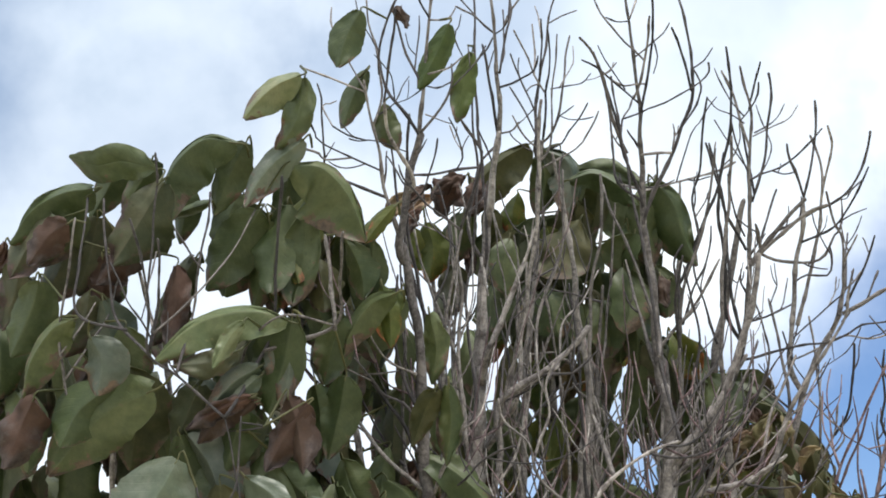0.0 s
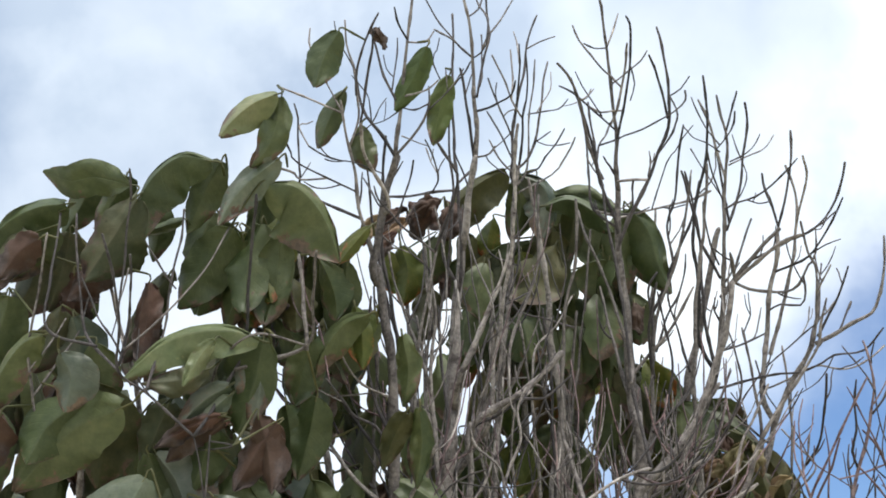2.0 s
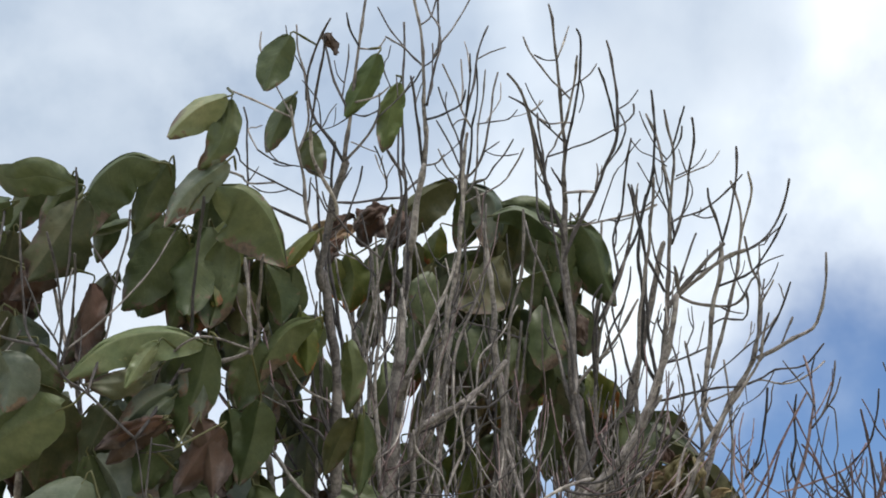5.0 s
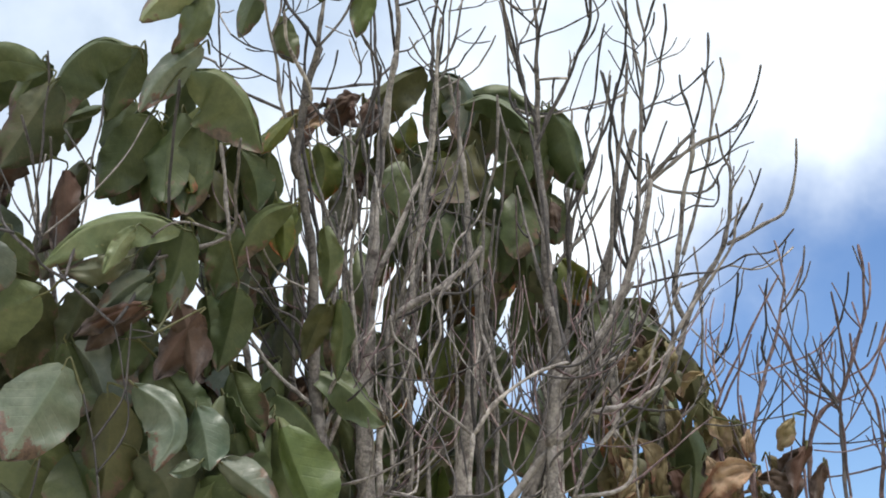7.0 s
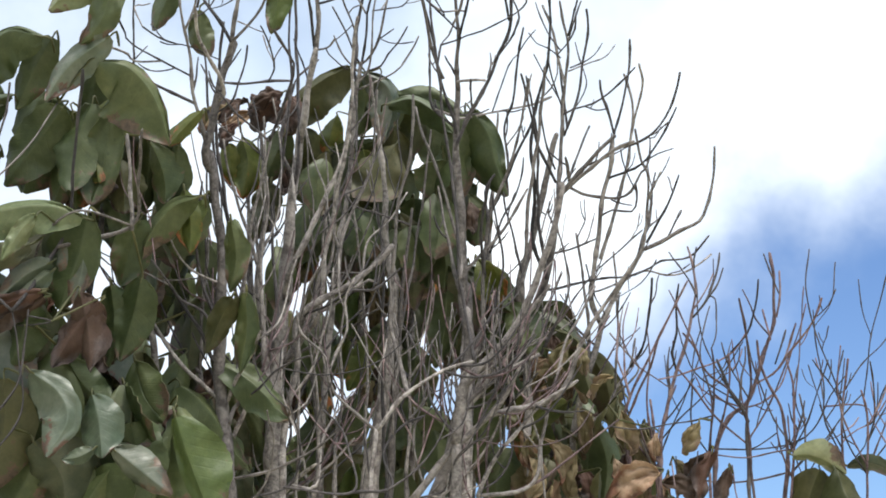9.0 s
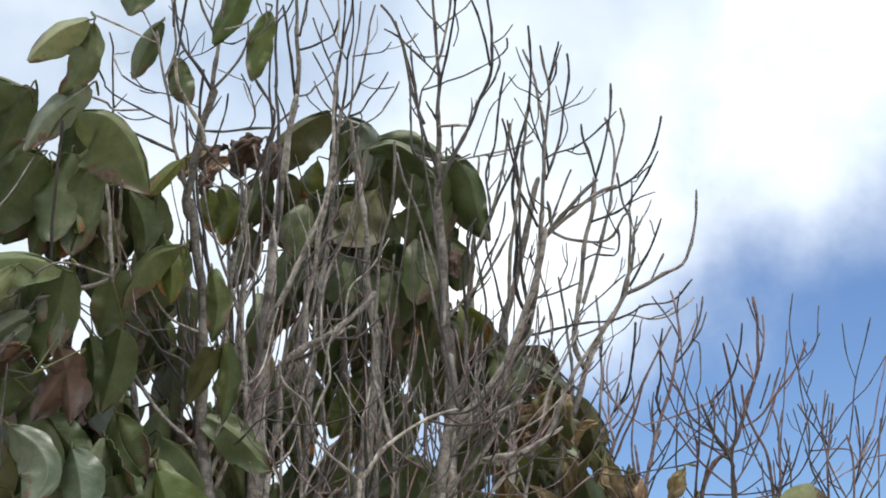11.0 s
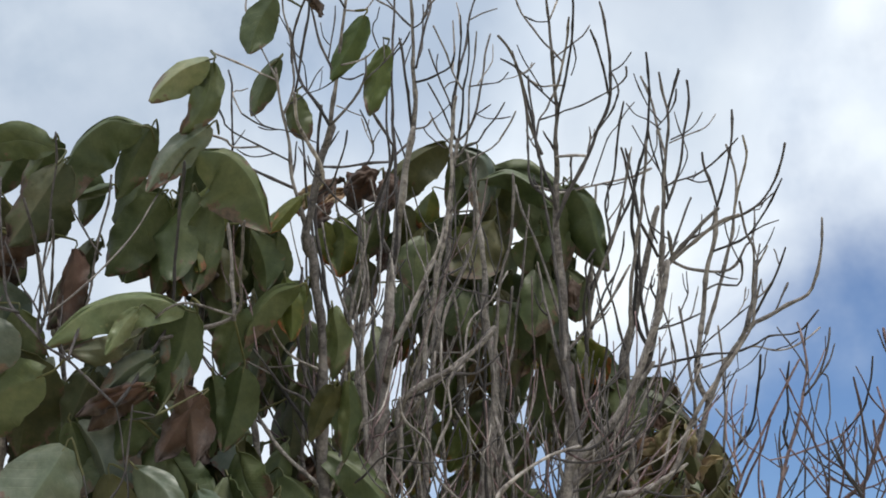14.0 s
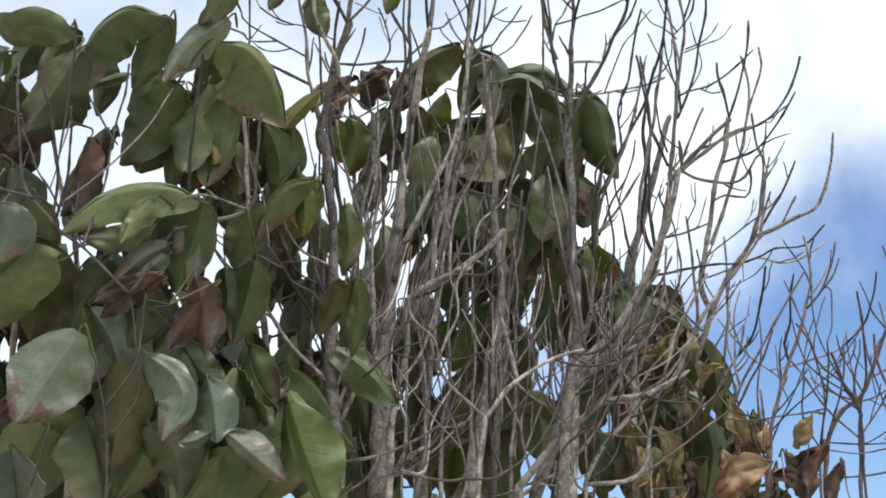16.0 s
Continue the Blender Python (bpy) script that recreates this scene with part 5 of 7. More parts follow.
stem(tall, GREY_BARK, 13.5, 8.6, (0.539, 3.017, 2.376), (0.513, 2.991, 2.445), (0.524, 2.963, 2.524), (0.531, 2.934, 2.603), (0.538, 2.910, 2.658), (0.550, 2.884, 2.712), (0.548, 2.864, 2.756))
stem(tall, GREY_BARK, 7.4, 4.9, (0.461, 2.929, 2.663), (0.492, 2.929, 2.649), (0.527, 2.925, 2.642), (0.567, 2.919, 2.638), (0.591, 2.909, 2.650), (0.614, 2.890, 2.688))
stem(tall, DARK_BARK, 4.9, 3.7, (0.629, 2.909, 2.631), (0.644, 2.945, 2.669), (0.663, 2.988, 2.726))
stem(tall, GREY_BARK, 4.9, 3.7, (0.631, 2.909, 2.631), (0.632, 2.850, 2.641), (0.633, 2.777, 2.645))
stem(tall, DARK_BARK, 6.1, 3.7, (0.628, 2.939, 2.543), (0.646, 2.924, 2.573), (0.663, 2.907, 2.604), (0.675, 2.892, 2.631), (0.689, 2.870, 2.675))
stem(tall, DARK_BARK, 4.9, 4.9, (0.674, 2.925, 2.554), (0.692, 2.939, 2.590), (0.712, 2.961, 2.628))
stem(tall, GREY_BARK, 9.8, 4.9, (0.624, 2.944, 2.529), (0.662, 2.932, 2.544), (0.697, 2.918, 2.564), (0.737, 2.903, 2.583), (0.749, 2.891, 2.610), (0.761, 2.873, 2.654), (0.766, 2.860, 2.687), (0.765, 2.844, 2.732))
stem(tall, DARK_BARK, 4.9, 4.9, (0.530, 2.939, 2.602), (0.555, 2.927, 2.613), (0.594, 2.916, 2.606), (0.603, 2.901, 2.628), (0.599, 2.884, 2.660))
stem(tall, GREY_BARK, 17.2, 9.8, (0.468, 3.087, 2.015), (0.480, 3.067, 2.146), (0.497, 3.051, 2.230), (0.515, 3.036, 2.301), (0.535, 3.019, 2.367), (0.557, 3.005, 2.421), (0.581, 2.991, 2.469), (0.604, 2.979, 2.504), (0.620, 2.970, 2.536))
stem(tall, DARK_BARK, 9.8, 6.1, (0.615, 2.948, 2.525), (0.628, 2.960, 2.564), (0.645, 2.977, 2.609), (0.652, 2.988, 2.687))
stem(tall, GREY_BARK, 8.6, 4.9, (0.511, 3.029, 2.300), (0.510, 3.029, 2.376), (0.505, 3.031, 2.466), (0.495, 3.037, 2.546), (0.490, 3.050, 2.600))
stem(tall, DARK_BARK, 3.7, 3.7, (0.546, 3.012, 2.394), (0.540, 2.997, 2.406), (0.524, 2.991, 2.429), (0.511, 2.981, 2.464), (0.500, 2.969, 2.501))
stem(tall, GREY_BARK, 6.1, 4.9, (0.571, 3.049, 2.243), (0.568, 3.019, 2.298), (0.577, 3.018, 2.362), (0.574, 3.023, 2.427), (0.574, 3.028, 2.493), (0.573, 3.036, 2.553))
stem(tall, DARK_BARK, 6.1, 4.9, (0.605, 3.056, 2.296), (0.622, 3.001, 2.327), (0.629, 2.968, 2.362), (0.629, 2.927, 2.400), (0.628, 2.881, 2.445))
stem(tall, DARK_BARK, 6.1, 3.7, (0.424, 2.977, 2.525), (0.466, 2.972, 2.535), (0.499, 2.972, 2.549), (0.533, 2.975, 2.566))
stem(tall, DARK_BARK, 6.1, 3.7, (0.405, 3.004, 2.449), (0.439, 3.000, 2.453), (0.469, 2.991, 2.460), (0.511, 2.978, 2.467), (0.552, 2.965, 2.471), (0.587, 2.954, 2.470), (0.633, 2.935, 2.485), (0.656, 2.922, 2.497), (0.713, 2.902, 2.501), (0.750, 2.875, 2.540))
stem(tall, GREY_BARK, 4.9, 3.7, (0.513, 2.991, 2.445), (0.530, 2.987, 2.447), (0.562, 2.992, 2.462), (0.601, 2.998, 2.482))
stem(tall, DARK_BARK, 3.7, 3.7, (0.518, 2.977, 2.484), (0.539, 2.970, 2.502), (0.570, 2.911, 2.520), (0.602, 2.837, 2.536))
stem(tall, GREY_BARK, 4.9, 3.7, (0.610, 2.945, 2.478), (0.634, 2.956, 2.485), (0.676, 2.967, 2.480), (0.715, 2.979, 2.490), (0.756, 2.988, 2.517), (0.782, 3.003, 2.542))
stem(tall, DARK_BARK, 6.1, 3.7, (0.520, 3.019, 2.335), (0.498, 3.039, 2.365), (0.465, 3.063, 2.410))
stem(tall, GREY_BARK, 7.4, 4.9, (0.480, 3.067, 2.146), (0.545, 3.045, 2.192), (0.571, 3.049, 2.243), (0.605, 3.056, 2.296), (0.620, 3.064, 2.362))
stem(tall, GREY_BARK, 4.9, 3.7, (0.558, 3.047, 2.218), (0.616, 3.014, 2.279), (0.595, 3.068, 2.337), (0.576, 3.140, 2.394))
stem(tall, GREY_BARK, 14.7, 7.4, (0.233, 2.983, 2.084), (0.247, 3.084, 2.195), (0.277, 3.064, 2.252), (0.326, 3.037, 2.321), (0.374, 3.007, 2.388), (0.421, 2.974, 2.454))
stem(tall, GREY_BARK, 25.7, 18.7, (0.166, 2.976, 1.944), (0.179, 2.965, 1.991), (0.206, 2.946, 2.073), (0.230, 2.919, 2.181), (0.243, 2.892, 2.272), (0.237, 2.864, 2.361))
stem(tall, GREY_BARK, 23.4, 4.1, (0.218, 2.972, 1.944), (0.228, 2.964, 2.053), (0.242, 2.952, 2.168), (0.252, 2.943, 2.261))
stem(tall, GREY_BARK, 10.5, 4.1, (0.133, 2.977, 1.944), (0.144, 2.971, 1.964), (0.206, 2.958, 2.006), (0.260, 2.942, 2.055), (0.305, 2.920, 2.130), (0.319, 2.905, 2.171))
stem(tall, GREY_BARK, 11.7, 4.1, (0.222, 2.928, 2.145), (0.229, 2.937, 2.165), (0.262, 2.930, 2.200), (0.318, 2.917, 2.244), (0.345, 2.908, 2.281), (0.380, 2.897, 2.324))
stem(tall, GREY_BARK, 7.0, 4.1, (0.218, 2.972, 1.944), (0.336, 2.982, 1.967), (0.399, 2.953, 1.949), (0.393, 2.918, 2.080), (0.373, 2.887, 2.147), (0.354, 2.843, 2.249))
stem(tall, DARK_BARK, 8.2, 4.1, (0.274, 2.868, 2.435), (0.265, 2.829, 2.484), (0.264, 2.776, 2.542), (0.273, 2.721, 2.591))
stem(tall, GREY_BARK, 15.6, 5.6, (0.132, 2.834, 1.965), (0.198, 2.812, 2.049), (0.277, 2.785, 2.121), (0.308, 2.766, 2.162), (0.335, 2.743, 2.213))
stem(tall, GREY_BARK, 21.0, 10.0, (0.215, 2.793, 2.068), (0.226, 2.776, 2.165), (0.239, 2.772, 2.196), (0.318, 2.748, 2.281), (0.356, 2.727, 2.357), (0.386, 2.702, 2.441), (0.402, 2.687, 2.495), (0.413, 2.664, 2.569))
stem(tall, GREY_BARK, 10.1, 5.6, (0.261, 2.844, 1.975), (0.289, 2.832, 2.041), (0.330, 2.819, 2.093), (0.390, 2.799, 2.158), (0.452, 2.782, 2.198))
stem(tall, GREY_BARK, 9.0, 5.6, (0.261, 2.844, 1.975), (0.364, 2.829, 1.996), (0.388, 2.836, 2.096), (0.430, 2.829, 2.267), (0.465, 2.843, 2.342), (0.502, 2.857, 2.417))
stem(tall, GREY_BARK, 13.6, 4.5, (0.282, 2.782, 2.127), (0.415, 2.813, 2.172), (0.456, 2.783, 2.266), (0.516, 2.745, 2.361), (0.571, 2.707, 2.442), (0.580, 2.689, 2.484), (0.592, 2.665, 2.534))
stem(tall, DARK_BARK, 6.6, 3.3, (0.217, 2.790, 2.084), (0.166, 2.782, 2.144), (0.152, 2.795, 2.215), (0.127, 2.816, 2.277), (0.107, 2.844, 2.320))
stem(tall, DARK_BARK, 6.6, 4.4, (0.252, 2.784, 2.099), (0.286, 2.764, 2.162), (0.296, 2.744, 2.213), (0.285, 2.726, 2.265))
stem(tall, DARK_BARK, 5.6, 3.3, (0.296, 2.829, 2.050), (0.309, 2.804, 2.069), (0.313, 2.776, 2.131), (0.338, 2.744, 2.168), (0.367, 2.711, 2.194))
stem(tall, DARK_BARK, 5.6, 3.3, (0.132, 2.834, 1.965), (0.198, 2.827, 1.986), (0.212, 2.787, 2.034), (0.240, 2.739, 2.058), (0.272, 2.689, 2.065))
stem(tall, GREY_BARK, 6.7, 3.3, (0.154, 2.826, 1.993), (0.133, 2.819, 2.062), (0.140, 2.821, 2.130), (0.165, 2.826, 2.187))
stem(tall, GREY_BARK, 10.5, 4.7, (0.241, 2.897, 2.257), (0.268, 2.902, 2.311), (0.272, 2.869, 2.424), (0.281, 2.827, 2.547), (0.324, 2.775, 2.666), (0.344, 2.730, 2.762), (0.353, 2.702, 2.813))
stem(tall, GREY_BARK, 11.7, 5.8, (0.271, 2.927, 2.207), (0.347, 2.894, 2.311), (0.354, 2.858, 2.423), (0.361, 2.801, 2.577), (0.379, 2.730, 2.737), (0.384, 2.681, 2.829))
stem(tall, DARK_BARK, 7.0, 3.5, (0.397, 2.933, 2.289), (0.446, 2.857, 2.400), (0.437, 2.822, 2.475), (0.417, 2.790, 2.525))
stem(tall, DARK_BARK, 7.0, 3.5, (0.268, 2.897, 2.330), (0.290, 2.888, 2.357), (0.311, 2.852, 2.456), (0.297, 2.820, 2.532), (0.283, 2.790, 2.596))

low = shrub("low_bare_shrub", "low leafless shrub with reddish twigs and dry leaves", 1.0, 3.15)
blade(low, "r", 0.019, 30, 0.020, 40, (0.732, 2.860, 2.076), (0.711, 2.860, 2.022), (0.696, 2.860, 1.958))
blade(low, "r", 0.016, 30, 0.018, 40, (0.770, 2.880, 2.046), (0.758, 2.880, 2.004), (0.746, 2.880, 1.953))
stem(low, RED_BARK, 15.3, 11.3, (1.018, 3.184, -0.050), (0.731, 3.004, 1.090), (0.636, 2.927, 1.982))
stem(low, RED_BARK, 8.9, 6.6, (0.950, 3.211, -0.050), (0.662, 3.003, 1.184), (0.566, 2.914, 2.153))
stem(low, RED_BARK, 9.0, 6.5, (0.910, 3.166, -0.050), (0.841, 2.967, 1.088), (0.818, 2.882, 1.979))
stem(low, RED_BARK, 15.3, 11.3, (0.853, 3.171, -0.050), (0.774, 2.982, 1.089), (0.748, 2.901, 1.980))
stem(low, RED_BARK, 12.7, 9.4, (0.938, 3.188, -0.050), (0.890, 2.963, 1.088), (0.874, 2.866, 1.977))
stem(low, RED_BARK, 7.6, 5.7, (1.009, 3.084, -0.050), (0.917, 2.929, 1.087), (0.887, 2.862, 1.977))
stem(low, RED_BARK, 7.6, 5.7, (0.933, 3.210, -0.050), (0.970, 2.945, 1.086), (0.982, 2.831, 1.974))
stem(low, RED_BARK, 7.6, 5.7, (1.050, 3.106, -0.050), (1.031, 2.903, 1.085), (1.025, 2.816, 1.973))
stem(low, RED_BARK, 7.6, 5.7, (0.898, 3.108, -0.050), (0.775, 2.960, 1.120), (0.734, 2.897, 2.037))
stem(low, DARK_BARK, 10.2, 7.5, (0.864, 3.203, -0.050), (0.821, 2.963, 1.176), (0.807, 2.860, 2.137))
stem(low, RED_BARK, 7.6, 5.7, (0.883, 3.086, -0.050), (0.695, 2.975, 1.090), (0.633, 2.928, 1.982))
stem(low, RED_BARK, 7.6, 5.7, (0.986, 3.169, -0.050), (0.674, 2.991, 1.181), (0.569, 2.915, 2.147))
leaf(low, "n", (0.632, 2.893, 2.036), (0.523, 2.915, 1.975), 0.060, 0.2, 20)
leaf(low, "r", (0.643, 2.915, 2.021), (0.713, 2.898, 1.982), 0.042, 0.2, -1)
leaf(low, "d", (0.701, 2.819, 2.127), (0.667, 2.842, 2.066), 0.038, 0.2, 18)
leaf(low, "r", (0.742, 2.905, 2.084), (0.707, 2.936, 1.994), 0.035, 0.2, 30)
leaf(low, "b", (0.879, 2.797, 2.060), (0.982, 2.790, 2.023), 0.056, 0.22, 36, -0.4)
leaf(low, "k", (0.992, 2.817, 2.044), (1.078, 2.747, 2.012), 0.033, 0.15, 17)
leaf(low, "o", (0.933, 2.810, 2.035), (0.906, 2.852, 1.931), 0.072, 0.1, 12, -0.5)
leaf(low, "o", (0.957, 2.780, 2.030), (0.997, 2.759, 1.921), 0.077, 0.1, -5, -0.6)
stem(low, DARK_BARK, 4.7, 2.8, (0.708, 2.827, 2.391), (0.704, 2.848, 2.422), (0.682, 2.875, 2.473), (0.671, 2.906, 2.512))
stem(low, RED_BARK, 11.3, 3.8, (0.636, 2.927, 1.982), (0.639, 2.909, 2.106), (0.651, 2.894, 2.174), (0.662, 2.886, 2.208), (0.673, 2.875, 2.253), (0.690, 2.859, 2.309), (0.701, 2.846, 2.354), (0.709, 2.833, 2.399), (0.706, 2.825, 2.433), (0.700, 2.818, 2.467), (0.691, 2.814, 2.494))
stem(low, DARK_BARK, 2.8, 2.8, (0.703, 2.812, 2.447), (0.694, 2.773, 2.453), (0.689, 2.720, 2.462))
stem(low, DARK_BARK, 5.7, 3.8, (0.703, 2.840, 2.350), (0.727, 2.850, 2.380), (0.747, 2.864, 2.421), (0.765, 2.881, 2.465), (0.777, 2.901, 2.511))
stem(low, DARK_BARK, 3.8, 2.8, (0.703, 2.840, 2.350), (0.716, 2.831, 2.368), (0.738, 2.829, 2.398), (0.756, 2.831, 2.424), (0.768, 2.834, 2.456))
stem(low, RED_BARK, 2.8, 1.9, (0.735, 2.829, 2.393), (0.733, 2.818, 2.401), (0.734, 2.776, 2.419), (0.723, 2.725, 2.440))
stem(low, DARK_BARK, 3.8, 2.8, (0.735, 2.829, 2.393), (0.745, 2.820, 2.384), (0.741, 2.801, 2.342), (0.733, 2.774, 2.299), (0.714, 2.745, 2.259))
stem(low, DARK_BARK, 5.7, 3.8, (0.672, 2.877, 2.246), (0.661, 2.867, 2.281), (0.667, 2.850, 2.318), (0.666, 2.829, 2.373), (0.667, 2.809, 2.411))
stem(low, RED_BARK, 6.6, 3.8, (0.566, 2.914, 2.153), (0.581, 2.888, 2.207), (0.612, 2.851, 2.270), (0.630, 2.819, 2.309), (0.648, 2.785, 2.348), (0.661, 2.754, 2.374), (0.669, 2.724, 2.392))
stem(low, RED_BARK, 6.5, 4.5, (0.818, 2.882, 1.979), (0.807, 2.858, 2.100), (0.802, 2.838, 2.153), (0.806, 2.814, 2.206), (0.800, 2.790, 2.258), (0.791, 2.769, 2.299), (0.782, 2.749, 2.329), (0.772, 2.728, 2.358))
stem(low, RED_BARK, 3.8, 2.8, (0.851, 2.814, 2.307), (0.824, 2.809, 2.341), (0.816, 2.809, 2.364), (0.799, 2.808, 2.402))
stem(low, DARK_BARK, 4.7, 3.8, (0.786, 2.872, 2.287), (0.806, 2.822, 2.312), (0.816, 2.804, 2.345), (0.822, 2.785, 2.376), (0.822, 2.766, 2.411))
stem(low, RED_BARK, 11.3, 5.7, (0.748, 2.901, 1.980), (0.744, 2.895, 2.036), (0.750, 2.884, 2.104), (0.773, 2.871, 2.148), (0.806, 2.858, 2.175), (0.823, 2.847, 2.214), (0.839, 2.833, 2.258), (0.850, 2.824, 2.292), (0.861, 2.811, 2.336), (0.861, 2.800, 2.381), (0.859, 2.790, 2.426), (0.853, 2.779, 2.473))
stem(low, RED_BARK, 4.7, 3.8, (0.862, 2.798, 2.342), (0.870, 2.788, 2.389), (0.871, 2.781, 2.435))
stem(low, RED_BARK, 3.8, 3.8, (0.852, 2.812, 2.298), (0.848, 2.817, 2.326), (0.842, 2.824, 2.365))
stem(low, RED_BARK, 4.7, 3.8, (0.823, 2.847, 2.214), (0.856, 2.827, 2.231), (0.871, 2.803, 2.251), (0.882, 2.770, 2.290), (0.886, 2.742, 2.314))
stem(low, RED_BARK, 4.7, 3.8, (0.867, 2.821, 2.242), (0.888, 2.796, 2.273), (0.911, 2.767, 2.302), (0.927, 2.739, 2.329), (0.933, 2.711, 2.359))
stem(low, DARK_BARK, 3.8, 3.8, (0.861, 2.821, 2.250), (0.871, 2.818, 2.279), (0.884, 2.812, 2.319))
stem(low, RED_BARK, 9.4, 4.7, (0.874, 2.866, 1.977), (0.882, 2.842, 2.075), (0.875, 2.827, 2.118), (0.862, 2.812, 2.161), (0.839, 2.799, 2.203), (0.820, 2.783, 2.245), (0.812, 2.764, 2.283))
stem(low, RED_BARK, 5.7, 3.8, (0.887, 2.862, 1.977), (0.890, 2.836, 2.052), (0.887, 2.803, 2.136), (0.880, 2.771, 2.198), (0.864, 2.744, 2.239))
stem(low, DARK_BARK, 3.8, 2.8, (0.882, 2.781, 2.177), (0.896, 2.818, 2.215), (0.919, 2.859, 2.257))
stem(low, RED_BARK, 5.7, 3.8, (0.982, 2.831, 1.974), (0.977, 2.804, 2.048), (0.972, 2.771, 2.120), (0.971, 2.733, 2.180), (0.969, 2.695, 2.231))
stem(low, DARK_BARK, 3.8, 2.8, (0.750, 2.885, 2.087), (0.825, 2.865, 2.084), (0.890, 2.845, 2.093), (0.932, 2.828, 2.119), (0.965, 2.806, 2.184), (0.994, 2.788, 2.224))
stem(low, DARK_BARK, 2.8, 2.8, (0.951, 2.808, 2.173), (0.970, 2.883, 2.235))
stem(low, DARK_BARK, 4.7, 3.8, (0.887, 2.862, 1.977), (0.913, 2.854, 1.976), (0.920, 2.856, 2.079), (0.925, 2.867, 2.150), (0.925, 2.884, 2.203))
stem(low, RED_BARK, 5.7, 3.8, (1.025, 2.816, 1.973), (1.022, 2.793, 2.025), (1.020, 2.763, 2.086), (1.012, 2.733, 2.135), (0.994, 2.706, 2.172))
stem(low, RED_BARK, 3.8, 2.8, (0.954, 2.813, 2.163), (1.022, 2.786, 2.161), (1.032, 2.763, 2.125), (1.036, 2.734, 2.092), (1.033, 2.702, 2.069))
stem(low, RED_BARK, 2.8, 2.8, (0.976, 2.799, 2.060), (0.985, 2.812, 2.092), (1.018, 2.811, 2.118), (1.050, 2.816, 2.136), (1.088, 2.813, 2.189))
stem(low, RED_BARK, 5.7, 3.8, (0.734, 2.897, 2.037), (0.733, 2.870, 2.101), (0.734, 2.837, 2.163), (0.732, 2.800, 2.224), (0.720, 2.768, 2.265))
stem(low, RED_BARK, 4.7, 3.8, (0.752, 2.880, 2.109), (0.759, 2.862, 2.146), (0.768, 2.835, 2.210), (0.765, 2.810, 2.265))
stem(low, DARK_BARK, 7.5, 5.7, (0.807, 2.860, 2.137), (0.792, 2.850, 2.167), (0.768, 2.839, 2.199), (0.742, 2.822, 2.256))
stem(low, RED_BARK, 3.8, 3.8, (0.634, 2.885, 2.228), (0.674, 2.881, 2.237), (0.721, 2.876, 2.254), (0.756, 2.875, 2.267), (0.792, 2.871, 2.291), (0.816, 2.867, 2.326))
stem(low, RED_BARK, 4.7, 3.8, (0.807, 2.868, 2.093), (0.771, 2.871, 2.125), (0.738, 2.871, 2.159), (0.705, 2.868, 2.205), (0.671, 2.865, 2.247))
stem(low, RED_BARK, 3.8, 3.8, (0.738, 2.871, 2.159), (0.737, 2.869, 2.188), (0.724, 2.865, 2.240), (0.708, 2.864, 2.287), (0.684, 2.867, 2.323))
stem(low, RED_BARK, 5.7, 4.7, (0.633, 2.928, 1.982), (0.629, 2.925, 2.063), (0.629, 2.924, 2.133), (0.622, 2.925, 2.194))
stem(low, DARK_BARK, 4.7, 4.7, (0.625, 2.923, 2.033), (0.606, 2.872, 2.064), (0.581, 2.808, 2.088))
stem(low, RED_BARK, 3.8, 2.8, (0.889, 2.846, 2.082), (0.850, 2.828, 2.072), (0.788, 2.809, 2.056), (0.725, 2.781, 2.055))
stem(low, RED_BARK, 3.8, 3.8, (0.637, 2.921, 2.024), (0.716, 2.903, 2.026), (0.760, 2.894, 2.019), (0.825, 2.877, 2.024), (0.879, 2.862, 2.036))
stem(low, RED_BARK, 5.7, 3.8, (0.569, 2.915, 2.147), (0.589, 2.867, 2.202), (0.604, 2.813, 2.236), (0.612, 2.752, 2.279))
stem(low, RED_BARK, 2.8, 2.8, (0.662, 2.886, 2.208), (0.634, 2.885, 2.228), (0.582, 2.884, 2.265), (0.552, 2.871, 2.321))
stem(low, DARK_BARK, 3.8, 2.8, (0.744, 2.871, 2.153), (0.701, 2.887, 2.144), (0.646, 2.875, 2.133), (0.585, 2.857, 2.118), (0.524, 2.832, 2.118))
stem(low, DARK_BARK, 3.8, 2.8, (1.034, 2.813, 2.127), (1.040, 2.785, 2.130), (1.033, 2.743, 2.172), (1.011, 2.690, 2.226))
stem(low, RED_BARK, 3.8, 2.8, (1.025, 2.816, 1.973), (1.068, 2.800, 1.971), (1.073, 2.771, 2.111), (1.077, 2.745, 2.196), (1.090, 2.712, 2.279))
stem(low, DARK_BARK, 3.8, 2.8, (1.022, 2.788, 2.035), (1.076, 2.777, 2.101), (1.083, 2.727, 2.147), (1.088, 2.664, 2.199))

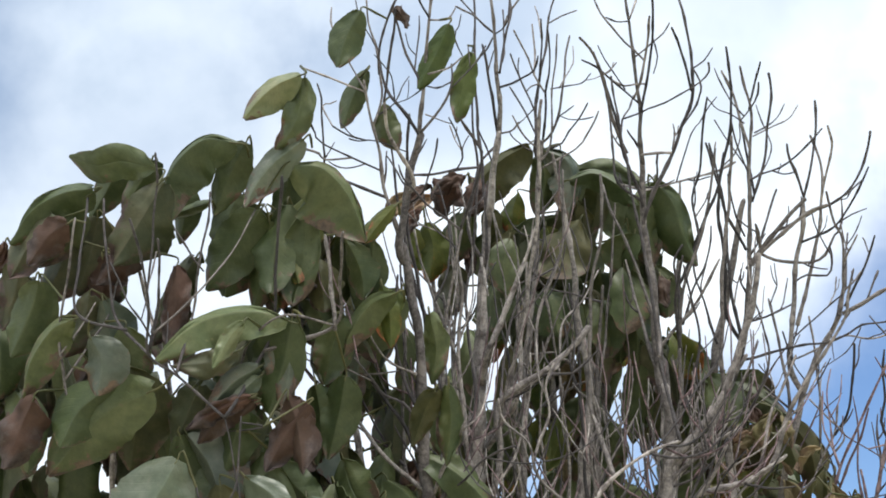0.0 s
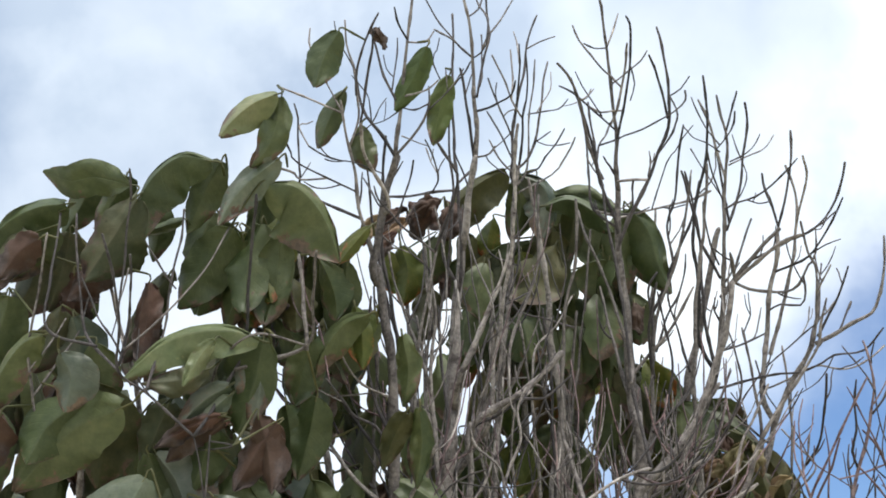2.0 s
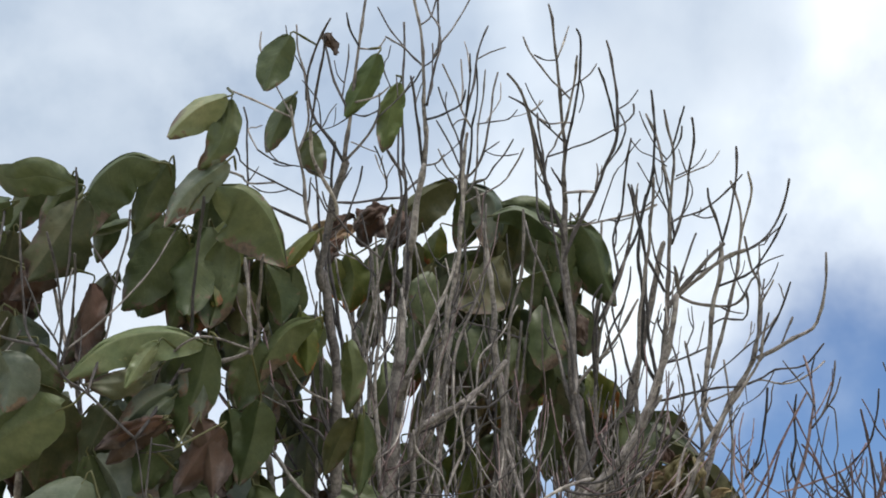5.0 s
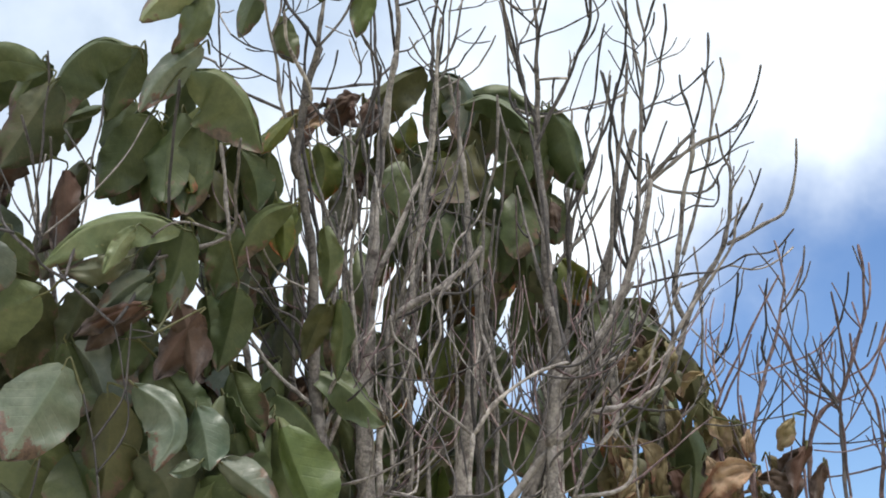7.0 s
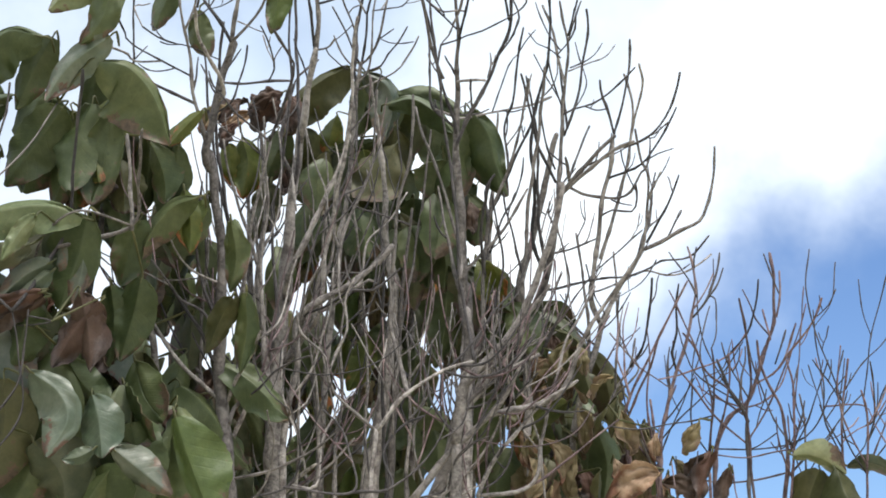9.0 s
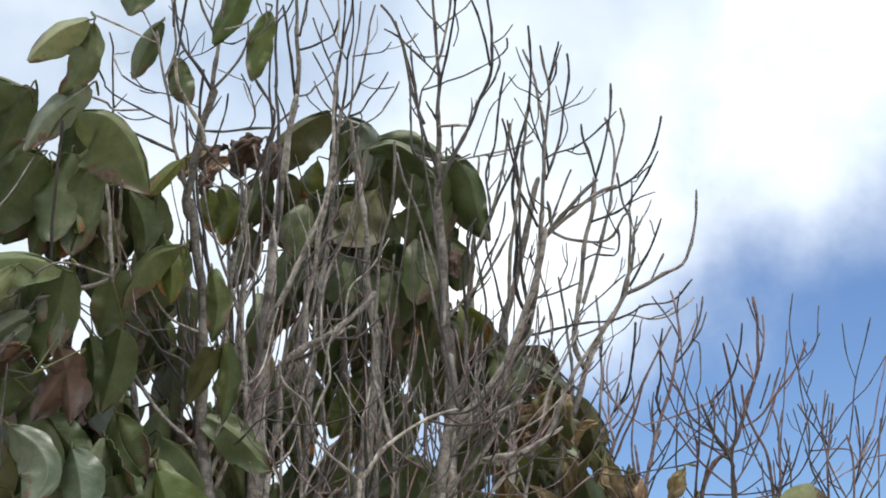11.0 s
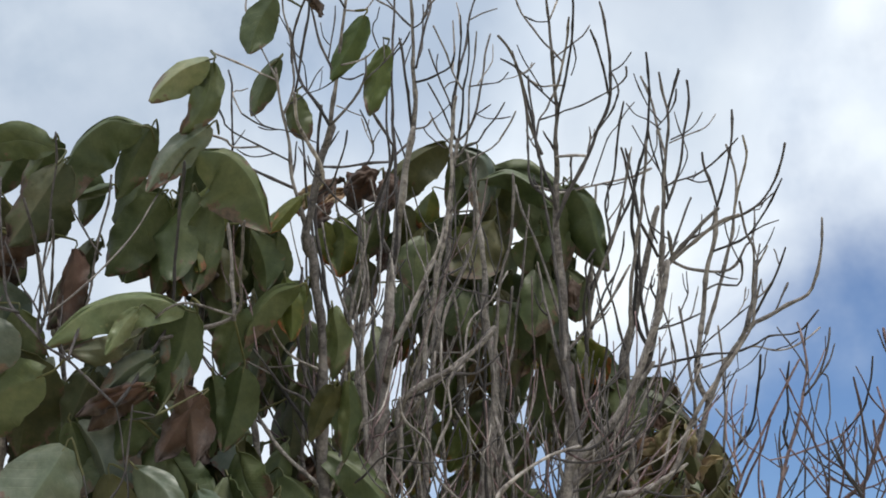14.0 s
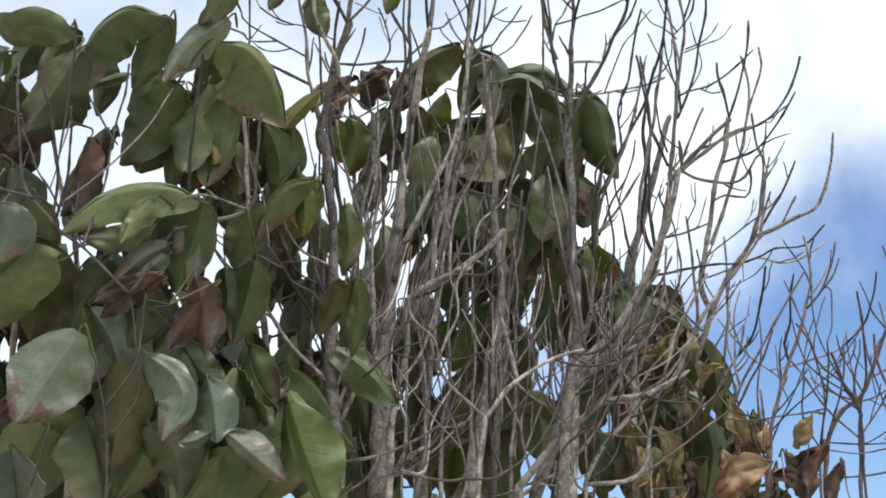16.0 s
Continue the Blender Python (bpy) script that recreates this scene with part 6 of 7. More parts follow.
back = shrub("hanging_leaf_shrub", "leafy shrub with hanging green leaves behind bare stems", 0.2, 3.55)
blade(back, "o", 0.071, 15, 0.029, 55, (-0.025, 2.930, 2.938), (-0.085, 2.952, 2.913), (-0.133, 2.973, 2.874), (-0.178, 2.995, 2.792))
blade(back, "t", 0.028, 55, 0.063, 25, (0.007, 2.930, 2.923), (0.059, 2.940, 2.898), (0.073, 2.950, 2.840), (0.055, 2.960, 2.768))
blade(back, "g", 0.043, 35, 0.043, 35, (-0.002, 2.950, 2.921), (0.010, 2.978, 2.865), (-0.012, 3.005, 2.796))
blade(back, "g", 0.024, 60, 0.044, 30, (0.063, 2.930, 2.849), (0.117, 2.930, 2.863), (0.173, 2.930, 2.829), (0.208, 2.930, 2.784))
blade(back, "o", 0.036, 40, 0.043, 40, (0.126, 2.970, 2.865), (0.122, 2.998, 2.812), (0.105, 3.025, 2.753))
blade(back, "g", 0.035, 40, 0.062, 25, (0.244, 2.900, 2.828), (0.283, 2.922, 2.782), (0.303, 2.943, 2.713), (0.332, 2.965, 2.653))
blade(back, "g", 0.050, 25, 0.046, 35, (0.246, 2.920, 2.832), (0.221, 2.953, 2.747), (0.232, 2.985, 2.653))
blade(back, "g", 0.051, 25, 0.053, 30, (0.187, 2.970, 2.752), (0.194, 3.003, 2.668), (0.180, 3.035, 2.573))
blade(back, "o", 0.060, 25, 0.063, 30, (0.078, 2.970, 2.804), (0.067, 3.003, 2.748), (0.042, 3.035, 2.670))
blade(back, "k", 0.069, 30, 0.069, 30, (-0.046, 3.000, 2.753), (-0.055, 3.033, 2.694), (-0.060, 3.065, 2.619))
blade(back, "g", 0.040, 35, 0.040, 35, (-0.160, 2.990, 2.803), (-0.186, 3.018, 2.756), (-0.214, 3.045, 2.697))
blade(back, "o", 0.040, 35, 0.040, 35, (-0.121, 3.000, 2.815), (-0.103, 3.027, 2.759), (-0.122, 3.055, 2.676))
blade(back, "y", 0.043, 35, 0.043, 35, (-0.258, 2.980, 2.779), (-0.243, 2.990, 2.720), (-0.256, 3.000, 2.646))
blade(back, "k", 0.043, 35, 0.043, 35, (-0.194, 3.010, 2.687), (-0.208, 3.037, 2.632), (-0.239, 3.065, 2.564))
blade(back, "g", 0.040, 30, 0.049, 40, (0.157, 2.990, 2.584), (0.195, 3.018, 2.532), (0.197, 3.045, 2.452))
blade(back, "k", 0.030, 40, 0.035, 40, (0.229, 3.000, 2.669), (0.245, 3.027, 2.624), (0.220, 3.055, 2.556))
blade(back, "k", 0.035, 40, 0.050, 25, (0.213, 3.020, 2.495), (0.255, 3.047, 2.446), (0.281, 3.075, 2.372))
blade(back, "v", 0.027, 50, 0.050, 30, (0.372, 3.030, 2.404), (0.440, 3.040, 2.386), (0.512, 3.050, 2.336))
blade(back, "g", 0.056, 35, 0.056, 35, (0.329, 3.040, 2.432), (0.350, 3.067, 2.362), (0.353, 3.095, 2.280))
blade(back, "g", 0.049, 35, 0.049, 35, (0.201, 3.050, 2.466), (0.200, 3.077, 2.386), (0.181, 3.105, 2.296))
blade(back, "g", 0.056, 35, 0.056, 35, (0.027, 3.030, 2.627), (0.038, 3.057, 2.558), (0.025, 3.085, 2.465))
blade(back, "g", 0.044, 35, 0.044, 35, (0.126, 3.040, 2.668), (0.128, 3.067, 2.625), (0.108, 3.095, 2.556))
blade(back, "g", 0.027, 45, 0.038, 30, (0.151, 3.000, 2.560), (0.197, 3.027, 2.544), (0.221, 3.055, 2.490))
blade(back, "k", 0.031, 45, 0.047, 30, (0.231, 3.010, 2.497), (0.270, 3.037, 2.450), (0.280, 3.065, 2.370))
blade(back, "o", 0.027, 45, 0.048, 30, (0.287, 3.030, 2.448), (0.339, 3.057, 2.421), (0.360, 3.085, 2.349))
blade(back, "g", 0.033, 50, 0.068, 25, (0.145, 3.050, 2.192), (0.194, 3.068, 2.165), (0.227, 3.087, 2.108), (0.208, 3.105, 2.057))
blade(back, "y", 0.036, 35, 0.036, 35, (0.029, 3.060, 2.356), (0.020, 3.070, 2.296), (-0.008, 3.080, 2.235))
blade(back, "y", 0.039, 40, 0.039, 40, (0.466, 3.060, 2.215), (0.412, 3.070, 2.185), (0.364, 3.080, 2.137))
blade(back, "g", 0.049, 35, 0.049, 35, (0.314, 3.060, 2.237), (0.286, 3.087, 2.168), (0.263, 3.115, 2.074))
blade(back, "o", 0.040, 35, 0.044, 35, (0.518, 3.060, 2.329), (0.558, 3.087, 2.260), (0.567, 3.115, 2.178))
blade(back, "g", 0.043, 35, 0.043, 35, (0.528, 3.070, 2.169), (0.555, 3.097, 2.088), (0.544, 3.125, 1.983))
leaf(back, "g", (0.045, 2.959, 2.932), (0.071, 3.041, 2.767), 0.073, 0.12, -5)
leaf(back, "g", (0.067, 2.986, 2.892), (0.244, 2.995, 2.852), 0.046, 0.14, 13)
leaf(back, "r", (-0.159, 2.942, 2.872), (-0.128, 2.926, 2.785), 0.045, 0.2, 7)
leaf(back, "r", (-0.189, 2.905, 2.849), (-0.238, 2.917, 2.801), 0.039, 0.2, 30)
leaf(back, "n", (-0.242, 2.983, 2.843), (-0.306, 2.991, 2.792), 0.030, 0.2, 7)
leaf(back, "r", (-0.202, 2.919, 2.849), (-0.171, 2.940, 2.798), 0.036, 0.2, -19)
leaf(back, "y", (-0.051, 3.010, 2.855), (-0.072, 3.021, 2.763), 0.056, 0.1, 9)
leaf(back, "y", (0.009, 2.992, 2.765), (0.030, 3.006, 2.646), 0.064, 0.1, -6)
leaf(back, "g", (-0.130, 3.051, 2.775), (-0.115, 3.105, 2.666), 0.072, 0.1, -8)
leaf(back, "g", (-0.187, 3.031, 2.822), (-0.221, 3.071, 2.722), 0.062, 0.1, -7)
leaf(back, "g", (-0.041, 3.050, 2.680), (-0.026, 3.079, 2.563), 0.085, 0.1, 8)
leaf(back, "g", (0.113, 3.068, 2.748), (0.119, 3.103, 2.652), 0.072, 0.1, -2)
leaf(back, "g", (0.180, 3.023, 2.730), (0.200, 3.065, 2.565), 0.077, 0.1, 20)
leaf(back, "g", (-0.092, 3.132, 2.655), (-0.117, 3.130, 2.540), 0.077, 0.1, -11)
leaf(back, "g", (0.083, 3.041, 2.597), (0.122, 3.060, 2.498), 0.084, 0.1, 2)
leaf(back, "g", (0.253, 3.068, 2.526), (0.295, 3.104, 2.374), 0.091, 0.12, 5)
leaf(back, "g", (0.277, 3.013, 2.499), (0.342, 3.017, 2.401), 0.076, 0.12, 18)
leaf(back, "g", (0.385, 3.110, 2.446), (0.498, 3.092, 2.337), 0.063, 0.12, 23)
leaf(back, "o", (0.467, 3.089, 2.356), (0.606, 3.114, 2.206), 0.063, 0.14, 3)
leaf(back, "y", (-0.016, 3.167, 2.372), (-0.029, 3.195, 2.287), 0.064, 0.1, -1)
leaf(back, "g", (-0.065, 3.125, 2.374), (-0.090, 3.118, 2.239), 0.062, 0.1, -8)
leaf(back, "g", (0.165, 3.097, 2.202), (0.190, 3.082, 2.046), 0.099, 0.1, 3)
leaf(back, "g", (0.298, 3.123, 2.231), (0.265, 3.153, 2.100), 0.107, 0.1, 6)
leaf(back, "y", (0.418, 3.146, 2.210), (0.374, 3.177, 2.103), 0.081, 0.1, 5)
leaf(back, "g", (0.520, 3.147, 2.184), (0.543, 3.181, 2.059), 0.056, 0.1, 3)
leaf(back, "t", (0.238, 3.201, 2.083), (0.263, 3.170, 1.986), 0.063, 0.1, -10)
leaf(back, "g", (0.211, 3.002, 2.790), (0.221, 3.008, 2.671), 0.078, 0.1, -3)
leaf(back, "g", (0.146, 3.037, 2.873), (0.178, 3.080, 2.752), 0.073, 0.1, 6)
leaf(back, "r", (-0.181, 3.074, 2.750), (-0.167, 3.060, 2.670), 0.028, 0.1, 2)
leaf(back, "y", (-0.291, 2.993, 2.772), (-0.273, 3.027, 2.679), 0.051, 0.1, -0)
leaf(back, "d", (0.429, 3.131, 2.341), (0.399, 3.172, 2.248), 0.045, 0.2, -0)
leaf(back, "d", (0.459, 3.089, 2.324), (0.476, 3.107, 2.233), 0.041, 0.2, -15)
leaf(back, "d", (0.494, 3.042, 2.306), (0.507, 3.044, 2.207), 0.039, 0.2, 6)
leaf(back, "d", (0.547, 3.096, 2.313), (0.580, 3.129, 2.199), 0.045, 0.15, -3)
leaf(back, "n", (0.446, 3.046, 2.307), (0.371, 3.049, 2.271), 0.036, 0.2, 25)
leaf(back, "g", (0.076, 3.222, 2.432), (0.049, 3.240, 2.317), 0.078, 0.1, -5)
leaf(back, "g", (0.136, 3.170, 2.365), (0.123, 3.207, 2.244), 0.078, 0.1, 0)
leaf(back, "g", (-0.142, 3.141, 2.359), (-0.117, 3.149, 2.233), 0.078, 0.1, -6)
leaf(back, "g", (-0.219, 3.165, 2.418), (-0.242, 3.149, 2.284), 0.064, 0.1, -5)
leaf(back, "g", (0.009, 3.193, 2.254), (-0.018, 3.200, 2.129), 0.078, 0.1, 12)
leaf(back, "g", (0.112, 3.235, 2.263), (0.097, 3.236, 2.134), 0.091, 0.1, 10)
leaf(back, "g", (-0.093, 3.201, 2.205), (-0.068, 3.200, 2.066), 0.078, 0.1, 7)
leaf(back, "g", (0.337, 3.143, 2.357), (0.361, 3.169, 2.247), 0.078, 0.1, -3)
leaf(back, "g", (0.358, 3.187, 2.136), (0.326, 3.178, 1.999), 0.091, 0.1, -1)
leaf(back, "g", (0.462, 3.215, 2.115), (0.468, 3.217, 1.991), 0.078, 0.1, -11)
leaf(back, "g", (0.121, 3.232, 2.095), (0.108, 3.267, 1.975), 0.091, 0.1, -1)
leaf(back, "g", (-0.194, 3.245, 2.151), (-0.168, 3.223, 2.009), 0.078, 0.1, -5)
leaf(back, "k", (-0.014, 3.208, 2.550), (-0.001, 3.237, 2.437), 0.091, 0.1, 0)
leaf(back, "g", (0.048, 3.066, 2.693), (0.060, 3.077, 2.589), 0.078, 0.1, 7)
stem(back, GREY_BARK, 38.5, 28.5, (0.256, 3.532, -0.050), (0.070, 3.366, 1.103), (0.008, 3.295, 2.005))
stem(back, GREY_BARK, 38.5, 28.5, (0.272, 3.605, -0.050), (0.265, 3.381, 1.101), (0.262, 3.285, 2.001))
stem(back, GREY_BARK, 31.5, 23.3, (0.361, 3.568, -0.050), (0.419, 3.357, 1.099), (0.438, 3.267, 1.997))
stem(back, GREY_BARK, 31.5, 23.3, (0.174, 3.542, -0.050), (-0.121, 3.364, 1.103), (-0.220, 3.288, 2.005))
stem(back, GREY_BARK, 24.5, 18.1, (0.183, 3.611, -0.050), (0.147, 3.388, 1.102), (0.136, 3.293, 2.003))
leaf(back, "g", (-0.073, 2.967, 2.730), (-0.084, 2.983, 2.598), 0.076, 0.1, -22)
leaf(back, "k", (-0.011, 3.010, 2.761), (-0.022, 3.043, 2.627), 0.071, 0.1, 10)
leaf(back, "g", (-0.111, 3.071, 2.648), (-0.121, 3.071, 2.516), 0.077, 0.1, 3)
leaf(back, "k", (-0.035, 3.044, 2.614), (-0.014, 3.061, 2.475), 0.077, 0.1, -0)
leaf(back, "g", (0.174, 2.980, 2.659), (0.168, 2.988, 2.506), 0.083, 0.1, -10)
leaf(back, "g", (0.246, 3.023, 2.676), (0.271, 3.041, 2.557), 0.071, 0.1, 17)
leaf(back, "g", (0.278, 3.057, 2.504), (0.315, 3.074, 2.380), 0.088, 0.1, 20)
leaf(back, "g", (0.135, 3.050, 2.578), (0.161, 3.077, 2.469), 0.076, 0.1, -2)
leaf(back, "r", (-0.161, 2.833, 2.827), (-0.230, 2.811, 2.780), 0.036, 0.2, -1)
leaf(back, "r", (-0.148, 2.854, 2.819), (-0.140, 2.855, 2.739), 0.040, 0.2, 1)
leaf(back, "r", (-0.198, 2.846, 2.816), (-0.215, 2.887, 2.753), 0.042, 0.2, 1)
leaf(back, "r", (-0.232, 2.844, 2.803), (-0.294, 2.816, 2.744), 0.040, 0.2, 26)
leaf(back, "n", (-0.278, 2.810, 2.783), (-0.330, 2.817, 2.719), 0.035, 0.2, 0)
leaf(back, "r", (-0.261, 2.907, 2.782), (-0.300, 2.912, 2.727), 0.033, 0.2, 8)
leaf(back, "o", (0.082, 2.960, 2.765), (-0.001, 2.981, 2.633), 0.114, 0.1, 12)
leaf(back, "o", (-0.066, 3.005, 2.765), (-0.107, 3.024, 2.662), 0.075, 0.1, 9)
leaf(back, "g", (0.199, 2.962, 2.731), (0.173, 3.001, 2.638), 0.073, 0.1, 13)
leaf(back, "r", (0.243, 2.884, 2.605), (0.252, 2.870, 2.530), 0.033, 0.15, 15)
leaf(back, "g", (-0.107, 3.024, 2.651), (-0.120, 3.018, 2.530), 0.083, 0.1, 22)
leaf(back, "g", (0.005, 2.973, 2.620), (0.030, 2.971, 2.501), 0.088, 0.1, 0)
leaf(back, "g", (0.116, 3.013, 2.593), (0.138, 3.043, 2.470), 0.088, 0.1, 9)
leaf(back, "y", (0.265, 2.960, 2.504), (0.318, 2.983, 2.402), 0.074, 0.15, 11)
leaf(back, "g", (0.343, 3.020, 2.421), (0.418, 3.008, 2.298), 0.082, 0.15, 7)
stem(back, GREY_BARK, 28.5, 5.2, (0.008, 3.295, 2.005), (0.016, 3.251, 2.254), (0.011, 3.186, 2.503), (-0.001, 3.101, 2.747), (0.011, 3.008, 2.958))
stem(back, GREY_BARK, 28.5, 5.2, (0.262, 3.285, 2.001), (0.280, 3.243, 2.251), (0.296, 3.181, 2.501), (0.309, 3.100, 2.746), (0.315, 3.045, 2.884))
stem(back, GREY_BARK, 23.3, 5.2, (0.438, 3.267, 1.997), (0.456, 3.234, 2.183), (0.497, 3.187, 2.368))
stem(back, GREY_BARK, 23.3, 5.2, (-0.220, 3.288, 2.005), (-0.234, 3.248, 2.255), (-0.247, 3.170, 2.566), (-0.259, 3.087, 2.811))
stem(back, GREY_BARK, 18.1, 5.2, (0.136, 3.293, 2.003), (0.132, 3.250, 2.253), (0.128, 3.169, 2.565), (0.102, 3.039, 2.916))

leafy = shrub("leafy_shrub", "dense leafy shrub with large drooping half-withered leaves", -0.75, 2.75)
blade(leafy, "g", 0.028, 25, 0.032, 30, (-0.706, 2.350, 2.679), (-0.732, 2.383, 2.652), (-0.776, 2.415, 2.605))
blade(leafy, "k", 0.061, 20, 0.053, 30, (-0.680, 2.340, 2.627), (-0.721, 2.373, 2.579), (-0.782, 2.405, 2.496))
blade(leafy, "r", 0.036, 25, 0.032, 30, (-0.749, 2.420, 2.560), (-0.778, 2.435, 2.515), (-0.824, 2.450, 2.476))
blade(leafy, "g", 0.073, 15, 0.027, 62, (-0.556, 2.360, 2.709), (-0.616, 2.376, 2.726), (-0.670, 2.393, 2.692), (-0.696, 2.409, 2.640), (-0.686, 2.425, 2.584))
blade(leafy, "g", 0.036, 25, 0.038, 30, (-0.547, 2.400, 2.728), (-0.581, 2.433, 2.676), (-0.616, 2.465, 2.611))
blade(leafy, "s", 0.041, 30, 0.032, 40, (-0.425, 2.320, 2.693), (-0.475, 2.327, 2.656), (-0.508, 2.333, 2.619), (-0.531, 2.340, 2.575))
blade(leafy, "g", 0.014, 40, 0.014, 40, (-0.621, 2.440, 2.626), (-0.663, 2.467, 2.626), (-0.709, 2.495, 2.623))
blade(leafy, "g", 0.054, 25, 0.057, 30, (-0.524, 2.440, 2.606), (-0.574, 2.478, 2.553), (-0.635, 2.515, 2.480))
blade(leafy, "k", 0.033, 30, 0.033, 30, (-0.644, 2.460, 2.526), (-0.689, 2.498, 2.475), (-0.731, 2.535, 2.402))
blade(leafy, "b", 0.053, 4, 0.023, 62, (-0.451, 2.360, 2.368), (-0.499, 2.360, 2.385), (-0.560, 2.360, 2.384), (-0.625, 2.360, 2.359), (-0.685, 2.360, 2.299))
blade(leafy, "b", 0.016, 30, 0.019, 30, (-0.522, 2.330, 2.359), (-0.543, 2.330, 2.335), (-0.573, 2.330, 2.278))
blade(leafy, "g", 0.040, 20, 0.068, 20, (-0.447, 2.380, 2.378), (-0.464, 2.413, 2.312), (-0.496, 2.445, 2.226))
blade(leafy, "k", 0.029, 10, 0.023, 30, (-0.540, 2.370, 2.319), (-0.588, 2.370, 2.300), (-0.654, 2.370, 2.295))
blade(leafy, "s", 0.027, 25, 0.024, 40, (-0.504, 2.390, 2.278), (-0.535, 2.400, 2.255), (-0.571, 2.410, 2.220))
blade(leafy, "o", 0.064, 20, 0.064, 20, (-0.758, 2.430, 2.312), (-0.744, 2.478, 2.238), (-0.760, 2.525, 2.146))
blade(leafy, "g", 0.037, 20, 0.037, -30, (-0.693, 2.330, 2.651), (-0.762, 2.352, 2.678), (-0.819, 2.373, 2.681), (-0.876, 2.395, 2.711))
blade(leafy, "g", 0.033, 30, 0.031, 30, (-0.482, 2.500, 2.724), (-0.496, 2.542, 2.671), (-0.518, 2.585, 2.595))
blade(leafy, "k", 0.036, 30, 0.036, 30, (-0.435, 2.520, 2.619), (-0.436, 2.562, 2.567), (-0.454, 2.605, 2.496))
blade(leafy, "g", 0.030, 30, 0.030, 30, (-0.383, 2.520, 2.584), (-0.382, 2.562, 2.537), (-0.399, 2.605, 2.460))
blade(leafy, "k", 0.051, 25, 0.053, 30, (-0.883, 2.450, 2.557), (-0.912, 2.493, 2.517), (-0.960, 2.535, 2.471))
blade(leafy, "r", 0.037, 25, 0.038, 30, (-0.821, 2.460, 2.534), (-0.820, 2.485, 2.484), (-0.851, 2.510, 2.432))
blade(leafy, "k", 0.053, 25, 0.056, 30, (-0.966, 2.440, 2.523), (-0.988, 2.482, 2.477), (-1.022, 2.525, 2.420))
blade(leafy, "g", 0.031, 30, 0.037, 30, (-0.704, 2.500, 2.696), (-0.690, 2.542, 2.655), (-0.709, 2.585, 2.601))
blade(leafy, "g", 0.065, 30, 0.033, 60, (-0.809, 2.340, 2.621), (-0.870, 2.358, 2.621), (-0.932, 2.377, 2.595), (-0.973, 2.395, 2.540))
blade(leafy, "g", 0.041, 30, 0.047, 30, (-0.847, 2.400, 2.598), (-0.885, 2.427, 2.571), (-0.937, 2.455, 2.516))
blade(leafy, "k", 0.049, 30, 0.046, 30, (-0.879, 2.360, 2.567), (-0.927, 2.387, 2.546), (-0.973, 2.415, 2.481))
blade(leafy, "g", 0.028, 64, 0.096, 8, (-0.445, 2.340, 2.654), (-0.398, 2.372, 2.657), (-0.355, 2.403, 2.615), (-0.324, 2.435, 2.538))
blade(leafy, "y", 0.018, 45, 0.018, 45, (-0.273, 2.440, 2.607), (-0.300, 2.440, 2.576), (-0.328, 2.440, 2.536))
blade(leafy, "g", 0.033, 25, 0.034, 35, (-0.318, 2.480, 2.554), (-0.324, 2.513, 2.506), (-0.331, 2.545, 2.453))
blade(leafy, "k", 0.034, 35, 0.031, 35, (-0.663, 2.460, 2.476), (-0.687, 2.493, 2.433), (-0.732, 2.525, 2.379))
blade(leafy, "g", 0.039, 35, 0.037, 35, (-0.510, 2.470, 2.597), (-0.522, 2.503, 2.531), (-0.548, 2.535, 2.443))
blade(leafy, "o", 0.037, 35, 0.031, 35, (-0.455, 2.490, 2.586), (-0.463, 2.523, 2.525), (-0.480, 2.555, 2.452))
blade(leafy, "k", 0.047, 30, 0.047, 30, (-0.615, 2.420, 2.273), (-0.639, 2.447, 2.235), (-0.668, 2.475, 2.176))
blade(leafy, "g", 0.042, 30, 0.040, 30, (-0.376, 2.480, 2.407), (-0.395, 2.513, 2.361), (-0.413, 2.545, 2.301))
blade(leafy, "g", 0.042, 30, 0.026, 55, (-0.272, 2.460, 2.445), (-0.319, 2.482, 2.434), (-0.361, 2.503, 2.386), (-0.375, 2.525, 2.348))
blade(leafy, "y", 0.024, 35, 0.024, 35, (-0.303, 2.500, 2.474), (-0.290, 2.515, 2.423), (-0.289, 2.530, 2.363))
blade(leafy, "g", 0.028, 30, 0.030, 40, (-0.217, 2.520, 2.423), (-0.207, 2.553, 2.367), (-0.217, 2.585, 2.306))
blade(leafy, "o", 0.027, 30, 0.027, 30, (-0.209, 2.550, 2.286), (-0.233, 2.583, 2.250), (-0.257, 2.615, 2.197))
blade(leafy, "g", 0.027, 35, 0.027, 35, (-0.186, 2.550, 2.296), (-0.183, 2.583, 2.235), (-0.194, 2.615, 2.159))
blade(leafy, "t", 0.044, 25, 0.046, 35, (-0.789, 2.330, 2.339), (-0.769, 2.340, 2.299), (-0.776, 2.350, 2.241))
blade(leafy, "g", 0.052, 30, 0.032, 60, (-0.827, 2.340, 2.375), (-0.868, 2.358, 2.363), (-0.907, 2.377, 2.312), (-0.923, 2.395, 2.251))
blade(leafy, "g", 0.042, 30, 0.048, 30, (-0.756, 2.420, 2.383), (-0.750, 2.447, 2.336), (-0.760, 2.475, 2.275))
blade(leafy, "g", 0.051, 30, 0.051, 30, (-0.907, 2.380, 2.462), (-0.927, 2.407, 2.413), (-0.966, 2.435, 2.338))
blade(leafy, "k", 0.040, 35, 0.040, 35, (-0.825, 2.420, 2.446), (-0.841, 2.447, 2.407), (-0.881, 2.475, 2.347))
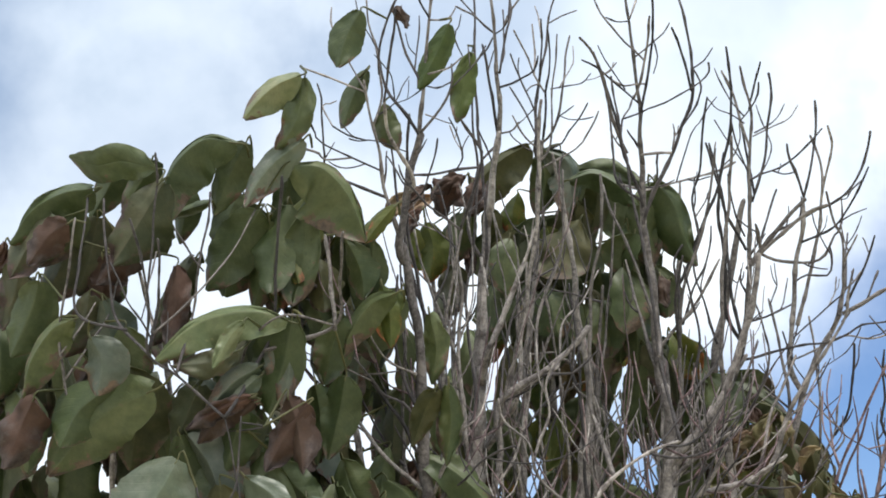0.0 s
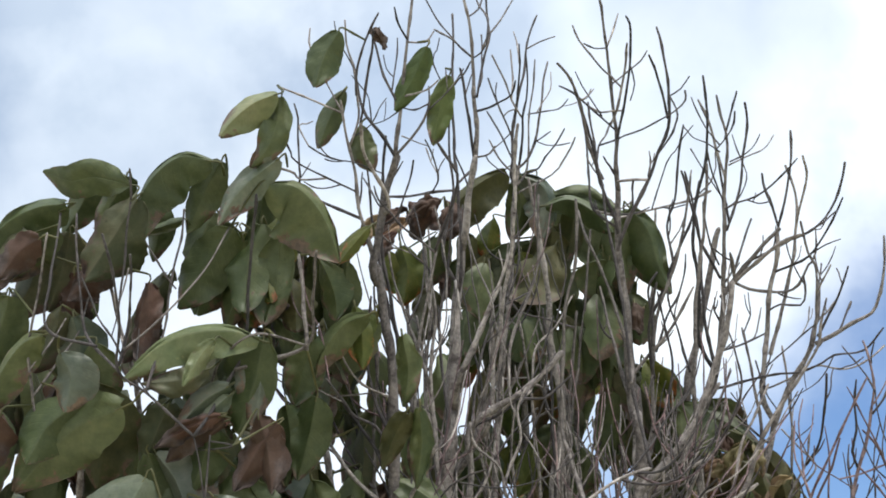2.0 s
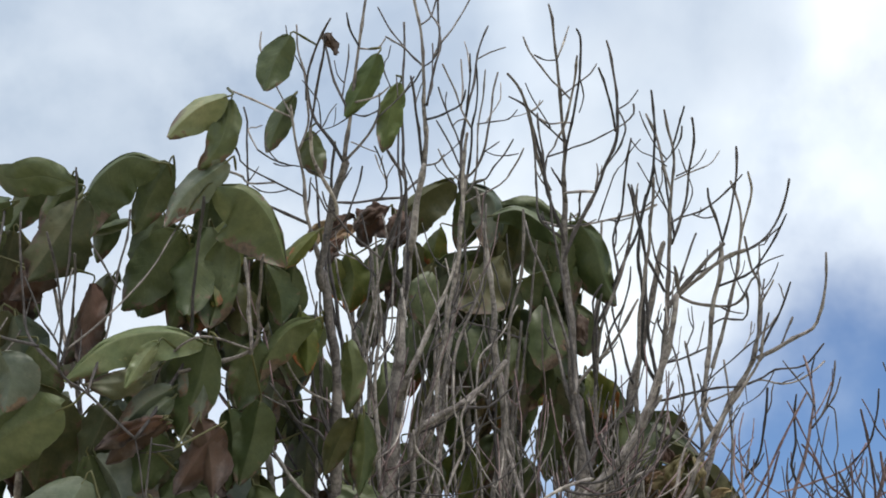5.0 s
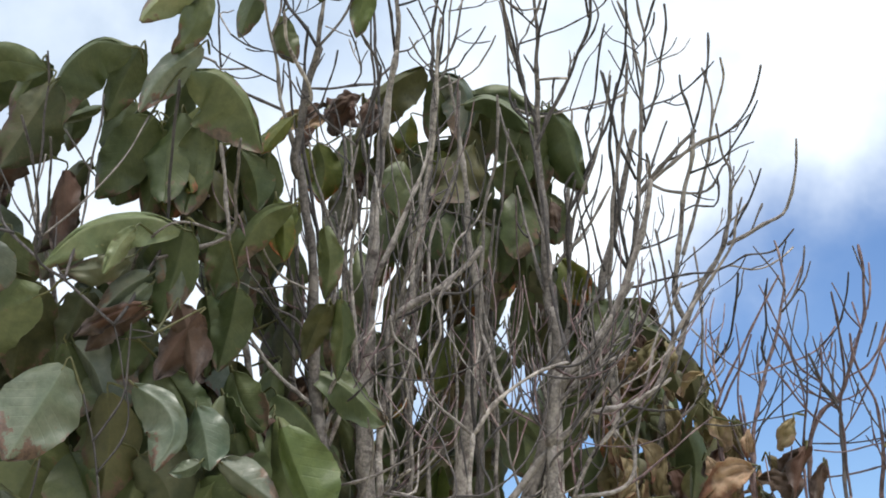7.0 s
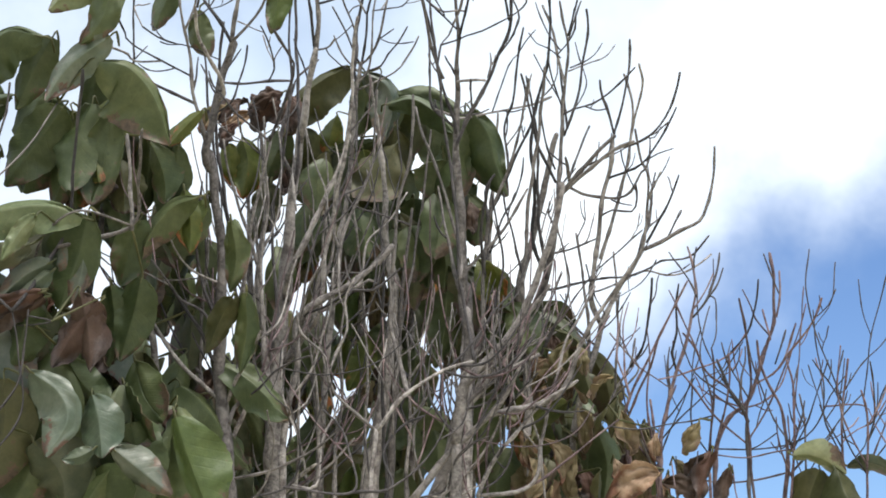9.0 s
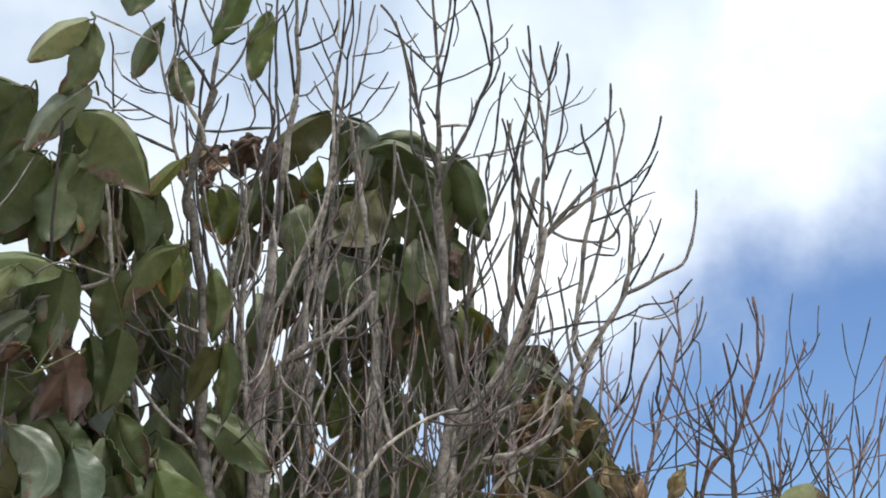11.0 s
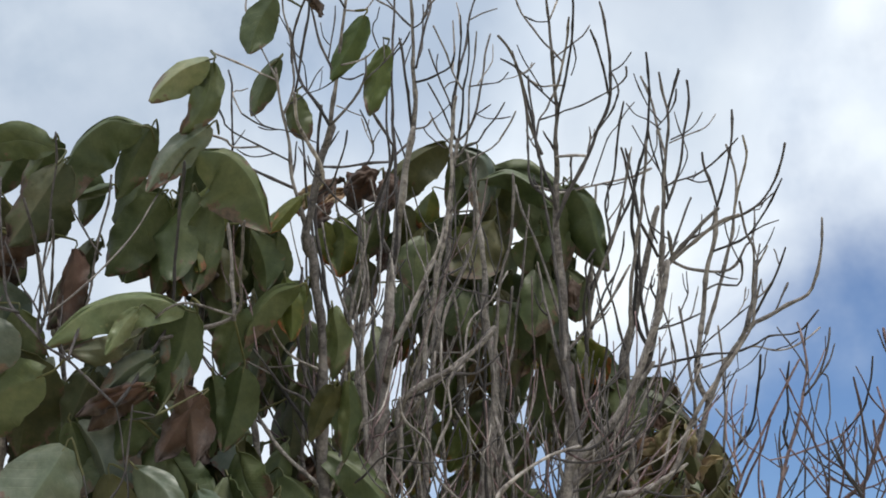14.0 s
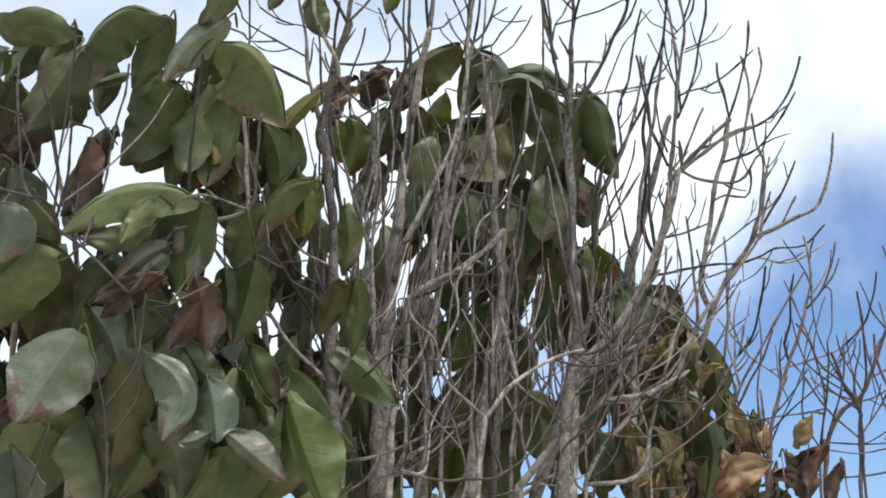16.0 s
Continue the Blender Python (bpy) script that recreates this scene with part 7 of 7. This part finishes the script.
blade(leafy, "r", 0.040, 30, 0.041, 50, (-0.421, 2.410, 2.232), (-0.454, 2.420, 2.190), (-0.495, 2.430, 2.119))
blade(leafy, "g", 0.065, 20, 0.062, 20, (-0.684, 2.370, 2.252), (-0.785, 2.413, 2.220), (-0.886, 2.455, 2.126))
blade(leafy, "g", 0.052, 30, 0.052, 30, (-0.765, 2.400, 2.272), (-0.822, 2.400, 2.227), (-0.851, 2.400, 2.163))
blade(leafy, "r", 0.029, 30, 0.032, 30, (-0.669, 2.420, 2.498), (-0.671, 2.435, 2.428), (-0.681, 2.450, 2.347))
blade(leafy, "t", 0.043, 35, 0.029, 40, (-0.504, 2.385, 2.293), (-0.551, 2.395, 2.269), (-0.603, 2.405, 2.215))
blade(leafy, "r", 0.028, 30, 0.031, 45, (-0.513, 2.400, 2.235), (-0.564, 2.410, 2.219), (-0.614, 2.420, 2.169))
blade(leafy, "g", 0.042, 30, 0.042, 35, (-0.369, 2.500, 2.302), (-0.383, 2.533, 2.244), (-0.407, 2.565, 2.166))
blade(leafy, "g", 0.041, 25, 0.049, 40, (-0.535, 2.410, 2.223), (-0.555, 2.443, 2.176), (-0.584, 2.475, 2.113))
blade(leafy, "r", 0.033, 25, 0.035, 30, (-0.849, 2.340, 2.556), (-0.889, 2.355, 2.536), (-0.926, 2.370, 2.489))
blade(leafy, "r", 0.043, 25, 0.045, 30, (-0.897, 2.380, 2.247), (-0.919, 2.395, 2.206), (-0.952, 2.410, 2.130))
blade(leafy, "r", 0.035, 30, 0.030, 30, (-0.455, 2.410, 2.246), (-0.439, 2.420, 2.191), (-0.429, 2.430, 2.113))
blade(leafy, "r", 0.022, 30, 0.020, 40, (-0.516, 2.390, 2.241), (-0.574, 2.390, 2.219), (-0.629, 2.390, 2.187))
blade(leafy, "k", 0.041, 25, 0.046, 40, (-0.542, 2.420, 2.232), (-0.539, 2.447, 2.189), (-0.565, 2.475, 2.124))
blade(leafy, "t", 0.024, 50, 0.049, 20, (-0.484, 2.400, 2.386), (-0.457, 2.415, 2.321), (-0.467, 2.430, 2.232))
blade(leafy, "g", 0.037, 30, 0.039, 35, (-0.426, 2.520, 2.294), (-0.419, 2.553, 2.230), (-0.431, 2.585, 2.160))
blade(leafy, "s", 0.071, 20, 0.079, 25, (-0.637, 2.380, 2.133), (-0.670, 2.380, 2.072), (-0.724, 2.380, 1.976))
blade(leafy, "s", 0.028, 40, 0.061, 25, (-0.526, 2.410, 2.107), (-0.476, 2.410, 2.072), (-0.455, 2.410, 2.025), (-0.484, 2.410, 1.961))
blade(leafy, "s", 0.042, 25, 0.042, 25, (-0.422, 2.430, 2.072), (-0.407, 2.430, 2.028), (-0.396, 2.430, 1.965))
blade(leafy, "s", 0.018, 35, 0.018, 45, (-0.413, 2.430, 1.979), (-0.437, 2.430, 1.966), (-0.464, 2.430, 1.961))
blade(leafy, "m", 0.063, 15, 0.036, 45, (-0.277, 2.420, 2.034), (-0.250, 2.430, 1.963), (-0.204, 2.440, 1.858))
blade(leafy, "o", 0.055, 25, 0.061, 35, (-0.572, 2.420, 2.095), (-0.569, 2.447, 2.019), (-0.584, 2.475, 1.914))
blade(leafy, "g", 0.054, 35, 0.054, 35, (-0.655, 2.460, 2.193), (-0.643, 2.487, 2.140), (-0.657, 2.515, 2.046))
blade(leafy, "g", 0.038, 40, 0.038, 40, (-0.482, 2.480, 2.146), (-0.455, 2.507, 2.107), (-0.398, 2.535, 2.058))
blade(leafy, "g", 0.077, 30, 0.077, 30, (-0.702, 2.480, 1.983), (-0.733, 2.507, 1.930), (-0.763, 2.535, 1.858))
blade(leafy, "k", 0.063, 30, 0.063, 30, (-0.520, 2.460, 1.996), (-0.474, 2.487, 1.943), (-0.465, 2.515, 1.862))
blade(leafy, "g", 0.058, 30, 0.058, 30, (-0.364, 2.500, 2.041), (-0.355, 2.527, 1.967), (-0.374, 2.555, 1.875))
blade(leafy, "t", 0.036, 40, 0.036, 40, (-0.380, 2.440, 1.982), (-0.337, 2.450, 1.950), (-0.281, 2.460, 1.909))
blade(leafy, "t", 0.053, 25, 0.056, 30, (-0.804, 2.430, 2.438), (-0.792, 2.450, 2.377), (-0.809, 2.470, 2.293))
blade(leafy, "g", 0.054, 25, 0.053, 30, (-0.810, 2.460, 2.308), (-0.778, 2.498, 2.245), (-0.760, 2.535, 2.180))
blade(leafy, "k", 0.050, 25, 0.052, 30, (-0.829, 2.440, 2.605), (-0.850, 2.478, 2.542), (-0.880, 2.515, 2.477))
blade(leafy, "g", 0.035, 25, 0.042, 30, (-0.804, 2.470, 2.738), (-0.832, 2.508, 2.696), (-0.877, 2.545, 2.641))
stem(leafy, GREY_BARK, 6.5, 4.6, (-0.833, 2.450, 2.176), (-0.854, 2.414, 2.270), (-0.859, 2.378, 2.353), (-0.847, 2.342, 2.398), (-0.827, 2.306, 2.464), (-0.811, 2.270, 2.536))
leaf(leafy, "y", (-0.519, 2.492, 2.623), (-0.492, 2.520, 2.431), 0.071, 0.08, 6)
leaf(leafy, "g", (-0.438, 2.452, 2.617), (-0.464, 2.503, 2.436), 0.077, 0.08, 0)
leaf(leafy, "g", (-0.379, 2.536, 2.592), (-0.361, 2.606, 2.434), 0.071, 0.08, 18)
leaf(leafy, "t", (-0.643, 2.456, 2.194), (-0.578, 2.484, 2.042), 0.096, 0.1, 18)
leaf(leafy, "g", (-0.504, 2.483, 2.163), (-0.580, 2.533, 1.868), 0.115, 0.08, -5)
leaf(leafy, "g", (-0.350, 2.525, 2.015), (-0.459, 2.505, 1.841), 0.146, 0.08, 9)
leaf(leafy, "g", (-0.311, 2.620, 2.095), (-0.352, 2.641, 1.870), 0.136, 0.08, 4)
leaf(leafy, "g", (-0.426, 2.532, 1.963), (-0.363, 2.534, 1.810), 0.134, 0.08, 6)
leaf(leafy, "g", (-0.649, 2.528, 2.012), (-0.590, 2.519, 1.856), 0.101, 0.1, 11)
leaf(leafy, "t", (-0.748, 2.454, 1.937), (-0.728, 2.473, 1.816), 0.101, 0.1, -1)
leaf(leafy, "g", (-0.747, 2.508, 2.281), (-0.694, 2.559, 2.159), 0.091, 0.1, 1)
leaf(leafy, "g", (-0.577, 2.499, 2.234), (-0.614, 2.523, 2.155), 0.080, 0.1, 9)
leaf(leafy, "r", (-0.428, 2.596, 2.223), (-0.462, 2.598, 2.126), 0.057, 0.15, 21)
leaf(leafy, "g", (-0.380, 2.581, 2.168), (-0.318, 2.568, 2.054), 0.091, 0.1, 18)
leaf(leafy, "g", (-0.392, 2.550, 2.119), (-0.320, 2.533, 2.008), 0.102, 0.1, 21)
leaf(leafy, "g", (-0.551, 2.470, 2.636), (-0.598, 2.533, 2.468), 0.127, 0.1, 3)
leaf(leafy, "g", (-0.476, 2.463, 2.625), (-0.493, 2.484, 2.445), 0.093, 0.1, 18)
leaf(leafy, "y", (-0.427, 2.470, 2.653), (-0.454, 2.485, 2.469), 0.082, 0.1, 2)
leaf(leafy, "g", (-0.368, 2.476, 2.557), (-0.333, 2.519, 2.454), 0.058, 0.1, 20)
leaf(leafy, "g", (-0.341, 2.503, 2.580), (-0.318, 2.547, 2.486), 0.056, 0.1, -14)
leaf(leafy, "g", (-0.277, 2.575, 2.489), (-0.367, 2.612, 2.375), 0.089, 0.16, 3)
leaf(leafy, "y", (-0.285, 2.569, 2.480), (-0.298, 2.573, 2.385), 0.056, 0.1, -12)
leaf(leafy, "g", (-0.396, 2.604, 2.479), (-0.416, 2.628, 2.352), 0.071, 0.1, 7)
leaf(leafy, "g", (-0.416, 2.611, 2.414), (-0.363, 2.645, 2.291), 0.083, 0.1, 4)
leaf(leafy, "g", (-0.572, 2.563, 2.166), (-0.543, 2.599, 2.008), 0.126, 0.1, -5)
leaf(leafy, "g", (-0.654, 2.516, 2.174), (-0.671, 2.497, 2.049), 0.104, 0.1, -1)
leaf(leafy, "g", (-0.619, 2.550, 2.130), (-0.629, 2.549, 1.989), 0.117, 0.1, 20)
leaf(leafy, "k", (-0.471, 2.662, 2.038), (-0.493, 2.636, 1.932), 0.104, 0.1, -12)
leaf(leafy, "o", (-0.385, 2.677, 2.212), (-0.407, 2.713, 2.111), 0.082, 0.1, 2)
leaf(leafy, "g", (-0.495, 2.574, 2.177), (-0.497, 2.562, 2.061), 0.082, 0.1, 0)
leaf(leafy, "g", (-0.737, 2.597, 2.090), (-0.693, 2.582, 1.946), 0.116, 0.1, -8)
stem(leafy, GREY_BARK, 32.2, 23.9, (-0.636, 2.891, -0.050), (-0.550, 2.769, 1.034), (-0.521, 2.716, 1.880))
stem(leafy, GREY_BARK, 29.3, 21.7, (-0.559, 2.794, -0.050), (-0.664, 2.712, 1.027), (-0.700, 2.677, 1.868))
stem(leafy, GREY_BARK, 29.3, 21.7, (-0.423, 2.882, -0.050), (-0.365, 2.785, 1.040), (-0.346, 2.743, 1.891))
stem(leafy, GREY_BARK, 23.4, 17.3, (-0.745, 2.873, -0.050), (-0.790, 2.716, 1.023), (-0.805, 2.648, 1.860))
stem(leafy, DARK_BARK, 6.5, 4.8, (-0.671, 2.842, -0.050), (-0.684, 2.524, 1.031), (-0.688, 2.388, 1.874))
stem(leafy, DARK_BARK, 7.3, 5.3, (-0.491, 2.829, -0.050), (-0.551, 2.544, 1.016), (-0.571, 2.421, 1.846))
leaf(leafy, "k", (-0.755, 2.479, 2.336), (-0.790, 2.507, 2.192), 0.115, 0.1, -16)
leaf(leafy, "r", (-0.674, 2.561, 2.302), (-0.581, 2.594, 2.200), 0.066, 0.2, 1)
leaf(leafy, "k", (-0.556, 2.519, 2.419), (-0.538, 2.535, 2.285), 0.099, 0.12, 12)
leaf(leafy, "k", (-0.523, 2.547, 2.537), (-0.505, 2.558, 2.441), 0.066, 0.12, 12)
leaf(leafy, "g", (-0.576, 2.507, 2.669), (-0.594, 2.527, 2.558), 0.095, 0.12, 4, -0.5)
leaf(leafy, "o", (-0.430, 2.512, 2.535), (-0.409, 2.506, 2.423), 0.064, 0.1, -2, -0.6)
leaf(leafy, "g", (-0.473, 2.647, 2.024), (-0.480, 2.612, 1.896), 0.118, 0.1, -2)
leaf(leafy, "o", (-0.562, 2.636, 2.010), (-0.578, 2.665, 1.901), 0.107, 0.1, 19)
leaf(leafy, "k", (-0.384, 2.706, 2.103), (-0.385, 2.688, 1.994), 0.083, 0.1, -2)
leaf(leafy, "g", (-0.578, 2.591, 2.067), (-0.584, 2.588, 1.933), 0.104, 0.1, -11)
stem(leafy, GREY_BARK, 23.9, 5.4, (-0.521, 2.716, 1.880), (-0.515, 2.688, 2.088), (-0.495, 2.650, 2.276), (-0.471, 2.605, 2.443), (-0.460, 2.549, 2.604))
stem(leafy, GREY_BARK, 21.7, 4.3, (-0.700, 2.677, 1.868), (-0.706, 2.646, 2.071), (-0.708, 2.600, 2.275), (-0.744, 2.539, 2.442), (-0.775, 2.483, 2.564))
stem(leafy, GREY_BARK, 21.7, 4.3, (-0.346, 2.743, 1.891), (-0.345, 2.724, 2.037), (-0.365, 2.691, 2.204), (-0.405, 2.641, 2.378), (-0.423, 2.578, 2.560))
stem(leafy, GREY_BARK, 17.3, 4.3, (-0.805, 2.648, 1.860), (-0.810, 2.612, 2.060), (-0.815, 2.559, 2.260), (-0.824, 2.497, 2.424))
stem(leafy, DARK_BARK, 5.0, 4.0, (-0.695, 2.338, 2.436), (-0.676, 2.281, 2.572), (-0.669, 2.258, 2.603), (-0.667, 2.229, 2.637))
stem(leafy, DARK_BARK, 6.0, 4.0, (-0.641, 2.352, 2.274), (-0.623, 2.371, 2.377), (-0.613, 2.350, 2.440), (-0.604, 2.333, 2.496), (-0.591, 2.319, 2.544), (-0.584, 2.303, 2.591))
stem(leafy, DARK_BARK, 6.0, 4.0, (-0.724, 2.324, 2.348), (-0.810, 2.312, 2.377), (-0.814, 2.316, 2.472), (-0.816, 2.335, 2.553), (-0.825, 2.359, 2.624))
stem(leafy, DARK_BARK, 6.0, 4.0, (-0.676, 2.304, 2.296), (-0.748, 2.334, 2.374), (-0.759, 2.312, 2.449), (-0.767, 2.295, 2.516), (-0.768, 2.282, 2.576))
stem(leafy, DARK_BARK, 7.0, 5.0, (-0.559, 2.380, 2.204), (-0.510, 2.411, 2.308), (-0.485, 2.403, 2.372), (-0.473, 2.351, 2.459), (-0.461, 2.293, 2.532), (-0.446, 2.236, 2.587))
stem(leafy, GREY_BARK, 9.0, 6.0, (-0.377, 2.424, 2.367), (-0.382, 2.401, 2.454), (-0.393, 2.380, 2.532))
stem(leafy, GREY_BARK, 8.0, 5.0, (-0.502, 2.409, 2.329), (-0.377, 2.421, 2.376), (-0.360, 2.349, 2.436), (-0.344, 2.259, 2.491))
stem(leafy, DARK_BARK, 4.0, 3.0, (-0.599, 2.347, 2.459), (-0.617, 2.329, 2.479), (-0.645, 2.298, 2.524))
stem(leafy, GREY_BARK, 4.0, 3.0, (-0.669, 2.292, 2.333), (-0.697, 2.336, 2.415), (-0.692, 2.340, 2.458), (-0.688, 2.350, 2.499))
stem(leafy, DARK_BARK, 5.8, 3.9, (-0.559, 2.380, 2.204), (-0.635, 2.362, 2.270), (-0.676, 2.304, 2.296), (-0.668, 2.258, 2.350), (-0.667, 2.194, 2.420), (-0.673, 2.125, 2.475))
stem(leafy, DARK_BARK, 5.8, 3.9, (-0.674, 2.297, 2.305), (-0.665, 2.287, 2.360), (-0.645, 2.224, 2.408), (-0.630, 2.145, 2.446))
stem(leafy, DARK_BARK, 4.8, 3.2, (-0.588, 2.404, 2.010), (-0.541, 2.393, 2.080), (-0.533, 2.377, 2.145), (-0.527, 2.361, 2.200))
stem(leafy, DARK_BARK, 4.8, 3.2, (-0.688, 2.388, 1.874), (-0.672, 2.372, 1.928), (-0.660, 2.353, 1.971))
stem(leafy, DARK_BARK, 5.3, 3.2, (-0.571, 2.421, 1.846), (-0.574, 2.416, 1.920), (-0.585, 2.407, 1.994), (-0.605, 2.390, 2.086))
stem(leafy, DARK_BARK, 4.3, 2.7, (-0.579, 2.411, 1.957), (-0.531, 2.404, 2.035), (-0.543, 2.391, 2.128), (-0.559, 2.380, 2.204))
stem(leafy, GREY_BARK, 4.9, 3.9, (-0.377, 2.421, 2.376), (-0.451, 2.335, 2.371), (-0.517, 2.386, 2.349), (-0.553, 2.462, 2.319))
stem(leafy, DARK_BARK, 2.7, 2.1, (-0.528, 2.364, 2.191), (-0.490, 2.380, 2.187), (-0.557, 2.427, 2.191), (-0.613, 2.489, 2.219))


# leaves and twigs inside the crowns
BACK_TOP = [(-0.31, 2.64), (-0.16, 2.81), (0.0, 2.86), (0.08, 2.87), (0.22, 2.82), (0.34, 2.76), (0.40, 2.5), (0.54, 2.33), (0.64, 2.13)]
hanging_leaves(back, 86, BACK_TOP, 1.95, 3.12, 3.45, 0.17, "ogoyvogomkovd", 3, 0.1, 0.52)
LEFT_TOP = [(-1.35, 2.5), (-1.05, 2.62), (-0.86, 2.68), (-0.67, 2.70), (-0.46, 2.70), (-0.34, 2.60), (-0.26, 2.40), (-0.18, 2.22)]
hanging_leaves(leafy, 100, LEFT_TOP, 1.85, 2.6, 2.76, 0.16, "gggggtgokkggs", 4)
hanging_leaves(leafy, 90, LEFT_TOP, 1.85, 2.76, 2.95, 0.16, "gggggtgokkgg", 25, inner=True)
hanging_leaves(leafy, 75, LEFT_TOP, 1.80, 2.95, 3.25, 0.18, "gggggokk", 14, inner=True)
hanging_leaves(back, 50, BACK_TOP, 1.85, 3.45, 3.85, 0.2, "ogovgokyd", 15, 0.1, 0.52, inner=True)
hanging_leaves(bare, 26, [(-0.36, 2.5), (-0.08, 2.6)], 1.9, 2.95, 3.2, 0.15, "ggygok", 16)
hanging_leaves(leafy, 90, [(-1.35, 2.42), (-0.95, 2.48), (-0.75, 2.42), (-0.55, 2.30), (-0.4, 2.2)], 1.85, 2.55, 2.9, 0.17, "gggtgokk", 24, inner=True)
hanging_leaves(leafy, 44, LEFT_TOP, 1.85, 2.5, 2.8, 0.10, "rrrrnk", 17)
hanging_leaves(back, 26, BACK_TOP, 1.9, 3.1, 3.4, 0.075, "rrndd", 18)
hanging_leaves(tall, 58, [(0.3, 2.4), (0.58, 2.30), (0.70, 2.05)], 1.85, 2.95, 3.3, 0.10, "dddnrrok", 19)
hanging_leaves(tall, 44, [(0.36, 2.36), (0.56, 2.28), (0.68, 2.05)], 1.85, 2.84, 2.96, 0.085, "ddndokd", 26)
hanging_leaves(tall, 34, [(0.05, 2.6), (0.42, 2.5), (0.62, 2.36), (0.74, 2.14)], 1.85, 3.35, 3.6, 0.18, "gggokt", 20, 0.1, 0.52)
brush(bare, (GREY_BARK, DARK_BARK, DARK_BARK), 60, -0.4, 0.5, 1.8, 2.6, 0.5, 5)
brush(tall, (GREY_BARK, RED_BARK, DARK_BARK), 34, 0.0, 0.7, 1.8, 2.3, 0.5, 6)
brush(low, (RED_BARK, RED_BARK, DARK_BARK, DARK_BARK), 45, 0.4, 1.3, 1.8, 2.2, 0.3, 7)
brush(back, (GREY_BARK, DARK_BARK), 25, -0.3, 0.6, 1.8, 2.6, 0.4, 8)
brush(leafy, (GREY_BARK, DARK_BARK), 6, -1.3, 0.0, 1.7, 2.35, 0.2, 9)
brush(tall, (DARK_BARK, DARK_BARK, GREY_BARK), 60, 0.0, 0.68, 2.3, 2.85, 0.3, 21, 0.03, 0.11, 2.5)
brush(bare, (DARK_BARK, DARK_BARK, GREY_BARK), 32, -0.4, 0.4, 2.5, 3.0, 0.2, 22, 0.03, 0.11, 2.5)
brush(tall, (RED_BARK, GREY_BARK, RED_BARK), 28, -0.1, 0.40, 1.82, 2.35, 0.3, 27, 0.12, 0.36)
brush(bare, (RED_BARK, GREY_BARK), 34, -0.4, 0.4, 1.82, 2.42, 0.3, 28, 0.12, 0.38)
brush(low, (DARK_BARK, RED_BARK), 26, 0.4, 1.2, 2.05, 2.4, 0.2, 23, 0.03, 0.1, 2.5)


def hang_stalks():
    """Each leaf's stalk bends over to the nearest wood of its shrub."""
    trees = {}
    for name, wood in WOOD.items():
        spots = [p for line, _, _ in wood for p in line]
        tree = kdtree.KDTree(len(spots))
        for i, p in enumerate(spots):
            tree.insert(p, i)
        tree.balance()
        trees[name] = tree
    for ob, shrub, base, along, length in STALKS:
        near, _, gap = trees[shrub.name].find(base)
        back = base - along * length * 0.08 + Vector((0, 0.006, 0.004))
        line = [base + along * length * 0.05, base, back]
        if gap < 0.11:
            line.append(near)
        else:
            line.append(back + Vector((0, 0.03, -0.012)))
        part("leaf_stalk", rod("leaf_stalk", spline(line, 0.012), 0.0015, 0.0021, 6, 0.1), SKINS["o"], ob)


hang_stalks()


def fill_crowns():
    """The leaves deep inside each crown, past counting, as one part."""
    for name, heap in INNER.items():
        tones = sorted({tone for tone, _, _, _ in heap})
        verts, faces, marks, skins = [], [], [], []
        for tone, v, f, m in heap:
            start = len(verts)
            verts += v
            marks += m
            faces += [tuple(start + k for k in face) for face in f]
            skins += [tones.index(tone)] * len(f)
        mesh = bpy.data.meshes.new("inner_leaves")
        mesh.from_pydata(verts, [], faces)
        uv = mesh.uv_layers.new(name="blade")
        for loop in mesh.loops:
            uv.data[loop.index].uv = marks[loop.vertex_index]
        for face, skin in zip(mesh.polygons, skins):
            face.material_index, face.use_smooth = skin, True
        for tone in tones:
            mesh.materials.append(SKINS[tone])
        tagged(part("inner_leaves", mesh, None, bpy.data.objects[name], "mass of hanging green and withered leaves"), kind="stuff")


fill_crowns()
